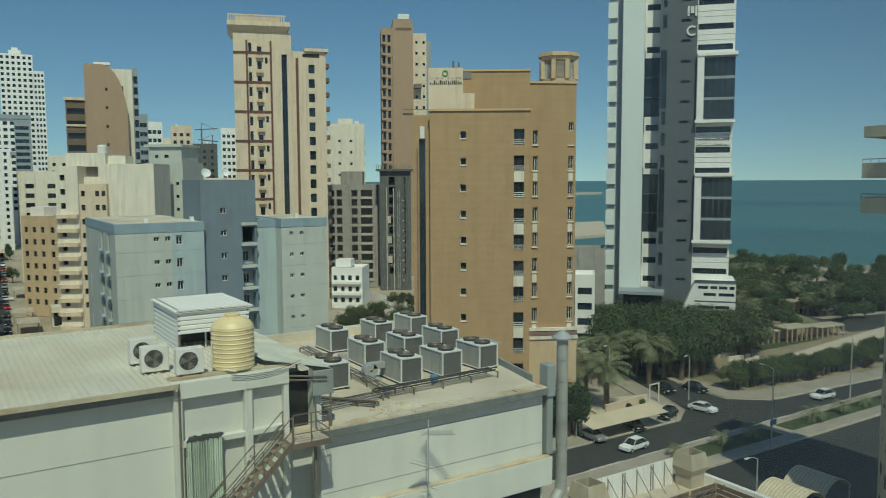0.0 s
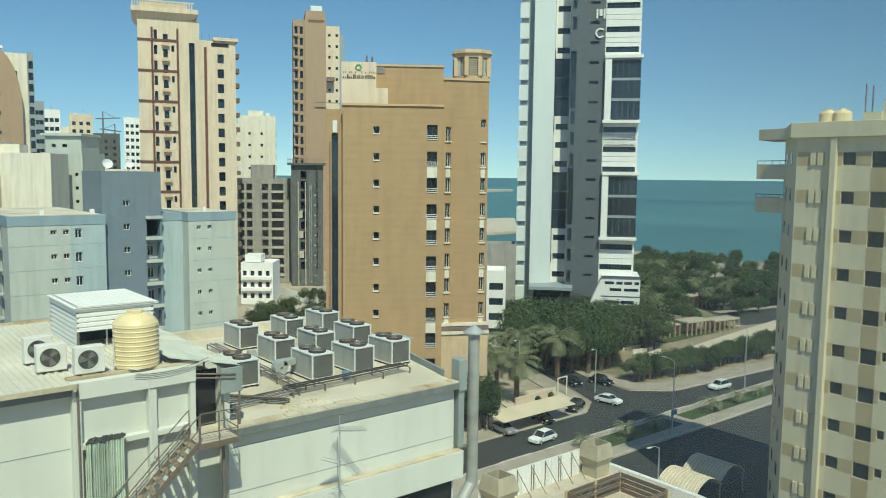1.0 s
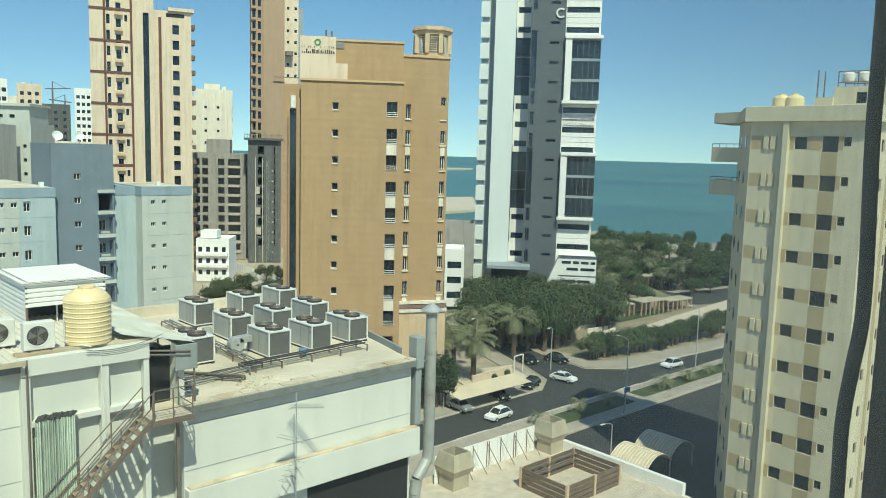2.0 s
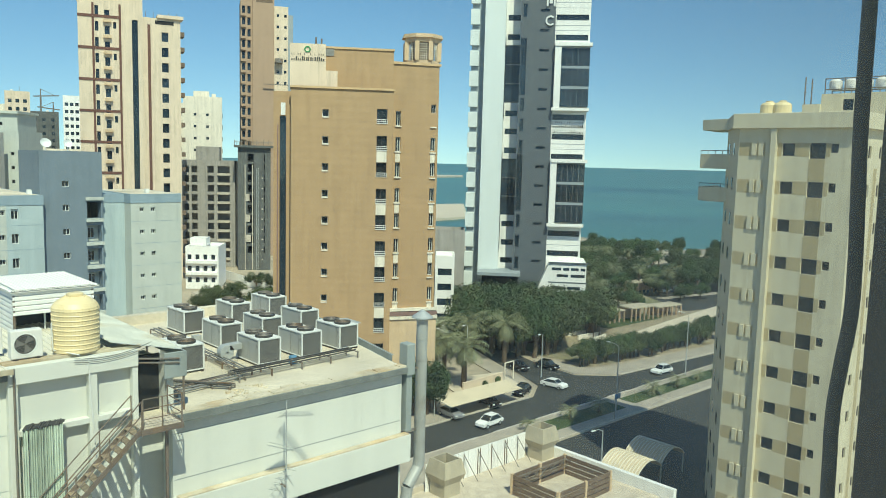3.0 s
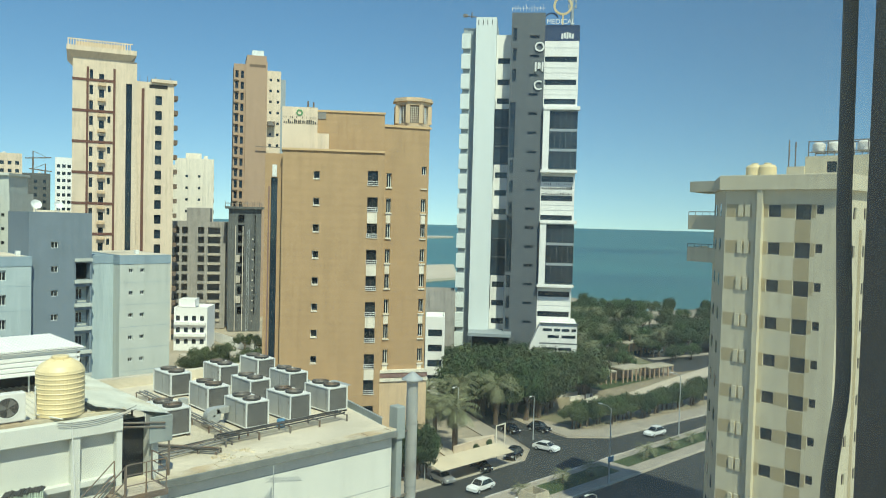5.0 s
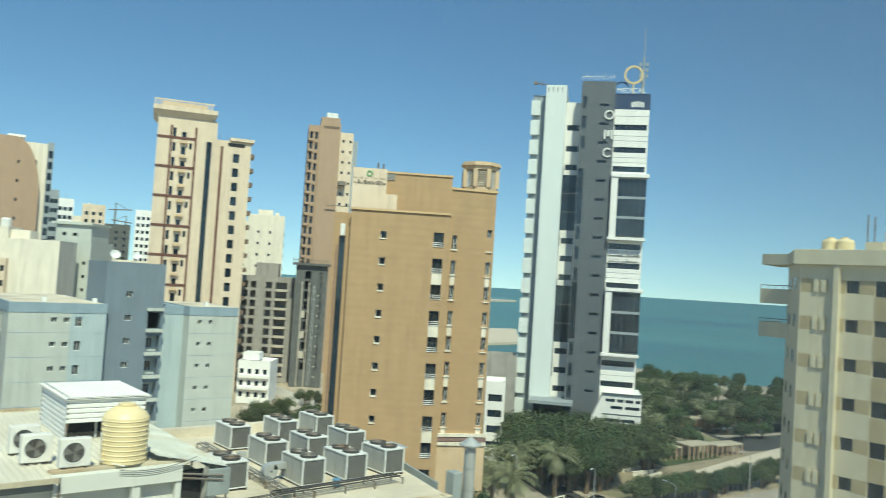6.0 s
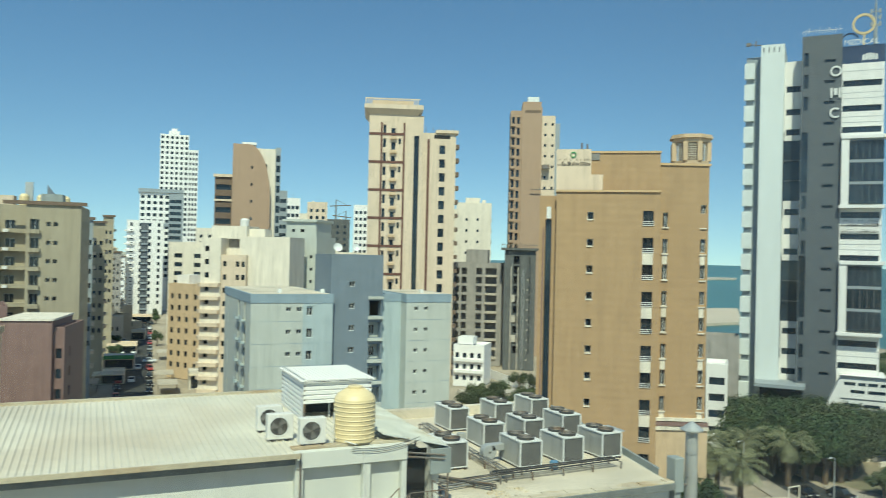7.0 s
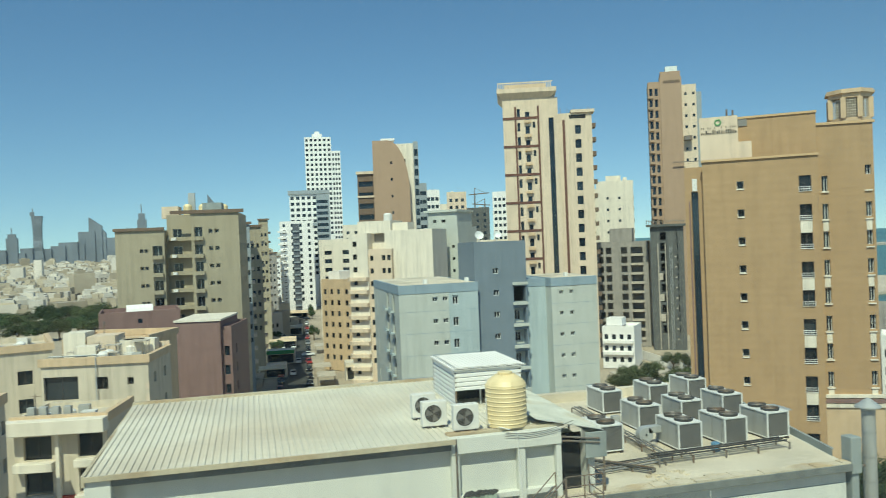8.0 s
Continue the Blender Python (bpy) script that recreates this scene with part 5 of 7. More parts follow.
    slab(b, "podium_rim", "dark_grey", x0 + .6, x0 + 8.3, -4.5, -4.2, 18.0, 18.25)
    slab(b, "entrance_canopy", "mid_grey", .3, a2 + 1.6, -5.5, 2, 15.2, 15.8, "sloping entrance canopy")
    # near-black box for the shade of the entrance
    slab(b, "entrance", "shade_fill", 1.0, a2 + 1.2, -1.8, -1.21, 0, 15.1)
    # roof
    ring(b, "roof_emblem", "gold", (x0 + 3.4, 1.0, 81.0), 1.9, .42, n=32, deep=.5, label="gold ring roof sign")
    slab(b, "emblem_foot", "gold", x0 + 3.3, x0 + 3.6, 1.0, 1.4, 76.8, 79.2)
    ring(b, "roof_emblem", "sign_blue", (x0 + 1.2, 1.4, 78.2), 1.5, .25, n=32, arc=.55, start=.4, deep=.4)
    cu_ = bpy.data.curves.new("sign_text", "FONT")
    cu_.body, cu_.size, cu_.extrude, cu_.align_x = "MEDICAL", 1.35, .06, "CENTER"
    o = new("sign_text", cu_)
    o.data.materials.append(M["frame"])
    o.parent, o.matrix_local = b, pose(x0 + 3.0, -.7, 76.95, 90, 0, 0)
    o["label"] = "white capital sign letters"
    g = Geo()
    mx, my = x1 - 1.2, 6
    for z0, z1, r in ((76.8, 82, .35), (82, 86, .2), (86, 92.0, .1)):
        g.tube((mx, my, z0), (mx, my, z1), r, 8)
    for z in (82.0, 83.2, 84.4):
        g.tube((mx - .9, my, z), (mx + .9, my, z), .1, 5)
        g.box(mx - .9, mx - .5, my - .2, my + .2, z - .3, z + .5), g.box(mx + .5, mx + .9, my - .2, my + .2, z - .3, z + .5)
    part("mast", g, M["mid_grey"], b, "grey steel radio mast")
    g = Geo()
    for k in range(12):
        g.tube((a2 + k * .55, 0, 79.6), (a2 + k * .55, 0, 80.3 + .3 * (k % 3)), .05, 4)
    g.tube((a2, 0, 80.2), (a3, 0, 80.2), .05, 4)
    part("roof_sign_frame", g, M["frame"], b)
    g = Geo()
    g.tube((-1.0, 1, 78.4), (-1.0, 1, 79.6), .12, 6), g.tube((-2.6, 1, 79.0), (.3, 1, 78.6), .1, 6), g.box(-2.7, -1.9, .6, 1.4, 78.7, 79.2)
    part("cradle_davit", g, M["steel"], b)
    return b


recede(medical_tower(), 1.15)


# ---- towers behind ----
def slim_tower():
    b, w = house("slim_beige_tower", "slim beige tower with plum bands and crown balustrade", "building", bear(-14.55, 187), bear(-8.25, 188))
    st = 3.3
    a = 12.8                                     # width of the taller shaft
    lf = [(3.3, 4.0, 66.0 - k * st, 68.0 - k * st, "tower") for k in range(18)] + [(5.2, 6.2, 65.4 - k * st, 67.2 - k * st, "tower") for k in range(18)] + [(6.9, 7.5, 63.4 - k * 6.6, 64.8 - k * 6.6, "tower") for k in range(9)]
    lf += [(10.6, 11.8, 2, 65.6, "tower")]
    block(b, M["cream"], 0, a, 0, 14, 0, 70.3, front=lf, depth=.5, label="taller beige shaft")
    for k in range(10):
        z = 65.5 - k * 6.6
        slab(b, "band", "maroon", -.05, 8.2, -.12, -.004, z, z + .55)
    for x in (2.7, 8.0):
        slab(b, "stripe", "maroon", x, x + .45, -.16, -.004, 2, 68.5)
    for k in range(18):
        slab(b, "balcony", "beige", 4.9, 6.5, -.7, -.004, 64.6 - k * st, 65.2 - k * st)
    rf = [(3.9, 5.3, 61.6 - k * st, 63.6 - k * st, "tower") for k in range(17)]
    block(b, M["cream"], a, w, .8, 14, 0, 66.5, front=rf, depth=.5, label="lower beige shaft")
    slab(b, "stripe", "maroon", a + 1.0, a + 1.6, .66, .79, 2, 65.0)
    slab(b, "cornice", "cream", a + 3, w + .6, .2, 4, 66.5, 67.2)
    # near-black strip drawn for the slot's shade
    slab(b, "slot", "shade_fill", a + 2.6, w - 1.4, .77, .797, 65.2, 66.0)
    for k in range(18):
        slab(b, "balcony", "brown_dark", w, w + .9, 1.2, 4.5, 63 - k * st, 64 - k * st)
    g = Geo()
    lo, mid, hi = [[(-q, -q, z), (a - 1.4 + q, -q, z), (a - 1.4 + q, 13, z), (-q, 13, z)] for q, z in ((.0, 70.3), (1.2, 71.6), (1.2, 72.6))]
    for r0, r1 in ((lo, mid), (mid, hi)):
        for k in range(4):
            g.quad(r0[k], r0[(k + 1) % 4], r1[(k + 1) % 4], r1[k])
    g.quad(*hi)
    part("crown", g, M["cream"], b, "flared crown cornice")
    g = Geo()
    g.box(-1.0, a - 1.0, -1.0, -.85, 73.8, 74.05)
    for k in range(24):
        x = -1.0 + k * (a - .1) / 24
        g.box(x, x + .22, -1.0, -.85, 72.6, 73.8)
    part("balustrade", g, M["cream"], b, "crown balustrade of pale posts")
    slab(b, "roof_room", "beige", .5, a - 2.5, .5, 11, 72.6, 73.8)
    for k in range(5):
        slab(b, "roof_rail", "steel", a + .6 + k * 1.6, a + .7 + k * 1.6, 1.0, 1.1, 66.5, 67.8)
    return b


recede(slim_tower(), 1.3)


def brown_tower():
    b, w = house("brown_tower", "tall brown tower with a paler flank and rooftop tank", "building", bear(-3.55, 300), bear(-0.8, 301))
    st = 4.0
    a = 7.6
    block(b, M["brown"], 0, a, 0, 16, 0, 93.8, left=[(u, u + 1.6, 88 - k * st, 90.2 - k * st, "tower") for k in range(20) for u in (2.2, 6.5, 11)], depth=.4)
    block(b, M["cream"], a, w - 1.8, 1.0, 16, 0, 90.8, front=[(u, u + .9, 87 - k * st, 88 - k * st, "tower") for k in range(16) for u in (.9, 3.6)], depth=.3)
    block(b, M["mid_grey"], w - 1.8, w, 1.6, 15, 0, 88)
    block(b, M["brown"], -4.2, -.005, 1.2, 14, 0, 92.6, front=[(u, u + 1.1, 87.5 - k * st, 90.2 - k * st, "tower") for k in range(21) for u in (.5, 2.4)], depth=.8, label="flank with stacked shaded balconies")
    for k in range(21):
        slab(b, "balcony", "brown", -4.2, -2.4, .5, 1.19, 86.6 - k * st, 87.5 - k * st)
    slab(b, "crown", "brown", .3, a - .3, 1, 14, 93.8, 96.0)
    slab(b, "vent_band", "brown_dark", 1.2, a - .6, -.05, .0, 91.6, 92.6)
    block(b, M["white_cool"], 2.2, 6.4, 2, 8, 96, 98.0, name="roof_tank")
    slab(b, "cradle", "steel", a + .2, a + 3.0, -2, .9, 70.5, 72.0, "work cradle on the facade")
    slab(b, "cradle", "steel", a - 4, a + 5, -1.5, -1.2, 62.5, 62.8)


brown_tower()


def plain_block(name, label, az0, d0, az1, d1, depth, z, mat, cols, st, zt, count, wh=(1.2, 1.5), left=(), kind="tower", recess=.3):
    b, w = house(name, label, "building", bear(az0, d0), bear(az1, d1))
    fr = [(c * w - wh[0] / 2, c * w + wh[0] / 2, zt - k * st, zt + wh[1] - k * st) for k in range(count) for c in cols]
    lf = [(c * depth - wh[0] / 2, c * depth + wh[0] / 2, zt - k * st, zt + wh[1] - k * st) for k in range(count) for c in left]
    block(b, M[mat], 0, w, 0, depth, 0, z, front=fr, left=lf, depth=recess, kind=kind)
    return b, w


b, w = plain_block("cream_block", "cream tower block with small square windows", -8.15, 300, -5.6, 300, 18, 57.3, "cream_pale", (.3, .62), 4.2, 50.5, 8, (.9, .9), left=(.3, .7))
for k in range(8):
    slab(b, "corner_window", "glass", w - .05, w + .15, 1.0, 3.0, 50 - k * 4.2, 51.6 - k * 4.2)
slab(b, "roof_room", "cream_pale", 3.5, 9.0, 3, 9, 57.3, 59.4), slab(b, "roof_room", "cream_pale", 9.8, 11.2, 3, 6, 57.3, 58.6)
b, w = plain_block("cream_block", "pale cream slab beside the cream tower", -8.5, 304, -8.15, 304, 14, 55, "cream_pale", (.5,), 4.2, 50.5, 8, (.8, 1.2))

# grey block with open balconies
b, w = house("grey_block", "unfinished grey block with deep shaded balconies", "building", bear(-8.4, 272), bear(-4.75, 270))
st = 3.1
op = [(u0, u1, 31.0 - k * st, 33.2 - k * st) for k in range(10) for u0, u1 in ((1.2, 2.8), (3.6, 5.4), (8.6, 10.6), (11.8, 15.6))]
block(b, M["grey"], 0, w, 0, 14, 0, 35, front=op, depth=2.2, panes=False)
slab(b, "inner_wall", "coil", .4, w - .4, 2.21, 2.5, 0, 34)
slab(b, "roof_room", "grey", 4.5, 12, 4, 11, 35, 39.5)
for k in range(10):
    slab(b, "balcony", "concrete_pale", 11.7, 15.8, -.5, -.005, 30.2 - k * st, 30.9 - k * st)

# concrete frame under construction
b, w = house("concrete_frame", "dark raw concrete frame under construction", "building", bear(-4.7, 262), bear(-2.2, 262))
op = [(u0, u1, 35.0 - k * 3.3, 37.6 - k * 3.3) for k in range(10) for u0, u1 in ((3.0, 4.9), (8.1, 8.45))]
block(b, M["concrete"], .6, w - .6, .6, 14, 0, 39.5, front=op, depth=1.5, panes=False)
# near-black sheet paints shade behind the open floors
slab(b, "inner_wall", "shade_fill", 1, w - 1, 2.2, 2.4, 0, 38)
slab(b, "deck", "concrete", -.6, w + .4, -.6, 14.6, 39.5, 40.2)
g = Geo()
random.seed(9)
for k in range(16):
    x = -.4 + k * (w + .6) / 16
    g.tube((x, -.4, 40.2), (x, -.4, 41.4 + random.uniform(0, .7)), .09, 5)
g.tube((-.4, -.4, 41.2), (w + .2, -.4, 41.2), .08, 5)
part("scaffold", g, M["steel"], b)
for x in (2.7, 5.0):
    slab(b, "column", "concrete_pale", x, x + .28, .3, .6, 0, 34)
for k, z in enumerate((9.2, 15.7, 22.4)):
    slab(b, "loose_sheet", "concrete_pale", 3.1, 4.6 - .2 * k, .3, .4, z, z + 2.3)
g = Geo()
for x, y in ((6.4, -.2), (7.1, -.2), (6.4, .5), (7.1, .5)):
    g.tube((x, y, 0), (x, y, 33), .07, 4)
for k in range(22):
    z = 1.5 * k
    g.tube((6.4, -.2, z), (7.1, -.2, z + 1.5), .05, 4), g.tube((6.4, -.2, z), (7.1, -.2, z), .05, 4)
part("hoist_mast", g, M["steel_pale"], b, "grey lattice hoist mast")
for k in range(9):
    slab(b, "bracket", "concrete_pale", 8.0, 8.5, .2, .6, 3.2 + k * 3.3, 3.6 + k * 3.3)
# hoarding along the side street
b = thing("hoarding", "white corrugated site hoarding along the street", "fence", bear(-5.5, 245))
g = Geo()
d = bear(.2, 200) - bear(-5.5, 245)
for k in range(40):
    p, q = d * (k / 40), d * ((k + .9) / 40)
    g.quad((p.x, p.y, 0), (q.x, q.y, 0), (q.x, q.y, 2.6), (p.x, p.y, 2.6))
o = part("panel", g, M["white"], b)
o.modifiers.new("thickness", "SOLIDIFY").thickness = .08

# small white house by the side street
b, w = plain_block("white_house", "small white house with balconies and dark windows", -8.1, 228, -5.9, 226, 10, 11.9, "white", (.12, .36, .6, .84), 3.2, 8.2, 3, (1.1, 1.4))
slab(b, "roof_room", "white", .5, 5, 3, 8, 11.7, 13.8)
for k in range(2):
    slab(b, "balcony", "white", .3, w - .3, -1, -.01, 4 + k * 3.2, 4.8 + k * 3.2)
# white terrace house between the towers
b, w = plain_block("white_terrace", "white block with banded balconies beside the ochre tower", 9.5, 170, 10.9, 170, 9, 16.8, "white", (.5,), 3.3, 12.6, 4, (3.0, 1.5))
b, w = house("grey_block", "grey house behind the palms", "building", bear(9.3, 182), bear(11.6, 182))
block(b, M["grey"], 0, w, 0, 8, 0, 21.5)

# brown tower with a curved wall
b, w = house("curved_tower", "brown tower with a curved shoulder and cream flank", "building", bear(-24.04, 285), bear(-21.45, 285))
g = Geo()
n = 12
pts = [(0, 0), (w, 0), (w, 56)] + [(w * (.42 + .58 * math.cos(k * math.pi / 2 / n)), 56 + 18.5 * math.sin(k * math.pi / 2 / n)) for k in range(1, n + 1)] + [(0, 74.5)]
for (xa, za), (xb, zb) in zip(pts, pts[1:] + pts[:1]):
    g.quad((xa, 0, za), (xb, 0, zb), (xb, 2.5, zb), (xa, 2.5, za))
i = len(g.v)
g.v += [(x, 0, z) for x, z in pts]
g.f.append(tuple(range(i, i + len(pts)))), g.m.append(0)
part("curved_wall", g, M["brown"], b, "brown curved screen wall")
for k in range(9):
    slab(b, "window", "glass", w * .48, w * .48 + .7, -.05, .03, 66 - k * 6, 67 - k * 6)
block(b, M["cream_pale"], .5, w + 1.8, 2.6, 14, 0, 73.5, front=[(w * .8, w * .8 + 1, 66 - k * 4, 68 - k * 4) for k in range(6)], depth=.3, kind="tower")
block(b, M["mid_grey"], w + 1.8, w + 3.6, 3.2, 14, 0, 74.2, front=[(.3, 1.6, 69 - k * 3.6, 71.4 - k * 3.6) for k in range(15)], depth=.3, kind="tower")
block(b, M["brown_dark"], -6, -.02, 4, 14, 0, 63, front=[(.4, 5.6, 58.5 - k * 4, 60.4 - k * 4) for k in range(8)], depth=.8, kind="tower")
slab(b, "cornice", "cream", -6.4, 0, 3.4, 6, 63, 64)
slab(b, "cornice", "cream", -6.2, 0, 3.6, 4, 54.5, 55.2)
slab(b, "roof_room", "white", 3, 8, 1, 6, 74.5, 75.3)

# tall white lattice-windowed towers up the street
def grid_tower(name, label, az0, az1, d, z, mat, nx, st, count, top=None, kind="tower", gap=.55, depth=16, side=True):
    b, w = house(name, label, "building", bear(az0, d), bear(az1, d))
    c = w / nx
    fr = [(i * c + c * (1 - gap) / 2, i * c + c * (1 + gap) / 2, z - 3.4 - k * st, z - 3.4 - k * st + st * .52) for k in range(count) for i in range(nx)]
    block(b, M[mat], 0, w, 0, depth, 0, z, front=fr, depth=.5, kind=kind, left=[(u, u + 2, z - 3.4 - k * st, z - 3.4 - k * st + st * .5) for k in range(0, count) for u in (2, 7, 11)] if side else ())
    return b, w


b, w = grid_tower("white_tower", "tall white tower with a grid of dark windows", -28.84, -26.97, 640, 124, "white", 6, 3.9, 20)
block(b, M["white"], w, w + 7, 1, 14, 0, 113, front=[(.6 + i * 2.2, 2.0 + i * 2.2, 109 - k * 3.9, 111 - k * 3.9) for k in range(18) for i in range(3)], depth=.4, kind="tower")
slab(b, "roof_room", "white", 6, 14, 3, 9, 124, 127), slab(b, "roof_room", "white", 8, 12, 4, 8, 127, 129)
b, w = grid_tower("white_tower", "white tower with a dark framed crown", -30.06, -27.32, 500, 70, "white", 7, 3.6, 14, gap=.62)
slab(b, "crown", "mid_grey", -.8, w + .8, -1, 15, 70, 72.2)
block(b, M["mid_grey"], w * .68, w + .6, -1.2, 8, 0, 69.5, front=[(.4, w * .3, 64 - k * 3.6, 66 - k * 3.6) for k in range(16)], depth=.4, kind="tower")
slab(b, "band", "mid_grey", -.5, w * .68, -1.0, -.01, 50, 52)
b, w = grid_tower("white_tower", "white slab tower with a dark central strip of balconies", -30.82, -28.49, 470, 52.5, "white", 4, 3.6, 13, gap=.3)
slab(b, "dark_strip", "dark_grey", w * .38, w * .58, -.3, -.01, 0, 51)
for k in range(13):
    slab(b, "balcony", "white", -1.2, 3.5, -1.3, -.01, 46 - k * 3.6, 47 - k * 3.6)
    slab(b, "balcony", "mid_grey", w * .39, w * .57, -.9, -.31, 46 - k * 3.6, 46.9 - k * 3.6)


# ---- west side: olive block and its neighbours ----
def olive_block():
    b, w = house("olive_block", "olive-beige apartment block with stacked balconies and roof tanks", "building", bear(-41.69, 176), bear(-33.60, 172))
    U = lambda px: (px - 205) * w / 218.0
    st = 3.62
    zt = 41.2
    fr = []
    for k in range(11):
        z = zt - k * st
        fr += [(U(369), U(369) + .8, z + .3, z + 1.1), (U(380), U(380) + .8, z + .3, z + 1.1)]
        fr += [(U(344), U(358), z - .9, z + 1.6)]
    lw = []
    for k in range(10):
        z = zt - 3.6 - k * st
        lw += [(U(247), U(247) + .7, z + .3, z + 1.0), (U(255), U(255) + .7, z + .3, z + 1.0), (U(269), U(286), z - .9, z + 1.6)]
    x1 = U(290)
    block(b, M["olive"], 0, x1, 0, 15, 0, 42.4, front=lw, depth=.9, kind="slider", label="lower olive wing")
    x2 = U(338)
    block(b, M["olive"], x1, x2, 3.5, 16, 0, 45.6, front=[(1.2, 3.0, 40.5 - k * st, 42.6 - k * st, "slider") for k in range(11)], depth=.4)
    block(b, M["olive"], x2, w, -.6, 18, 0, 45.6, front=[(h[0] - x2, h[1] - x2, *h[2:]) for h in fr], depth=.9, kind="slider", right=[(u, u + 1.2, zt - k * st, zt + 1.5 - k * st, "tower") for k in range(11) for u in (3, 8, 13)], label="taller olive wing")
    for k in range(11):
        z = zt - k * st - .9
        slab(b, "balcony", "olive", U(342), U(360), -1.4, -.61, z - .3, z + .5)
        slab(b, "balcony", "olive", x1 + .2, x2 - .2, 1.9, 3.49, z - .2, z + .6)
        add_window(b, pose(x1 + 4.2, 3.42, z - .3), .7, .9, "white")
        if k < 10:
            slab(b, "balcony", "olive", U(268), U(287), -.8, -.01, z - 3.9, z - 3.1)
            g = Geo()
            g.box(x1 + 1.2, x1 + 2.1, 1.3, 1.9, z - .1, z + .5)
            part("air_conditioner", g, M["casing"], b)
    slab(b, "cornice", "brown_dark", -.3, x1, -.4, .4, 42.4, 43.0), slab(b, "cornice", "brown_dark", x2 - 4, w + 1, -1, .2, 45.6, 46.3)
    for k, x in enumerate((7.2, 13.5, 15.2, 17.0, 21.5)):
        g = Geo()
        r = .9 + .1 * (k % 2)
        g.lathe([(0, 0), (r, 0), (r, 2.0), (r * .6, 2.5), (0, 2.6)], 14, c=(10 + x * .5, 7 + k, 45.5))
        part("water_tank", g, M["tank"], b, "cream roof water tank")
    slab(b, "roof_room", "cream", 8.5, 12, 5, 9, 45, 47.5), slab(b, "roof_room", "wall_grey", 17, 21, 4, 9, 45, 48)
    g = Geo()
    g.prism([(13.6, 8), (15.0, 8), (15.0, 9), (13.6, 9)], 45, 50.5)
    part("roof_fin", g, M["steel_pale"], b)


olive_block()
random.seed(21)
# blocks lining the west side of the long street
for az0, az1, d, z, mat in ((-33.50, -32.89, 205, 44, "mid_grey"), (-32.99, -32.13, 235, 44, "olive"), (-32.28, -31.62, 300, 48, "olive"), (-31.78, -31.12, 370, 35, "grey"), (-31.27, -30.87, 460, 32, "white")):
    b, w = plain_block("street_block", "beige apartment block lining the long street", az0, d, az1, d, 26, z, mat, (.3, .7), 3.4, z - 6, 8, (.8, 1.2))
    slab(b, "cornice", "brown_dark", -.3, w + .5, -.5, .5, z, z + .6)
    for k in range(10):
        slab(b, "balcony", "cream", w, w + .8, 3, 6, z - 5 - 3.4 * k, z - 4.2 - 3.4 * k)
b, w = plain_block("plum_block", "plum-coloured block with a pale roof edge", -38.15, 140, -35.17, 138, 13, 26.0, "maroon_wall", (), 3.2, 22, 0)
block(b, M["maroon_wall"], w + .02, w + 1.6, 1, 14, 0, 25, right=[(3, 4, 20 - k * 3.2, 21.6 - k * 3.2) for k in range(5)], depth=.3, kind="tower", front=[(.3, 1.2, 20 - k * 3.2, 21.6 - k * 3.2) for k in range(5)])
slab(b, "coping", "cream_pale", -.2, w + .2, -.2, 13, 26.0, 26.3)
b, w = plain_block("plum_block", "long low plum wall with a curved roof skylight", -42.91, 150, -37.75, 150, 12, 27.6, "maroon_wall", (.5,), 3, 25.5, 1, (.8, .8))
g = Geo()
for k in range(10):
    a0, a1 = math.pi * k / 10, math.pi * (k + 1) / 10
    g.quad((4.5, 4 + 1.4 * math.cos(a0), 27 + 1.6 * math.sin(a0)), (9, 4 + 1.4 * math.cos(a0), 27 + 1.6 * math.sin(a0)), (9, 4 + 1.4 * math.cos(a1), 27 + 1.6 * math.sin(a1)), (4.5, 4 + 1.4 * math.cos(a1), 27 + 1.6 * math.sin(a1)))
g.box(4.6, 8.9, 2.7, 5.3, 27, 27.4)
part("skylight", g, M["white"], b, "white ribbed roof vault")


def roof_clutter(b, w, d, z, n, seed):
    rnd = random.Random(seed)
    for k in range(n):
        x, y = rnd.uniform(.8, max(1.0, w - 2.5)), rnd.uniform(.8, max(1.0, d - 2.5))
        s = rnd.uniform(.5, 1.3)
        kind = rnd.random()
        g = Geo()
        if kind < .55:
            g.box(x, x + s * 1.1, y, y + s * .7, z, z + s * .8)
            part("air_conditioner", g, M["casing" if kind < .3 else "unit_panel"], b)
        elif kind < .75:
            g.lathe([(0, 0), (s * .6, 0), (s * .6, s), (s * .3, s * 1.25), (0, s * 1.3)], 12, c=(x, y, z))
            part("water_tank", g, M["casing"], b)
        elif kind < .9:
            g.tube((x, y, z), (x, y, z + 2 + s), .05, 5), g.tube((x - .5, y, z + 1.8 + s), (x + .5, y, z + 1.8 + s), .03, 4)
            part("aerial", g, M["steel"], b)
        else:
            g.box(x, x + 2.4, y, y + 1.8, z, z + 2.0)
            part("roof_room", g, M["cream_pale"], b)


def low_house(name, label, az0, d0, az1, d1, depth, z, mat, fr, n, seed, trim="beige"):
    b, w = house(name, label, "building", bear(az0, d0), bear(az1, d1))
    block(b, M[mat], 0, w, 0, depth, 0, z, front=[(a * w, c * w, z - p, z - p + h) for a, c, p, h in fr], depth=.5, kind="dark", right=[(u, u + .9, z - 3.2 - k * 3.2, z - 2 - k * 3.2) for k in range(3) for u in (2, 6)])
    slab(b, "parapet_band", trim, -.25, w + .25, -.25, .3, z - .6, z + .25)
    slab(b, "parapet_band", trim, w - .3, w + .25, .3, depth, z - .6, z + .25)
    roof_clutter(b, w, depth, z - .7, n, seed)
    return b, w


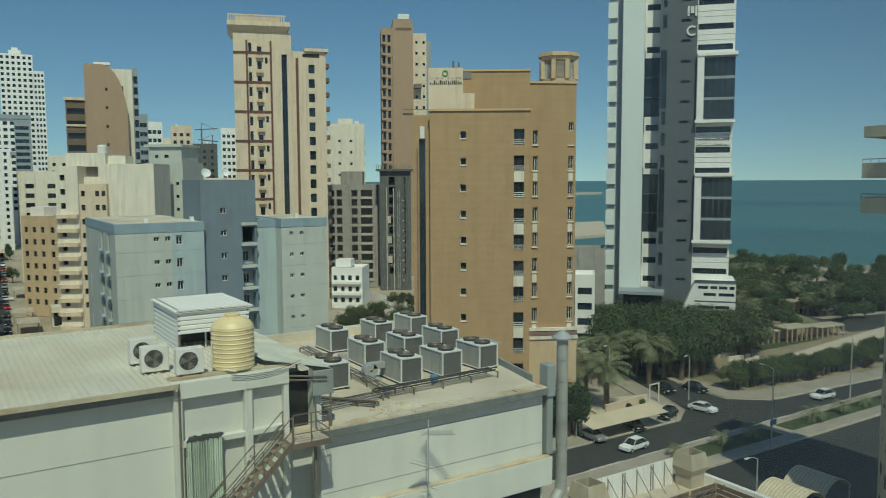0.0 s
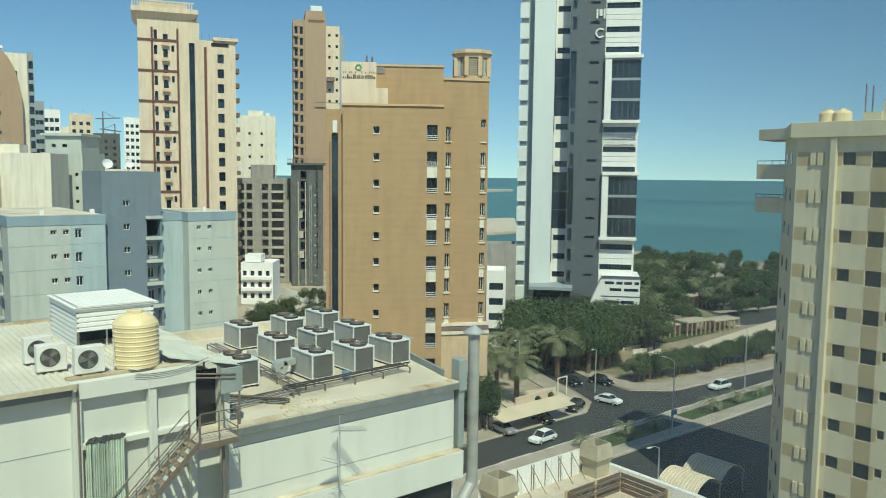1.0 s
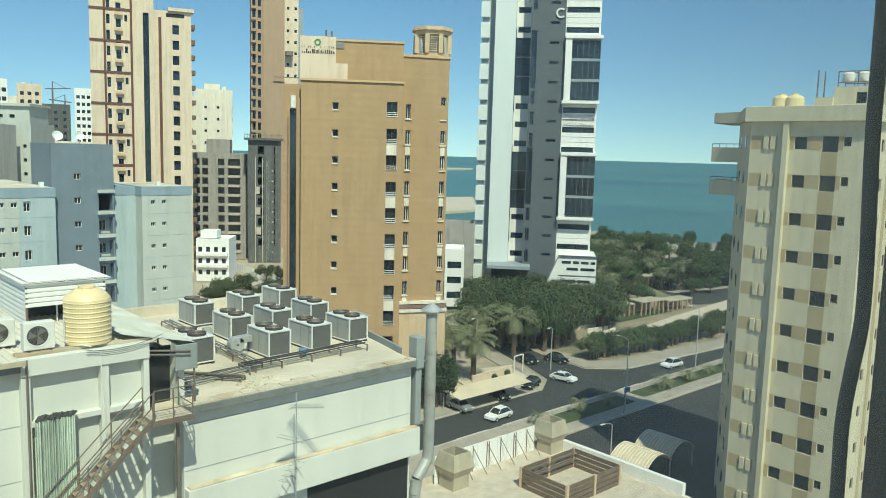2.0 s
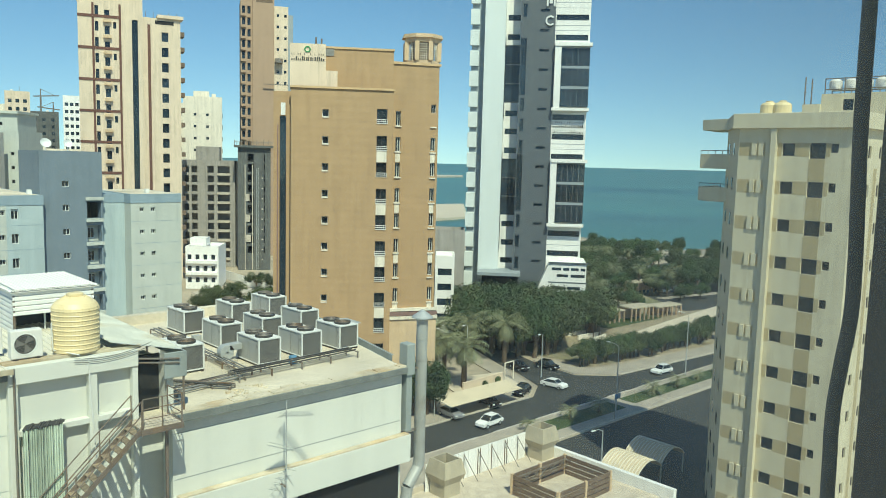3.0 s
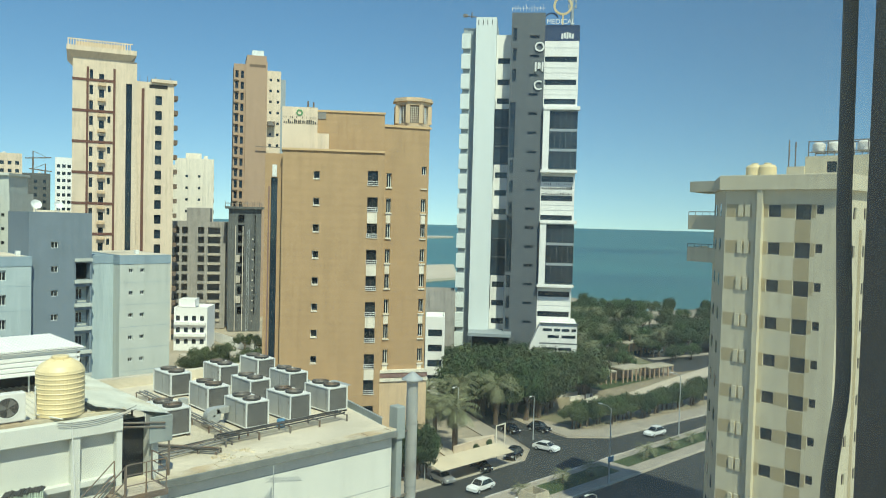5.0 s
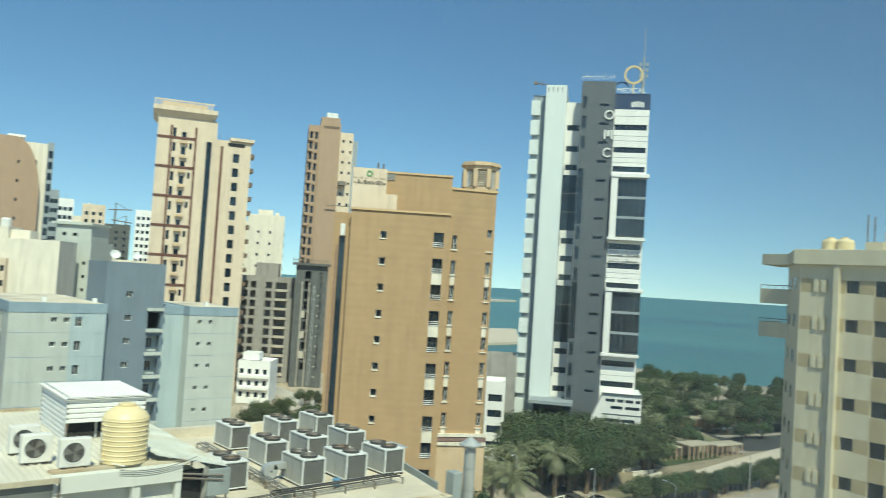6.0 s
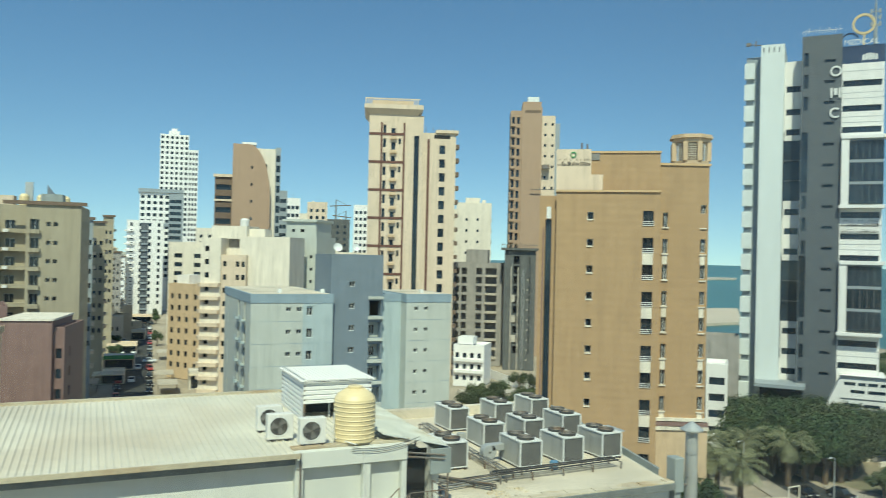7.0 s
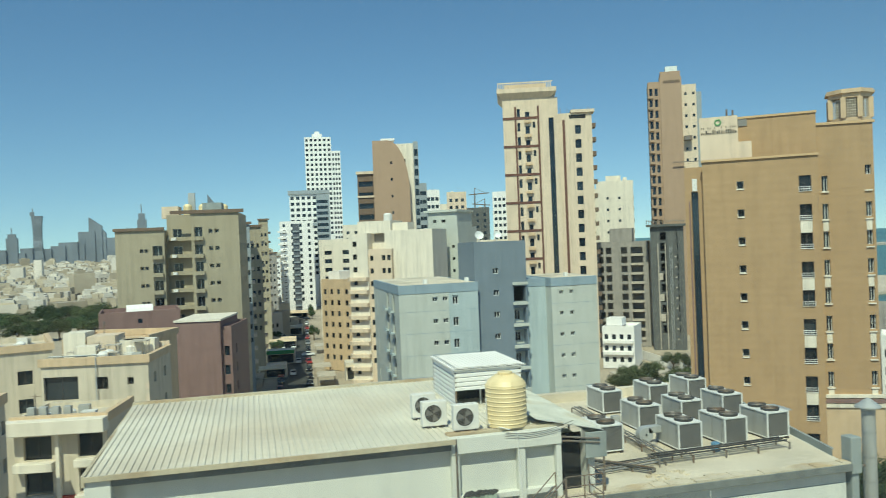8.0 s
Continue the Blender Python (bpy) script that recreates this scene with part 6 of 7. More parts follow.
b, w = low_house("beige_apartment_house", "beige apartment house with a cluttered roof", -46.45, 98, -39.97, 94, 9, 26.4, "house_beige", [(.02, .34, 4.4, 2.6), (.50, .62, 3.4, 1.4), (.80, .86, 3.0, .8), (.80, .86, 6.3, .8)], 24, 3)
slab(b, "roof_room", "cream_pale", .5, 3, 5, 8, 25.5, 28.9), slab(b, "roof_room", "cream", 3.2, 6.4, 5, 8.5, 25.5, 28.4)
for x, y, z, sx, sy in ((4.2, 1.2, 27.2, 2.0, 1.4), (6.0, 2.6, 27.5, 1.6, 1.2), (2.2, 1.6, 27.0, 1.5, 1.8), (6.9, .8, 26.9, 1.2, 1.0), (8.3, 4.6, 27.6, 1.8, 1.3)):
    g = Geo()
    g.box(x, x + sx, y, y + sy, z, z + .1)
    for px in (x + .08, x + sx - .08):
        for py in (y + .08, y + sy - .08):
            g.tube((px, py, 25.6), (px, py, z), .05, 4)
    part("roof_canopy", g, M["concrete_pale"], b, "pale sheet canopy on posts")
g = Geo()
g.tube((.5, .9, 26.75), (w * .5, .9, 26.75), .09, 6), g.tube((w * .52, -.32, 22), (w * .52, -.32, 26.6), .07, 6), g.tube((w * .52, -.32, 26.6), (w * .52, .9, 26.75), .07, 6)
part("pipe", g, M["steel_pale"], b)
for k in range(9):
    slab(b, "parapet_pier", "cream_pale", w * .45 + k * w * .06, w * .45 + k * w * .06 + .18, 8.6, 8.9, 25.7, 27.0 + .15 * (k % 2))
slab(b, "rear_parapet", "cream", w * .42, w, 8.7, 9, 25.7, 27.1)
for k in range(7):
    slab(b, "quoin", "cream", w - .3, w + .06, -.06, .2, 15 + k * 1.3, 15.7 + k * 1.3)
b, w = low_house("beige_apartment_house", "taller beige house with paired windows beside the cluttered roof", -51.11, 108, -45.74, 108, 14, 27.2, "house_beige", [(.62, .78, 4.6, 1.7), (.62, .78, 8.0, 1.7), (.2, .35, 4.6, 1.7)], 9, 4)
b, w = low_house("beige_apartment_house", "sandy beige stair wing beside the plum block", -39.87, 112, -38.05, 120, 12, 26.8, "beige", [(.3, .6, 5, 1.2), (.3, .6, 8.4, 1.2)], 3, 6)
b, w = low_house("cream_balcony_house", "cream house with deep balconies and dark tinted windows", -48.17, 84, -42.71, 81, 8, 22.9, "house_beige", [(.10, .40, 3.9, 2.2), (.10, .40, 7.2, 2.2), (.68, .95, 3.8, 2.2), (.68, .95, 7.1, 2.2)], 10, 7)
for k in range(4):
    slab(b, "balcony", "cream_pale", .2, w * .44, -1.1, -.01, 18.1 - k * 3.3, 18.9 - k * 3.3, bevel=.04)
    slab(b, "balcony", "cream_pale", w * .66, w - .1, -.9, -.01, 18.3 - k * 3.3, 19.0 - k * 3.3, bevel=.04)
slab(b, "eave", "cream_pale", -.4, w + .2, -1.6, .0, 21.6, 22.9, "deep cream canopy edge", bevel=.06)
slab(b, "pilaster", "cream_pale", w * .46, w * .50, -.6, -.01, 6, 21.6)
slab(b, "red_panel", "red_sign", w * .50, w * .64, -.25, -.01, 14.2, 15.6)
for k in range(4):
    g = Geo()
    g.box(1.0 + k * 1.1, 1.7 + k * 1.1, .6, 1.2, 22.9, 23.8)
    part("air_conditioner", g, M["unit_panel"], b, bevel=.03)
b, w = low_house("cream_balcony_house", "cream corner house with a plain parapet", -54.3, 72, -50.4, 70, 7, 26.4, "house_beige", [(.1, .2, 6, 1.5)], 3, 9)

# cream blocks beside the long street
b, w = house("cream_street_block", "cream block with rounded corner balconies and small windows", "building", bear(-26.01, 203), bear(-20.14, 196))
st = 3.25
fr = [(u, u + 1.1, 37.2 - k * st, 38.5 - k * st) for k in range(11) for u in (1.0,)] + [(u, u + .9, 33.5 - k * st, 34.8 - k * st) for k in range(9) for u in (5.4, 8.6, 10.0)]
block(b, M["cream_pale"], 0, 5, 0, 16, 0, 40.5, front=[h for h in fr if h[1] < 5], depth=.35, kind="dark", left=[(u, u + 1.4, 36.5 - k * st, 38.2 - k * st) for k in range(10) for u in (3, 8, 13)])
block(b, M["cream"], 5, 11.2, .5, 16, 0, 36.4, front=[(h[0] - 5, h[1] - 5, *h[2:]) for h in fr if h[0] > 5], depth=.35, kind="dark")
block(b, M["cream_pale"], 9.0, w, 2, 16, 0, 41.0)
block(b, M["cream_pale"], 1.0, 10, 4, 14, 36, 43.6, front=[(1, 7.4, 38.0, 40.4)], depth=1.5, panes=False)
slab(b, "loggia", "grey", 2, 9.4, 5.6, 5.8, 37.5, 41)
block(b, M["cream_pale"], 9, 14, 6, 12, 41, 43)
g = Geo()
g.lathe([(0, 0), (1.1, 0), (1.1, 1.8), (.7, 2.2), (0, 2.2)], 16, c=(8.4, 7, 43.4))
part("water_tank", g, M["casing"], b)
for k in range(9):
    z = 28.5 - k * st
    g = Geo()
    g.prism([(-.9, .3), (.2, -1.1), (4.8, -1.1), (5, 0), (-.9, 4)], z, z + .9)
    part("balcony", g, M["cream"], b, "rounded cream balcony")
b, w = plain_block("sandy_street_block", "sandy street block with white roof sheds", -28.08, 245, -25.91, 236, 14, 27.5, "beige", (.12, .34, .56, .82), 3.3, 23, 7, (1.2, 1.5), kind="dark")
roof_clutter(b, w, 12, 26.8, 8, 12)
slab(b, "roof_room", "white", .3, 5, 3, 10, 27, 29.8)
b, w = plain_block("cream_block", "cream block with green shaded windows", -28.13, 320, -24.90, 310, 14, 40, "cream_pale", (.2, .6), 3.4, 34, 8, (3.4, 1.6))
b, w = plain_block("grey_green_block", "pale grey-green block with small dark windows", -20.54, 218, -18.11, 214, 14, 41.5, "blue_pale", (.3, .62, .85), 3.3, 35.8, 8, (.8, .8), kind="dark")
block(b, M["blue_pale"], .8, w - .6, 1, 12, 41, 45.6, front=[(1.5, 2.5, 42.8, 43.6), (4, 5.2, 42.8, 43.6)], depth=.3, kind="dark")
slab(b, "roof_slab", "blue_pale", -.1, w - .2, .3, 12.6, 45.6, 46.2)
b, w = plain_block("narrow_block", "narrow brown infill between the cream blocks", -21.00, 216, -20.54, 216, 12, 40, "brown_dark", (.5,), 3.3, 35, 8, (.8, 1.6))
for az0, az1, d, z, mat in ((-21.15, -20.24, 330, 62, "mid_grey"), (-20.34, -19.33, 360, 61, "white"), (-19.53, -18.62, 420, 57, "cream_pale"), (-18.82, -17.41, 400, 62, "cream"), (-17.51, -15.79, 460, 56, "concrete"), (-15.53, -14.5, 430, 63, "white"), (-26.41, -24.49, 420, 48, "cream_pale"), (-24.69, -22.77, 380, 38, "cream"), (-18.22, -14.0, 260, 37.5, "cream_pale"), (-11.5, -8.4, 330, 36, "cream")):
    b, w = plain_block("far_block", "distant pale apartment block with rows of small windows", az0, d, az1, d, 14, z, mat, (.2, .5, .8), 3.5, z - 5, 9, (1.5, 1.6))
    roof_clutter(b, w, 12, z - .7, 3, int(d))
for az, d, z, l in ((-16.80, 470, 64, 9), (-16.09, 480, 58, -8)):
    c = thing("tower_crane", "thin dark construction crane on a far site", "crane", bear(az, d))
    g = Geo()
    g.tube((0, 0, 0), (0, 0, z), .5, 4)
    part("mast", g, M["steel"], c)
    g = Geo()
    g.tube((-l * .4, 0, z), (l, 0, z + 1), .4, 4), g.tube((0, 0, z), (0, 0, z + 4), .3, 4), g.tube((0, 0, z + 4), (l * .8, 0, z + .8), .15, 4)
    part("jib", g, M["steel"], c)

# ---- low city to the west, one sheet of houses ----
rnd = random.Random(77)
for mat, n, nm in (("city", 1500, "sandy"), ("city_white", 1300, "white")):
    g = Geo()
    for k in range(n):
        az = rnd.uniform(-56, -13)
        d = 330 * (12.0 ** rnd.random())
        if -31.5 < az < -27 and d < 640 or (az < -38 and d < 520):
            continue
        p = bear(az, d)
        s = rnd.uniform(7, 17) * (1 + d / 3500)
        h = rnd.choice((6, 7, 9, 10, 12, 13)) * (1 + (rnd.random() < .04) * 1.5)
        if d < 700:
            h = min(h, 11)
        r = Matrix.Translation(p) @ Matrix.Rotation(radians(rnd.choice((0, 4, 28)) + 90 * (k % 2)), 4, "Z")
        i = len(g.v)
        g.box(-s / 2, s / 2, -s * .4, s * .4, -.2, h)
        if rnd.random() < .7:
            g.box(-s * .3, s * .1, -s * .2, s * .2, h, h + 2.6)
        if rnd.random() < .8:
            for q in range(2):
                for j in range(3):
                    g.box(-s * .35 + j * s * .25, -s * .25 + j * s * .25, -s * .41, -s * .4, 2 + q * 3.2, 3.6 + q * 3.2, 1)
        g.v[i:] = [tuple(r @ Vector(v)) for v in g.v[i:]]
    tagged(part("city_houses", g, [M[mat], M["glass"]]), "dense low %s houses stretching to the horizon" % nm, "houses", kind="stuff")
# far skyline, with the haze put into the towers' colour
random.seed(31)
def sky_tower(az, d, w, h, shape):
    t = thing("skyline_tower", "distant glass skyscraper on the skyline, coloured blue-grey for haze", "skyscraper", bear(az, d), group="far skyline")
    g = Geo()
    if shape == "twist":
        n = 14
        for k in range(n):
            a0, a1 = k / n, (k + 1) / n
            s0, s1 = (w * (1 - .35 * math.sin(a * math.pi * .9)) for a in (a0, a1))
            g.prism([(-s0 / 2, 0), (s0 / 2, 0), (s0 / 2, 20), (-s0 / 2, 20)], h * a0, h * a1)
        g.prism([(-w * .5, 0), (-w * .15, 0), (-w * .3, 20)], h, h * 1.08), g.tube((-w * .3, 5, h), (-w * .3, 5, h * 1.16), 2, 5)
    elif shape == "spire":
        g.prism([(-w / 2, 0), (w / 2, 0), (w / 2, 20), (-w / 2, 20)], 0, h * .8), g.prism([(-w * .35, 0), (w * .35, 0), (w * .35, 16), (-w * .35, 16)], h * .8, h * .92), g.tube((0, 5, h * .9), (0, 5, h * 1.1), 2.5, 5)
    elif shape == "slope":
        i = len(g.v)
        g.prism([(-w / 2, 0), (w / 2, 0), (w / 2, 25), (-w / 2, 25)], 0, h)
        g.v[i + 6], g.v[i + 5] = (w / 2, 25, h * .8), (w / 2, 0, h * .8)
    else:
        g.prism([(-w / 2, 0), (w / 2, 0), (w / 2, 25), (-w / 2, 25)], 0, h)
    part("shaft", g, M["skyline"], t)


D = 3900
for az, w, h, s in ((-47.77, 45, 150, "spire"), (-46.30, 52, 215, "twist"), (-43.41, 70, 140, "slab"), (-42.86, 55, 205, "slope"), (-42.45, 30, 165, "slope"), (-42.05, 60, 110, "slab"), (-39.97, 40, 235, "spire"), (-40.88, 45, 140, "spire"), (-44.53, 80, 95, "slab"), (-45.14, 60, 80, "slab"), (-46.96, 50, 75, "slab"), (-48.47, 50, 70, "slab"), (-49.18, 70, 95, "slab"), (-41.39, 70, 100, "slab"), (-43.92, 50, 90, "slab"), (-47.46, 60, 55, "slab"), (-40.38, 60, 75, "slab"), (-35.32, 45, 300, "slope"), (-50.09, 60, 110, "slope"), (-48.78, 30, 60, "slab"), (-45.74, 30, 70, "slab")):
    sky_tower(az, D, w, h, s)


# ---- plants ----
def crown_mesh(name, n, leaf, mat, seed, flat=0.75):
    """Many small leaf blades in uneven clumps round a centre; about 1 in radius."""
    rnd = random.Random(seed)
    g = Geo()
    clumps = []
    for k in range(16):
        a, e = rnd.uniform(0, 2 * math.pi), rnd.uniform(-.35, 1.0)
        r = rnd.uniform(.35, .78)
        clumps.append((Vector((r * math.cos(a) * math.cos(e), r * math.sin(a) * math.cos(e), r * math.sin(e) * flat)), rnd.uniform(.22, .42)))
    for k in range(n):
        c, s = rnd.choice(clumps)
        d = Vector((rnd.gauss(0, 1), rnd.gauss(0, 1), rnd.gauss(0, 1))).normalized()
        p = c + d * s * rnd.uniform(.6, 1.05)
        nrm = (d + Vector((rnd.uniform(-.6, .6), rnd.uniform(-.6, .6), rnd.uniform(-.2, .8)))).normalized()
        u = nrm.orthogonal().normalized()
        u.rotate(Matrix.Rotation(rnd.uniform(0, 6.28), 3, nrm))
        v = nrm.cross(u)
        l = leaf * rnd.uniform(.6, 1.3)
        g.quad(p - u * l, p - v * l * .45 + nrm * l * .12, p + u * l, p + v * l * .45 + nrm * l * .12)
    return g.mesh(name, M[mat])


CROWNS = [crown_mesh("crown", 3000, .062, m, s) for m, s in (("leaf", 1), ("leaf", 2), ("leaf", 3), ("leaf_dry", 4), ("leaf_dry", 5))]


def trunk_mesh():
    g = Geo()
    g.tube((0, 0, -.05), (.03, .02, .45), .07, 8, .05)
    for k in range(5):
        a = k * 1.257
        g.tube((.03, .02, .42), (.32 * math.cos(a), .32 * math.sin(a), .85), .035, 6, .012)
    return g.mesh("trunk", M["bark"])


TRUNK = trunk_mesh()


def tree(x, y, r, h, k, label="dense dark green tree standing in the park", group="park trees", name="tree"):
    t = thing(name, label, "tree", (x, y, 0), random.uniform(0, 360), group)
    o = new("trunk", TRUNK)
    o.parent, o.scale = t, (h * .62, h * .62, h * .62)
    c = new("crown", CROWNS[k])
    c.parent, c.location, c.scale = t, (0, 0, h * .54), (r, r, h * .56)
    return t


def palm_meshes(seed, fronds=30, dead=8):
    rnd = random.Random(seed)
    g = Geo()
    for k in range(fronds + dead):
        a = k * 2.399 + rnd.uniform(-.2, .2)
        e0 = rnd.uniform(.15, 1.25) if k < fronds else rnd.uniform(-.5, -.1)
        L = rnd.uniform(2.4, 3.1) if k < fronds else 2.0
        pts, p, e = [], Vector((0, 0, 0)), e0
        for j in range(9):
            pts.append(p.copy())
            p = p + Vector((math.cos(a) * math.cos(e), math.sin(a) * math.cos(e), math.sin(e))) * (L / 8)
            e -= rnd.uniform(.16, .24)
        side = Vector((-math.sin(a), math.cos(a), 0))
        for j in range(1, 8):
            d = (pts[j + 1] - pts[j]).normalized()
            for h in (0, .5):
                q = pts[j].lerp(pts[j + 1], h)
                wl = .62 * math.sin(math.pi * (j + h + .6) / 9.6) + .12
                for s in (-1, 1):
                    tip = q + side * s * wl * .8 + d * wl * .55 - Vector((0, 0, wl * .35))
                    g.quad(q, q + d * .09, tip + d * .02, tip)
            g.quad(pts[j] - side * .025, pts[j] + side * .025, pts[j + 1] + side * .02, pts[j + 1] - side * .02)
    crown = g.mesh("crown", M["palm_leaf"])
    g = Geo()
    for k in range(14):
        z0, z1 = k / 14, (k + 1) / 14
        g.tube((0, 0, z0), (0, 0, z1), .24 - .03 * z0, 9, .27 - .03 * z0, caps=False)
    trunk = g.mesh("trunk", M["bark"])
    return trunk, crown


PALMS = [palm_meshes(1), palm_meshes(2), palm_meshes(3, 22, 3)]


def palm(x, y, h, s, k, label="date palm with drooping grey-green fronds", group="date palms"):
    t = thing("palm_tree", label, "palm", (x, y, 0), random.uniform(0, 360), group)
    tr = new("trunk", PALMS[k][0])
    tr.parent, tr.scale = t, (1.1 * s, 1.1 * s, h)
    c = new("crown", PALMS[k][1])
    c.parent, c.location, c.scale = t, (0, 0, h), (s, s, s)
    return t


random.seed(41)
for x, y, h, s, k in ((90.5, 91.0, 6.4, 1.12, 0), (108.5, 98.5, 6.6, 1.12, 1), (96.5, 104.5, 6.2, 1.1, 0), (104, 103.5, 6.8, 1.1, 1), (93, 98.5, 5.4, 1.0, 1), (86.5, 95.5, 5.6, 1.0, 0), (114, 112, 6.5, 1.0, 0)):
    palm(x, y, h * 1.08, s * 1.5, k)
for x, y, s in ((83.1, 70.3, .62), (91.5, 69.6, .66), (97.6, 69.0, .8), (112.6, 68.9, .8), (119.9, 68.8, .7), (127, 69, .6), (134, 69, .6)):
    palm(x, y, 1.5 if s > .65 else 1.1, s, 2, "small young palm planted on the median strip", "median palms")
for k in range(22):
    p = bear(random.uniform(20, 30), random.uniform(190, 300))
    palm(p.x, p.y, random.uniform(5, 7), 1.0, k % 2, "palm standing among the trees by the shore", "shore palms")
# dense tree by the carport and the park wood
for x, y, r, h in ((74.2, 83.8, 3.0, 8.0), (76.6, 84.6, 3.1, 7.6), (79.4, 86.0, 2.9, 7.0), (76.0, 87.0, 3.2, 8.2), (80.5, 88.5, 3.2, 7.5), (83.5, 90.0, 2.4, 5.5), (77.8, 85.4, 2.6, 6.2)):
    tree(x, y, r, h, random.randrange(3), "dense dark green tree beside the carport", "carport trees")
for k in range(150):
    az = random.uniform(11.6, 21.5)
    d = random.uniform(151, 182)
    p = bear(az, d)
    if p.x < 103 + (p.y - 90) * .2 or (az > 19.0 and d < 172):
        continue
    h = random.uniform(8.5, 11.5) * (1.0 if d > 165 else 1.1)
    tree(p.x, p.y, random.uniform(4.0, 5.8), h, random.randrange(5))
for k in range(34):
    tree(117.5 + k * 1.35 + random.uniform(-.4, .4), 87.5 - k * .07 + random.uniform(-.9, .9) - (1.6 if k > 6 else 0), random.uniform(2.1, 2.9), random.uniform(4.4, 6.0), random.randrange(5), "clipped green tree in the row along the park", "park hedge trees", "hedge_tree")
for k in range(60):
    p = bear(random.uniform(19.5, 30), random.uniform(168, 235))
    if 128 < p.x < 205 and p.y < 113 or p.y < 87:
        continue
    tree(p.x, p.y, random.uniform(2.2, 3.6), random.uniform(4.0, 6.0), random.randrange(5), "green tree scattered over the park", "park trees")
for k in range(90):
    p = bear(random.uniform(17, 30), random.uniform(235, 340))
    tree(p.x, p.y, random.uniform(3.5, 6), random.uniform(6, 10), random.randrange(5), "dark tree near the shore", "shore trees")
for k in range(26):
    p = bear(random.uniform(-8.0, -1.2), random.uniform(165, 225))
    tree(p.x, p.y, random.uniform(2, 3.6), random.uniform(4, 7), 3 + k % 2, "dusty olive tree in the side street", "side street trees")
for k in range(10):
    p = bear(random.uniform(9.8, 11.8), random.uniform(175, 260))
    tree(p.x, p.y, random.uniform(3, 4.5), random.uniform(7, 12), random.randrange(3), "dark tree behind the ochre tower", "rear trees")
for k in range(40):
    p = bear(random.uniform(-52, -39.5), random.uniform(390, 500))
    tree(p.x, p.y, random.uniform(6, 10), random.uniform(8, 12), random.randrange(5), "dark green tree in the western tree belt", "western trees")
for k in range(14):
    p = bear(random.choice((-31.3, -28.75)) + random.uniform(-.15, .15), random.uniform(260, 600))
    tree(p.x, p.y, random.uniform(2, 3.2), random.uniform(4, 7), random.randrange(3), "street tree beside parked cars", "street trees")


# ---- cars ----
def car_template(mat, tall=0.0):
    c = thing("car", "x", "car")
    L, Wd = 4.5, 1.78
    lower = [(0.0, .35), (0.05, .75), (.35, .92), (1.25, 1.0), (3.6, 1.02), (4.35, .95), (4.5, .7), (4.45, .32)]
    g = Geo()
    n = len(lower)
    i = len(g.v)
    for y, s in ((-Wd / 2, 1), (Wd / 2, 1)):
        g.v += [(x - L / 2, y * (.94 if z < .5 or z > .95 else 1), z) for x, z in lower]
    for k in range(n):
        g.f.append((i + k, i + (k + 1) % n, i + n + (k + 1) % n, i + n + k)), g.m.append(0)
    g.f += [tuple(i + k for k in reversed(range(n))), tuple(i + n + k for k in range(n))]
    g.m += [0, 0]
    part("body", g, M[mat], c, bevel=.05)
    top = 1.45 + tall
    g = Geo()
    a, b_ = [(1.15, 1.0), (1.85, top), (3.2 + tall, top), (4.0 + tall * .8, 1.0)], .74
    i = len(g.v)
    for y in (-1, 1):
        g.v += [(x - L / 2, y * (Wd / 2 - .06 if z < 1.1 else b_ * Wd / 2), z) for x, z in a]
    for k in range(4):
        g.f.append((i + k, i + (k + 1) % 4, i + 4 + (k + 1) % 4, i + 4 + k)), g.m.append(0)
    g.f += [(i + 3, i + 2, i + 1, i), (i + 4, i + 5, i + 6, i + 7)]
    g.m += [0, 0]
    part("window", g, M["glass"], c, "dark glass cabin")
    g = Geo()
    g.box(1.8 - L / 2, 3.25 + tall - L / 2, -b_ * Wd / 2 - .01, b_ * Wd / 2 + .01, top - .02, top + .04)
    for x0, x1 in ((1.15, 1.85), (3.95 + tall * .8, 3.2 + tall)):
        for s in (-1, 1):
            g.tube((x0 - L / 2, s * (Wd / 2 - .07), 1.0), (x1 - L / 2, s * b_ * Wd / 2, top), .045, 5)
    part("roof", g, M[mat], c, bevel=.03)
    for x in (.85, 3.65):
        for s in (-1, 1):
            g = Geo()
            g.tube((x - L / 2, s * (Wd / 2 - .2), .32), (x - L / 2, s * (Wd / 2 + .01), .32), .32, 16)
            w = part("wheel", g, M["tyre"], c)
            g = Geo()
            g.tube((x - L / 2, s * (Wd / 2 + .011), .32), (x - L / 2, s * (Wd / 2 + .02), .32), .2, 12)
            part("rim", g, M["steel_pale"], w)
    for s in (-1, 1):
        g = Geo()
        g.box(.0 - L / 2, .12 - L / 2, s * .65 - .2, s * .65 + .2, .66, .8)
        part("headlight", g, M["frame"], c)
        g = Geo()
        g.box(4.4 - L / 2, 4.5 - L / 2, s * .68 - .18, s * .68 + .18, .72, .86)
        part("tail_light", g, M["red_sign"], c)
    return c


TEMPLATES = {}


def car(x, y, turn, mat="car_white", tall=0.0, label="", group="parked cars", z=-.05):
    key = (mat, tall)
    colour = {"car_white": "white", "car_dark": "black", "car_grey": "silver", "car_red": "red"}[mat]
    if key not in TEMPLATES:
        TEMPLATES[key] = o = car_template(mat, tall)
        o.matrix_world = pose(x, y, z, 0, 0, turn)
    else:
        o = copy_thing(TEMPLATES[key], pose(x, y, z, 0, 0, turn))
    return tagged(o, label or "%s %s standing on the asphalt street" % (colour, "estate car" if tall else "saloon car"), "car", group)


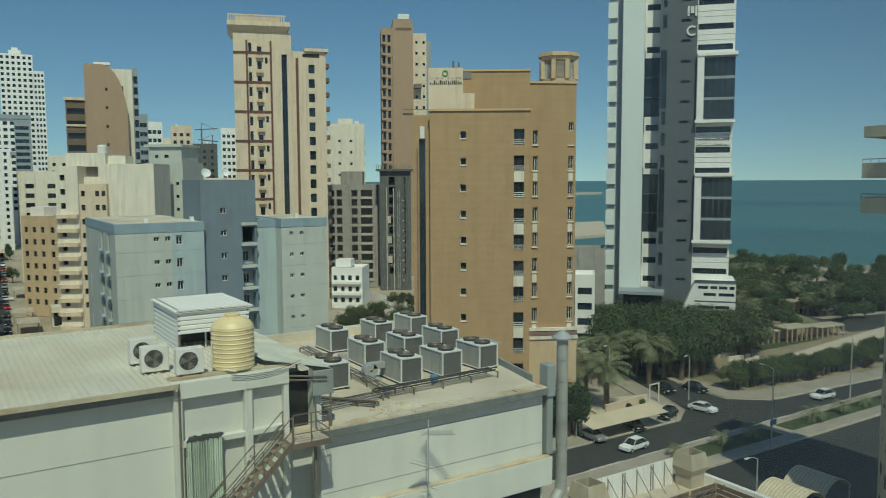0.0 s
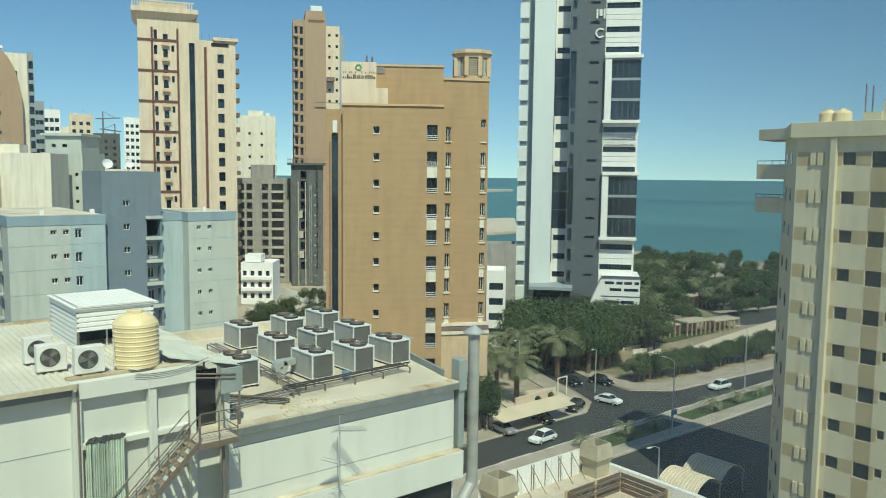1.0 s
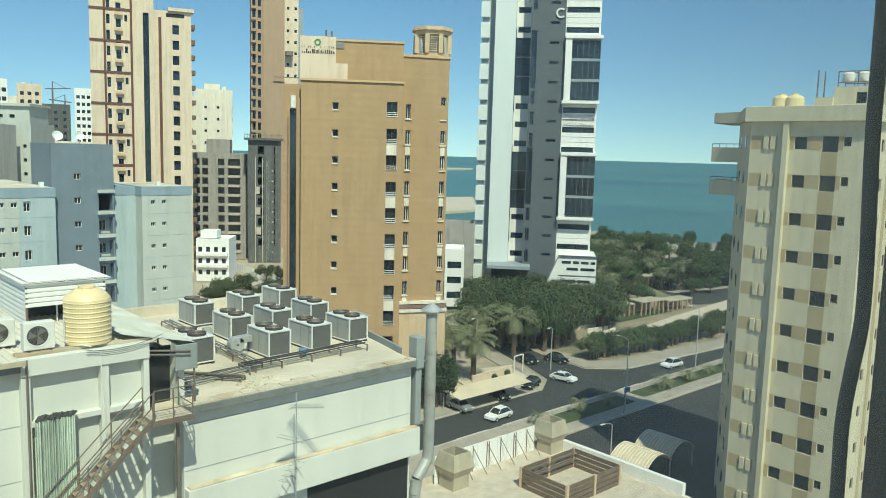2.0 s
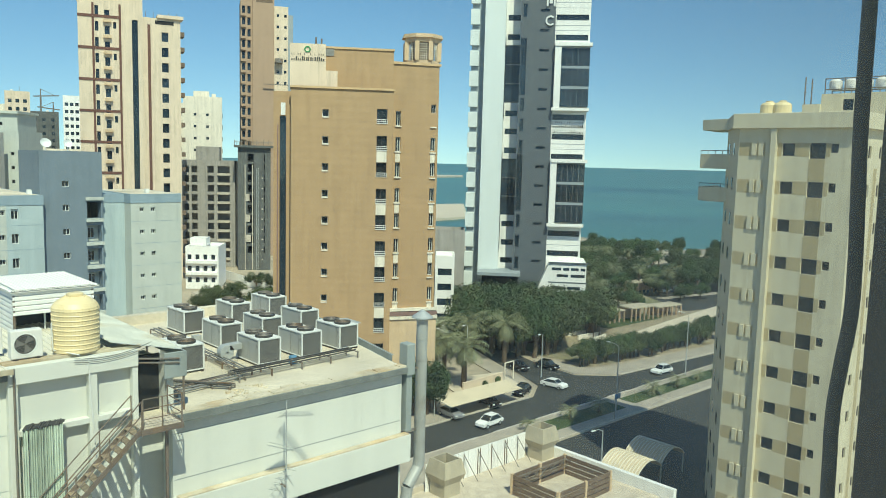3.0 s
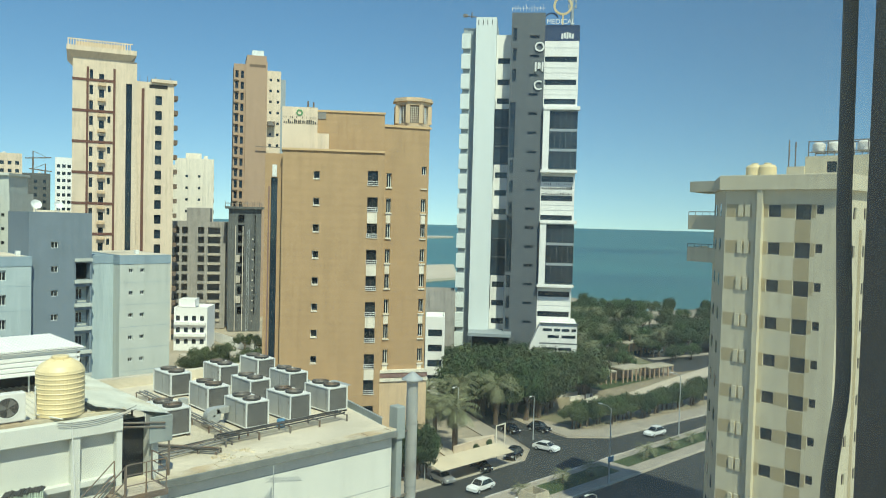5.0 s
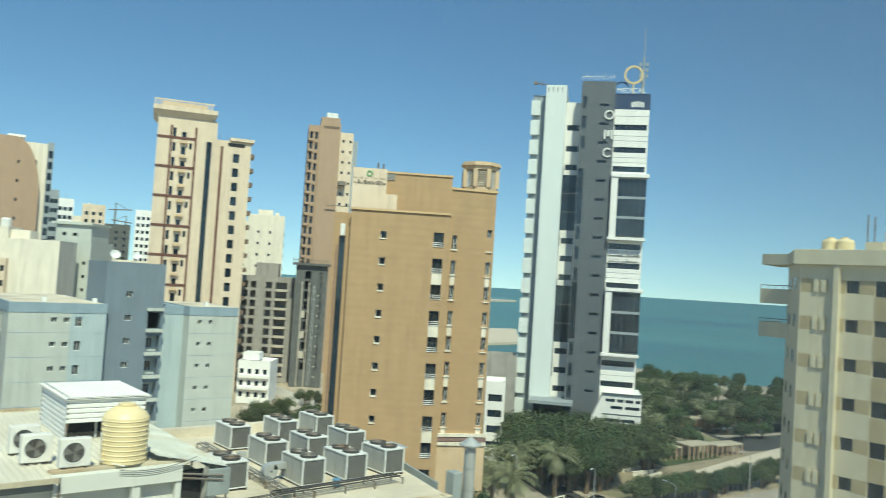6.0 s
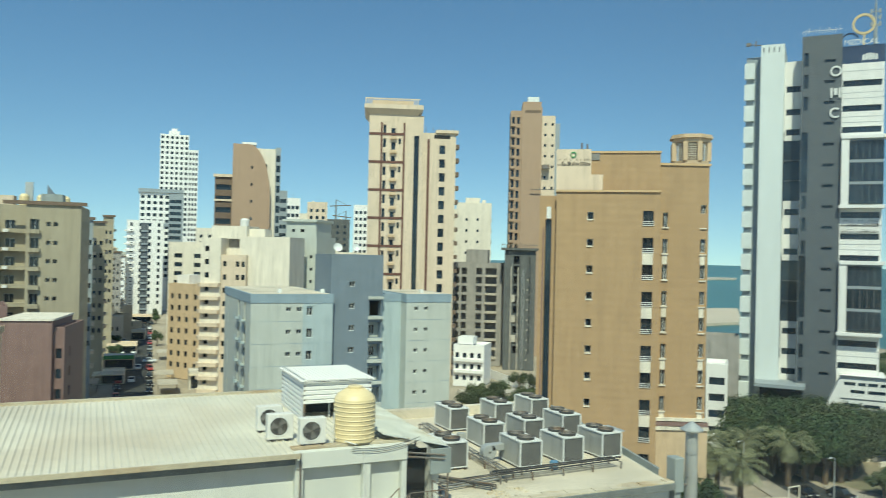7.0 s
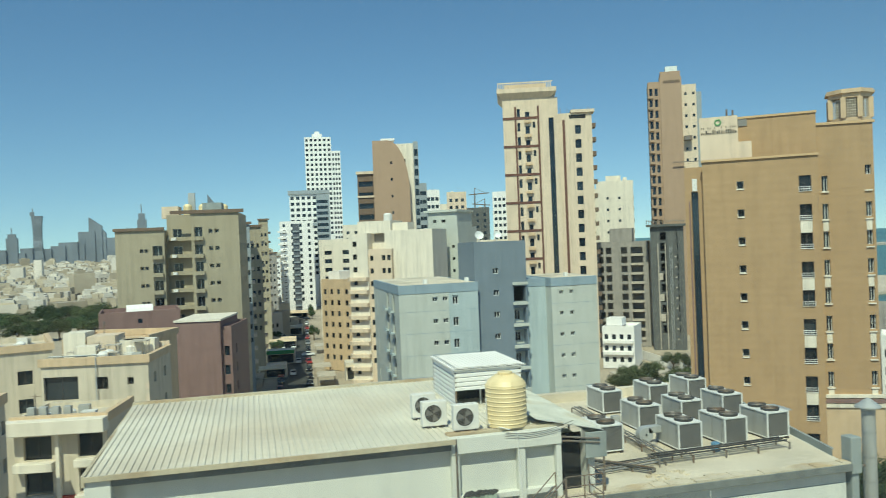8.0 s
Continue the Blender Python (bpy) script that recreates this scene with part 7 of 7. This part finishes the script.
car(103.0, 82.0, 98, label="white saloon car turning out of the side street", group="street cars")
car(80.5, 75.5, 5, "car_white", .18, "white estate car on the main street", "street cars")
car(126, 75.6, -4, "car_white", .18, "white estate car further along the street", "street cars")
car(95.5, 82.6, 20, "car_dark", .18, "black estate car parked on the pavement corner", z=.08)
car(87.0, 81.9, 80, "car_dark", 0, "black saloon car under the tan carport", z=.08)
car(78.6, 81.6, 85, "car_grey", 0, "silver saloon car beside the carport", z=.08)
car(111.5, 90.5, 95, "car_dark", .18, "black estate car parked at the park corner")
car(107, 93.5, 75, "car_dark", 0, "black saloon car in tree shade")
car(84.5, 54.5, 10, "car_grey", 0, "silver saloon car in building shade")
random.seed(51)
dirs = (street_l[1] - street_l[0]).normalized()
ang = math.degrees(math.atan2(dirs.y, dirs.x))
for k in range(46):
    f = (k + random.uniform(0, .6)) / 46
    d = 175 + 400 * f ** 1.5
    side = k % 2
    p = bear((-31.25 + (d - 213) * .0034) if side else (-29.15 - (d - 213) * .0003), d)
    car(p.x, p.y, ang + (90 if random.random() < .25 else 0) + random.uniform(-8, 8), random.choice(("car_white", "car_white", "car_grey", "car_dark", "car_red")), random.choice((0, .18)), group="street parked cars")
for az, d in ((-30.3, 238), (-29.9, 262), (-30.2, 300), (-29.8, 360)):
    p = bear(az, d)
    car(p.x, p.y, ang, "car_white", 0, "white car driving along the long street", "street cars")
for k in range(16):
    p = bear(random.uniform(21, 28), random.uniform(240, 300))
    car(p.x, p.y, random.uniform(-30, 10), random.choice(("car_white", "car_white", "car_grey", "car_dark")), 0, group="car park cars", label="car standing in the shore car park")
for k in range(12):
    p = bear(random.uniform(-6.8, -1.8), random.uniform(170, 215))
    car(p.x, p.y, random.uniform(0, 90), random.choice(("car_white", "car_grey", "car_dark")), 0, group="side street cars", label="dusty car parked in the side street")


# ---- carport, lamps, park things ----
c = thing("carport", "tan shade cloth carport on steel posts", "carport", (76.8, 79.6, 0))
g = Geo()
for k in range(3):
    x0, x1 = k * 5.1, k * 5.1 + 5.1
    for j in range(4):
        y0, y1 = j * .95, (j + 1) * .95
        z = lambda y: 2.35 + .14 * y
        g.quad((x0, y0, z(y0)), (x1, y0, z(y0)), (x1, y1, z(y1)), (x0, y1, z(y1)))
o = part("canopy", g, M["canvas"], c, "taut tan shade cloth")
o.modifiers.new("thickness", "SOLIDIFY").thickness = .05
for k in range(4):
    g = Geo()
    g.tube((k * 5.1, 3.6, 0), (k * 5.1, 3.6, 2.85), .06, 6)
    part("post", g, M["steel_pale"], c)
    g = Geo()
    g.tube((k * 5.1, 0, 2.3), (k * 5.1, 3.8, 2.82), .045, 6)
    part("beam", g, M["steel_pale"], c)


def street_lamp(x, y, h, turn, arm=1.6, label="grey steel street lamp on the median"):
    l = thing("street_lamp", label, "street lamp", (x, y, 0), turn, "street lamps")
    g = Geo()
    g.tube((0, 0, 0), (0, 0, h), .12, 8, .06)
    part("pole", g, M["steel_pale"], l)
    g = Geo()
    g.tube((0, 0, h), (arm * .5, 0, h + .35), .045, 6), g.tube((arm * .5, 0, h + .35), (arm, 0, h + .4), .045, 6)
    part("arm", g, M["steel_pale"], l)
    g = Geo()
    g.box(arm - .1, arm + .6, -.14, .14, h + .34, h + .46)
    part("lamp_head", g, M["frame"], l, bevel=.03)


street_lamp(97.2, 65.6, 11.0, 90)
street_lamp(106.2, 87.5, 7.5, 200, label="slim street lamp on the pavement corner")
street_lamp(77.0, 53.6, 6.0, 178, label="short street lamp beside the shade canopy")
street_lamp(99, 99, 8, 200, label="slim street lamp behind the palms")
street_lamp(128, 72.0, 11, 90)
s = thing("road_sign", "blue direction sign on the lamp pole", "sign", (97.2, 65.4, 0))
g = Geo()
g.box(-.7, .7, -.05, 0, 3.2, 4.0)
part("plate", g, M["drum"], s)
g = Geo()
g.tube((-.5, .03, 0), (-.5, .03, 3.9), .04, 6)
part("post", g, M["steel"], s)
for k in range(6):
    sheet("lane_mark", [(70 + k * 9, 72.95 + .25), (76 + k * 9, 72.95 + .25), (76 + k * 9, 73.35), (70 + k * 9, 73.35)], -.054, M["line_white"], "worn white lane line", "road marking")
for nm, x0, y0, x1, y1, w in (("kerb", 20, 80.62, 95.6, 80.62, .3), ("kerb", 118.5, 79.6, 150, 77.1, .3), ("kerb", 150, 77.1, 400, 78.6, .3), ("kerb", 20, 72.62, 400, 72.32, .3), ("kerb", 20, 65.3, 400, 64.9, .3)):
    g = Geo()
    g.quad((x0, y0, .11), (x1, y1, .11), (x1, y1 + w, .11), (x0, y0 + w, .11)), g.quad((x0, y0, -.1), (x1, y1, -.1), (x1, y1, .11), (x0, y0, .11)), g.quad((x1, y1 + w, -.1), (x0, y0 + w, -.1), (x0, y0 + w, .11), (x1, y1 + w, .11))
    tagged(part("kerb", g, M["concrete_pale"]), "pale concrete kerb along the street", "kerb", kind="structure")
# garden wall behind the carport, paved court
sheet("court", [(86, 86), (99.5, 86.5), (102, 94), (90, 97)], .12, M["sand_pale"], "pale paved court behind the carport", "pavement", thick=.15)
w_ = thing("garden_wall", "low cream garden wall with a gate frame", "wall", (88, 88.5, 0), 4)
g = Geo()
g.box(0, 10, 0, .3, 0, 1.7), g.box(0, 10.1, -.05, .35, 1.7, 1.85)
part("wall", g, M["cream"], w_)
g = Geo()
for x in (10.6, 13.0):
    g.box(x, x + .15, 0, .15, 0, 3.2)
g.box(10.6, 13.15, 0, .15, 3.2, 3.35)
part("gate_frame", g, M["cream_pale"], w_)
for x, y in ((92, 87.3), (95.5, 87.8)):
    tree(x, y, .9, 2.0, 1, "clipped round shrub by the garden wall", "court shrubs", "shrub")
sheet("path", [(128, 90), (134, 89), (175, 96), (200, 99), (199, 104), (170, 101), (132, 96)], .0, M["sand_pale"], "pale sandy park path", "path")
sheet("lawn", [(150, 104), (172, 104), (172, 112), (150, 112)], .0, M["lawn"], "green park lawn", "lawn")
def pavilion(x, y, w, d, h, turn):
    p = thing("park_pavilion", "low beige park pavilion with square columns", "pavilion", (x, y, 0), turn, "park pavilions")
    g = Geo()
    g.box(0, w, 0, d, h, h + .35)
    part("roof", g, M["hood"], p, bevel=.04)
    n = max(2, int(w / 1.6))
    for k in range(n + 1):
        g = Geo()
        g.box(k * (w - .3) / n, k * (w - .3) / n + .3, .1, .4, 0, h)
        part("column", g, M["brown"], p)
    g = Geo()
    g.box(.3, w - .3, d - .5, d - .2, 0, h)
    part("rear_wall", g, M["brown"], p)


pavilion(150, 108, 10, 4, 2.6, -8), pavilion(161, 105.5, 8, 4.5, 3.0, -8), pavilion(171, 104.5, 9, 4, 2.4, -8)
pavilion(196, 128, 16, 5, 3, -12), pavilion(220, 128, 9, 6, 4, -12)
for k in range(5):
    p = bear(19.2 + k * .9, 172 - k * 3)
    g = Geo()
    b = thing("park_wall", "low pale garden wall in the park", "wall", (p.x, p.y, 0), -20 + 15 * k)
    g.box(0, 7, 0, .4, 0, .8), g.box(-.05, 7.05, -.05, .45, .8, .92)
    part("wall", g, M["cream_pale"], b)

# ---- terrace building below with hoarding and vent hoods ----
t = thing("terrace_building", "beige low building with a roof terrace and flared vent hoods", "building", (0, 0, 0))
g = Geo()
g.box(28, 49.6, 24, 41.0, 0, 14.0)
part("wall", g, M["cream_pale"], t)
g = Geo()
g.box(28.3, 49.2, 24.3, 40.7, 14.004, 14.06)
part("roof", g, M["landing"], t, "dusty pinkish terrace floor")
g = Geo()
g.box(49.2, 49.6, 28, 41.0, 14.0, 14.9)
part("parapet", g, M["white"], t, "white terrace parapet")
g = Geo()
g.box(34, 49.2, 40.7, 41.0, 14.0, 14.5)
part("parapet", g, M["landing"], t)
for x, y in ((37.6, 39.4), (48.4, 39.6)):
    g = Geo()
    q = lambda s, z: [(x - s, y - s, z), (x + s, y - s, z), (x + s, y + s, z), (x - s, y + s, z)]
    rings = [q(.75, 14.0), q(.75, 15.0), q(1.05, 15.6), q(.8, 16.7), q(.68, 16.7), q(.68, 16.0)]
    for a, c in zip(rings, rings[1:]):
        for k in range(4):
            g.quad(a[k], a[(k + 1) % 4], c[(k + 1) % 4], c[k])
    part("vent_hood", g, M["hood"], t, "flared beige concrete vent hood")
    # near-black plate for the shade in the hollow hood
    g = Geo()
    g.box(x - .67, x + .67, y - .67, y + .67, 15.9, 15.95)
    part("hood_grille", g, M["shade_fill"], t)
g = Geo()
for x0, x1, y0, y1 in ((41.2, 41.3, 32, 36.3), (47.2, 47.3, 32, 36.3), (41.3, 47.2, 36.2, 36.3), (41.3, 47.2, 32, 32.1)):
    for z in (14.06, 14.45, 14.84, 15.23):
        g.box(x0, x1, y0, y1, z, z + .3)
part("light_well", g, M["brown_dark"], t, "dark brown slatted screen round a light well")
for px, py in ((41.15, 31.95), (47.15, 31.95), (41.15, 36.15), (47.15, 36.15), (44.2, 36.15), (44.2, 31.95)):
    g = Geo()
    g.box(px, px + .2, py, py + .2, 14.06, 15.6)
    part("screen_post", g, M["beige"], t)
g = Geo()
for k in range(6):
    g.tube((42 + k, 35.9, 15.4), (42.8 + k, 35.9, 14.8), .04, 4), g.tube((42 + k, 35.9, 14.8), (42.8 + k, 35.9, 15.4), .04, 4)
g.tube((41.5, 35.9, 15.4), (47.0, 35.9, 15.4), .05, 5), g.tube((41.5, 35.9, 14.8), (47.0, 35.9, 14.8), .05, 5)
part("truss", g, M["steel"], t)
f = thing("roof_hoarding", "white sheet hoarding with steel braces on the terrace", "fence", (36.6, 40.4, 14.06))
for k in range(10):
    g = Geo()
    g.box(k * 1.08, k * 1.08 + 1.05, 0, .04, 0.0, 2.1)
    part("panel", g, M["sheet_white"], f)
for k in range(7):
    g = Geo()
    x = .8 + k * 1.5
    g.tube((x, -.05, 0), (x, -.05, 2.0), .035, 5), g.tube((x, -.05, 1.9), (x + .5, -1.1, .02), .03, 5)
    if k % 2:
        g.tube((x + .25, -.05, 0), (x + .25, -.05, 2.0), .035, 5)
    part("brace", g, M["steel"], f)
# shade canopies by the near road
for x, y, h in ((76.2, 48.0, 2.3), (81.9, 48.4, 2.4)):
    s = thing("shade_canopy", "tan ribbed barrel-vault shade canopy over parking", "canopy", (x, y, 0), 0, "shade canopies")
    wide, deep, rise, n = 5.1, 5.1, 1.25, 12
    arc = [(wide * k / n, h + rise * math.sin(math.pi * k / n) ** .8) for k in range(n + 1)]
    g = Geo()
    for (x0, z0), (x1, z1) in zip(arc, arc[1:]):
        g.quad((x0, 0, z0), (x1, 0, z1), (x1, deep, z1), (x0, deep, z0))
    o = part("canopy", g, M["canvas"], s)
    o.modifiers.new("thickness", "SOLIDIFY").thickness = .05
    for k in range(13):
        g = Geo()
        yy = deep * k / 12
        for (x0, z0), (x1, z1) in zip(arc, arc[1:]):
            g.tube((x0, yy, z0 + .04), (x1, yy, z1 + .04), .06, 4)
        part("rib", g, M["cream_pale"], s)
    for px in (.05, wide - .05):
        for py in (.1, deep - .1):
            g = Geo()
            g.tube((px, py, 0), (px, py, h), .08, 6)
            part("post", g, M["steel_pale"], s)

# ---- shops and sheds on the long street ----
random.seed(61)
def shop(az, d, w, dep, h, mat, sign=None):
    b = thing("street_shop", "low street shop with a flat roof and shaded front", "shop", bear(az, d), ang - 90, "street shops")
    block(b, M[mat], 0, w, 0, dep, 0, h, front=[(.5, w - .5, .2, h - 1.0, "tower")], depth=.6, parapet=.3)
    g = Geo()
    g.box(-.1, w + .1, -2.2, 0, h - .9, h - .75)
    part("awning", g, M["canvas"], b)
    if sign:
        g = Geo()
        g.box(.1, w - .1, -2.3, -2.2, h - .7, h + .5)
        part("sign_board", g, M[sign], b)


for az, d, w, sg in ((-32.1, 262, 9, "green_sign"), (-31.9, 300, 10, None), (-31.5, 345, 12, None), (-28.0, 250, 9, None), (-27.3, 330, 9, "red_sign"), (-27.45, 380, 10, "red_sign"), (-27.5, 450, 12, None), (-26.6, 222, 10, None), (-32.7, 235, 8, None), (-31.0, 420, 14, None)):
    shop(az, d, w, 7, random.uniform(3.5, 5.0), random.choice(("cream_pale", "cream", "city_white")), sg)
for az, d in ((-27.3, 215), (-27.6, 232), (-32.4, 220), (-32.2, 240), (-27.7, 280), (-4, 190), (-5.5, 200), (-3, 205)):
    c = thing("carport", "pale flat carport roof over parked cars", "carport", bear(az, d), ang, "street carports")
    g = Geo()
    g.box(0, 9, 0, 5, 2.6, 2.75)
    part("canopy", g, M["concrete_pale"], c)
    for x in (.2, 4.5, 8.8):
        for y in (.2, 4.8):
            g = Geo()
            g.tube((x, y, 0), (x, y, 2.6), .06, 5)
            part("post", g, M["steel"], c)

# ---- the viewer's own building, window edge and cable ----
own = thing("viewing_building", "plain beige facade with the viewing window", "building", (0, 0, 0))
g = Geo()
g.box(-12, 14, -14, -.6, 0, 48)
part("wall", g, M["cream"], own)
g = Geo()
g.box(.94, 1.0, -.6, .312, 36.5, 39.6)
part("window_jamb", g, M["frame_dark"], own, "dark window edge")
# dusty pane whose uneven film also darkens the sky on one side
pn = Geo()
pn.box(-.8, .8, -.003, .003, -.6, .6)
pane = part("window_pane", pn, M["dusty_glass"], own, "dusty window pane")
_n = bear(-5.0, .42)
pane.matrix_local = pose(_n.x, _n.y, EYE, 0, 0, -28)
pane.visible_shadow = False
h = thing("outside_cable", "slack black cable hanging outside the window", "cable", (0, 0, EYE))
pts = [(36.9, 40), (37.15, 18), (37.25, 10.5), (37.3, 5), (37.35, 1), (37.55, -4), (37.7, -8), (37.7, -11), (37.4, -14), (37.15, -17), (37.2, -20.5), (37.4, -30), (37.6, -50)]
cv = bpy.data.curves.new("strand", "CURVE")
cv.dimensions, cv.bevel_depth, cv.bevel_resolution = "3D", .0075, 3
sp = cv.splines.new("BEZIER")
sp.bezier_points.add(len(pts) - 1)
for q, (az, el) in zip(sp.bezier_points, pts):
    p = bear(az, .9)
    q.co = (p.x, p.y, .9 * math.tan(radians(el)))
    q.handle_left_type = q.handle_right_type = "AUTO"
cv.materials.append(M["coil_dark"])
o = new("strand", cv)
o.parent = h
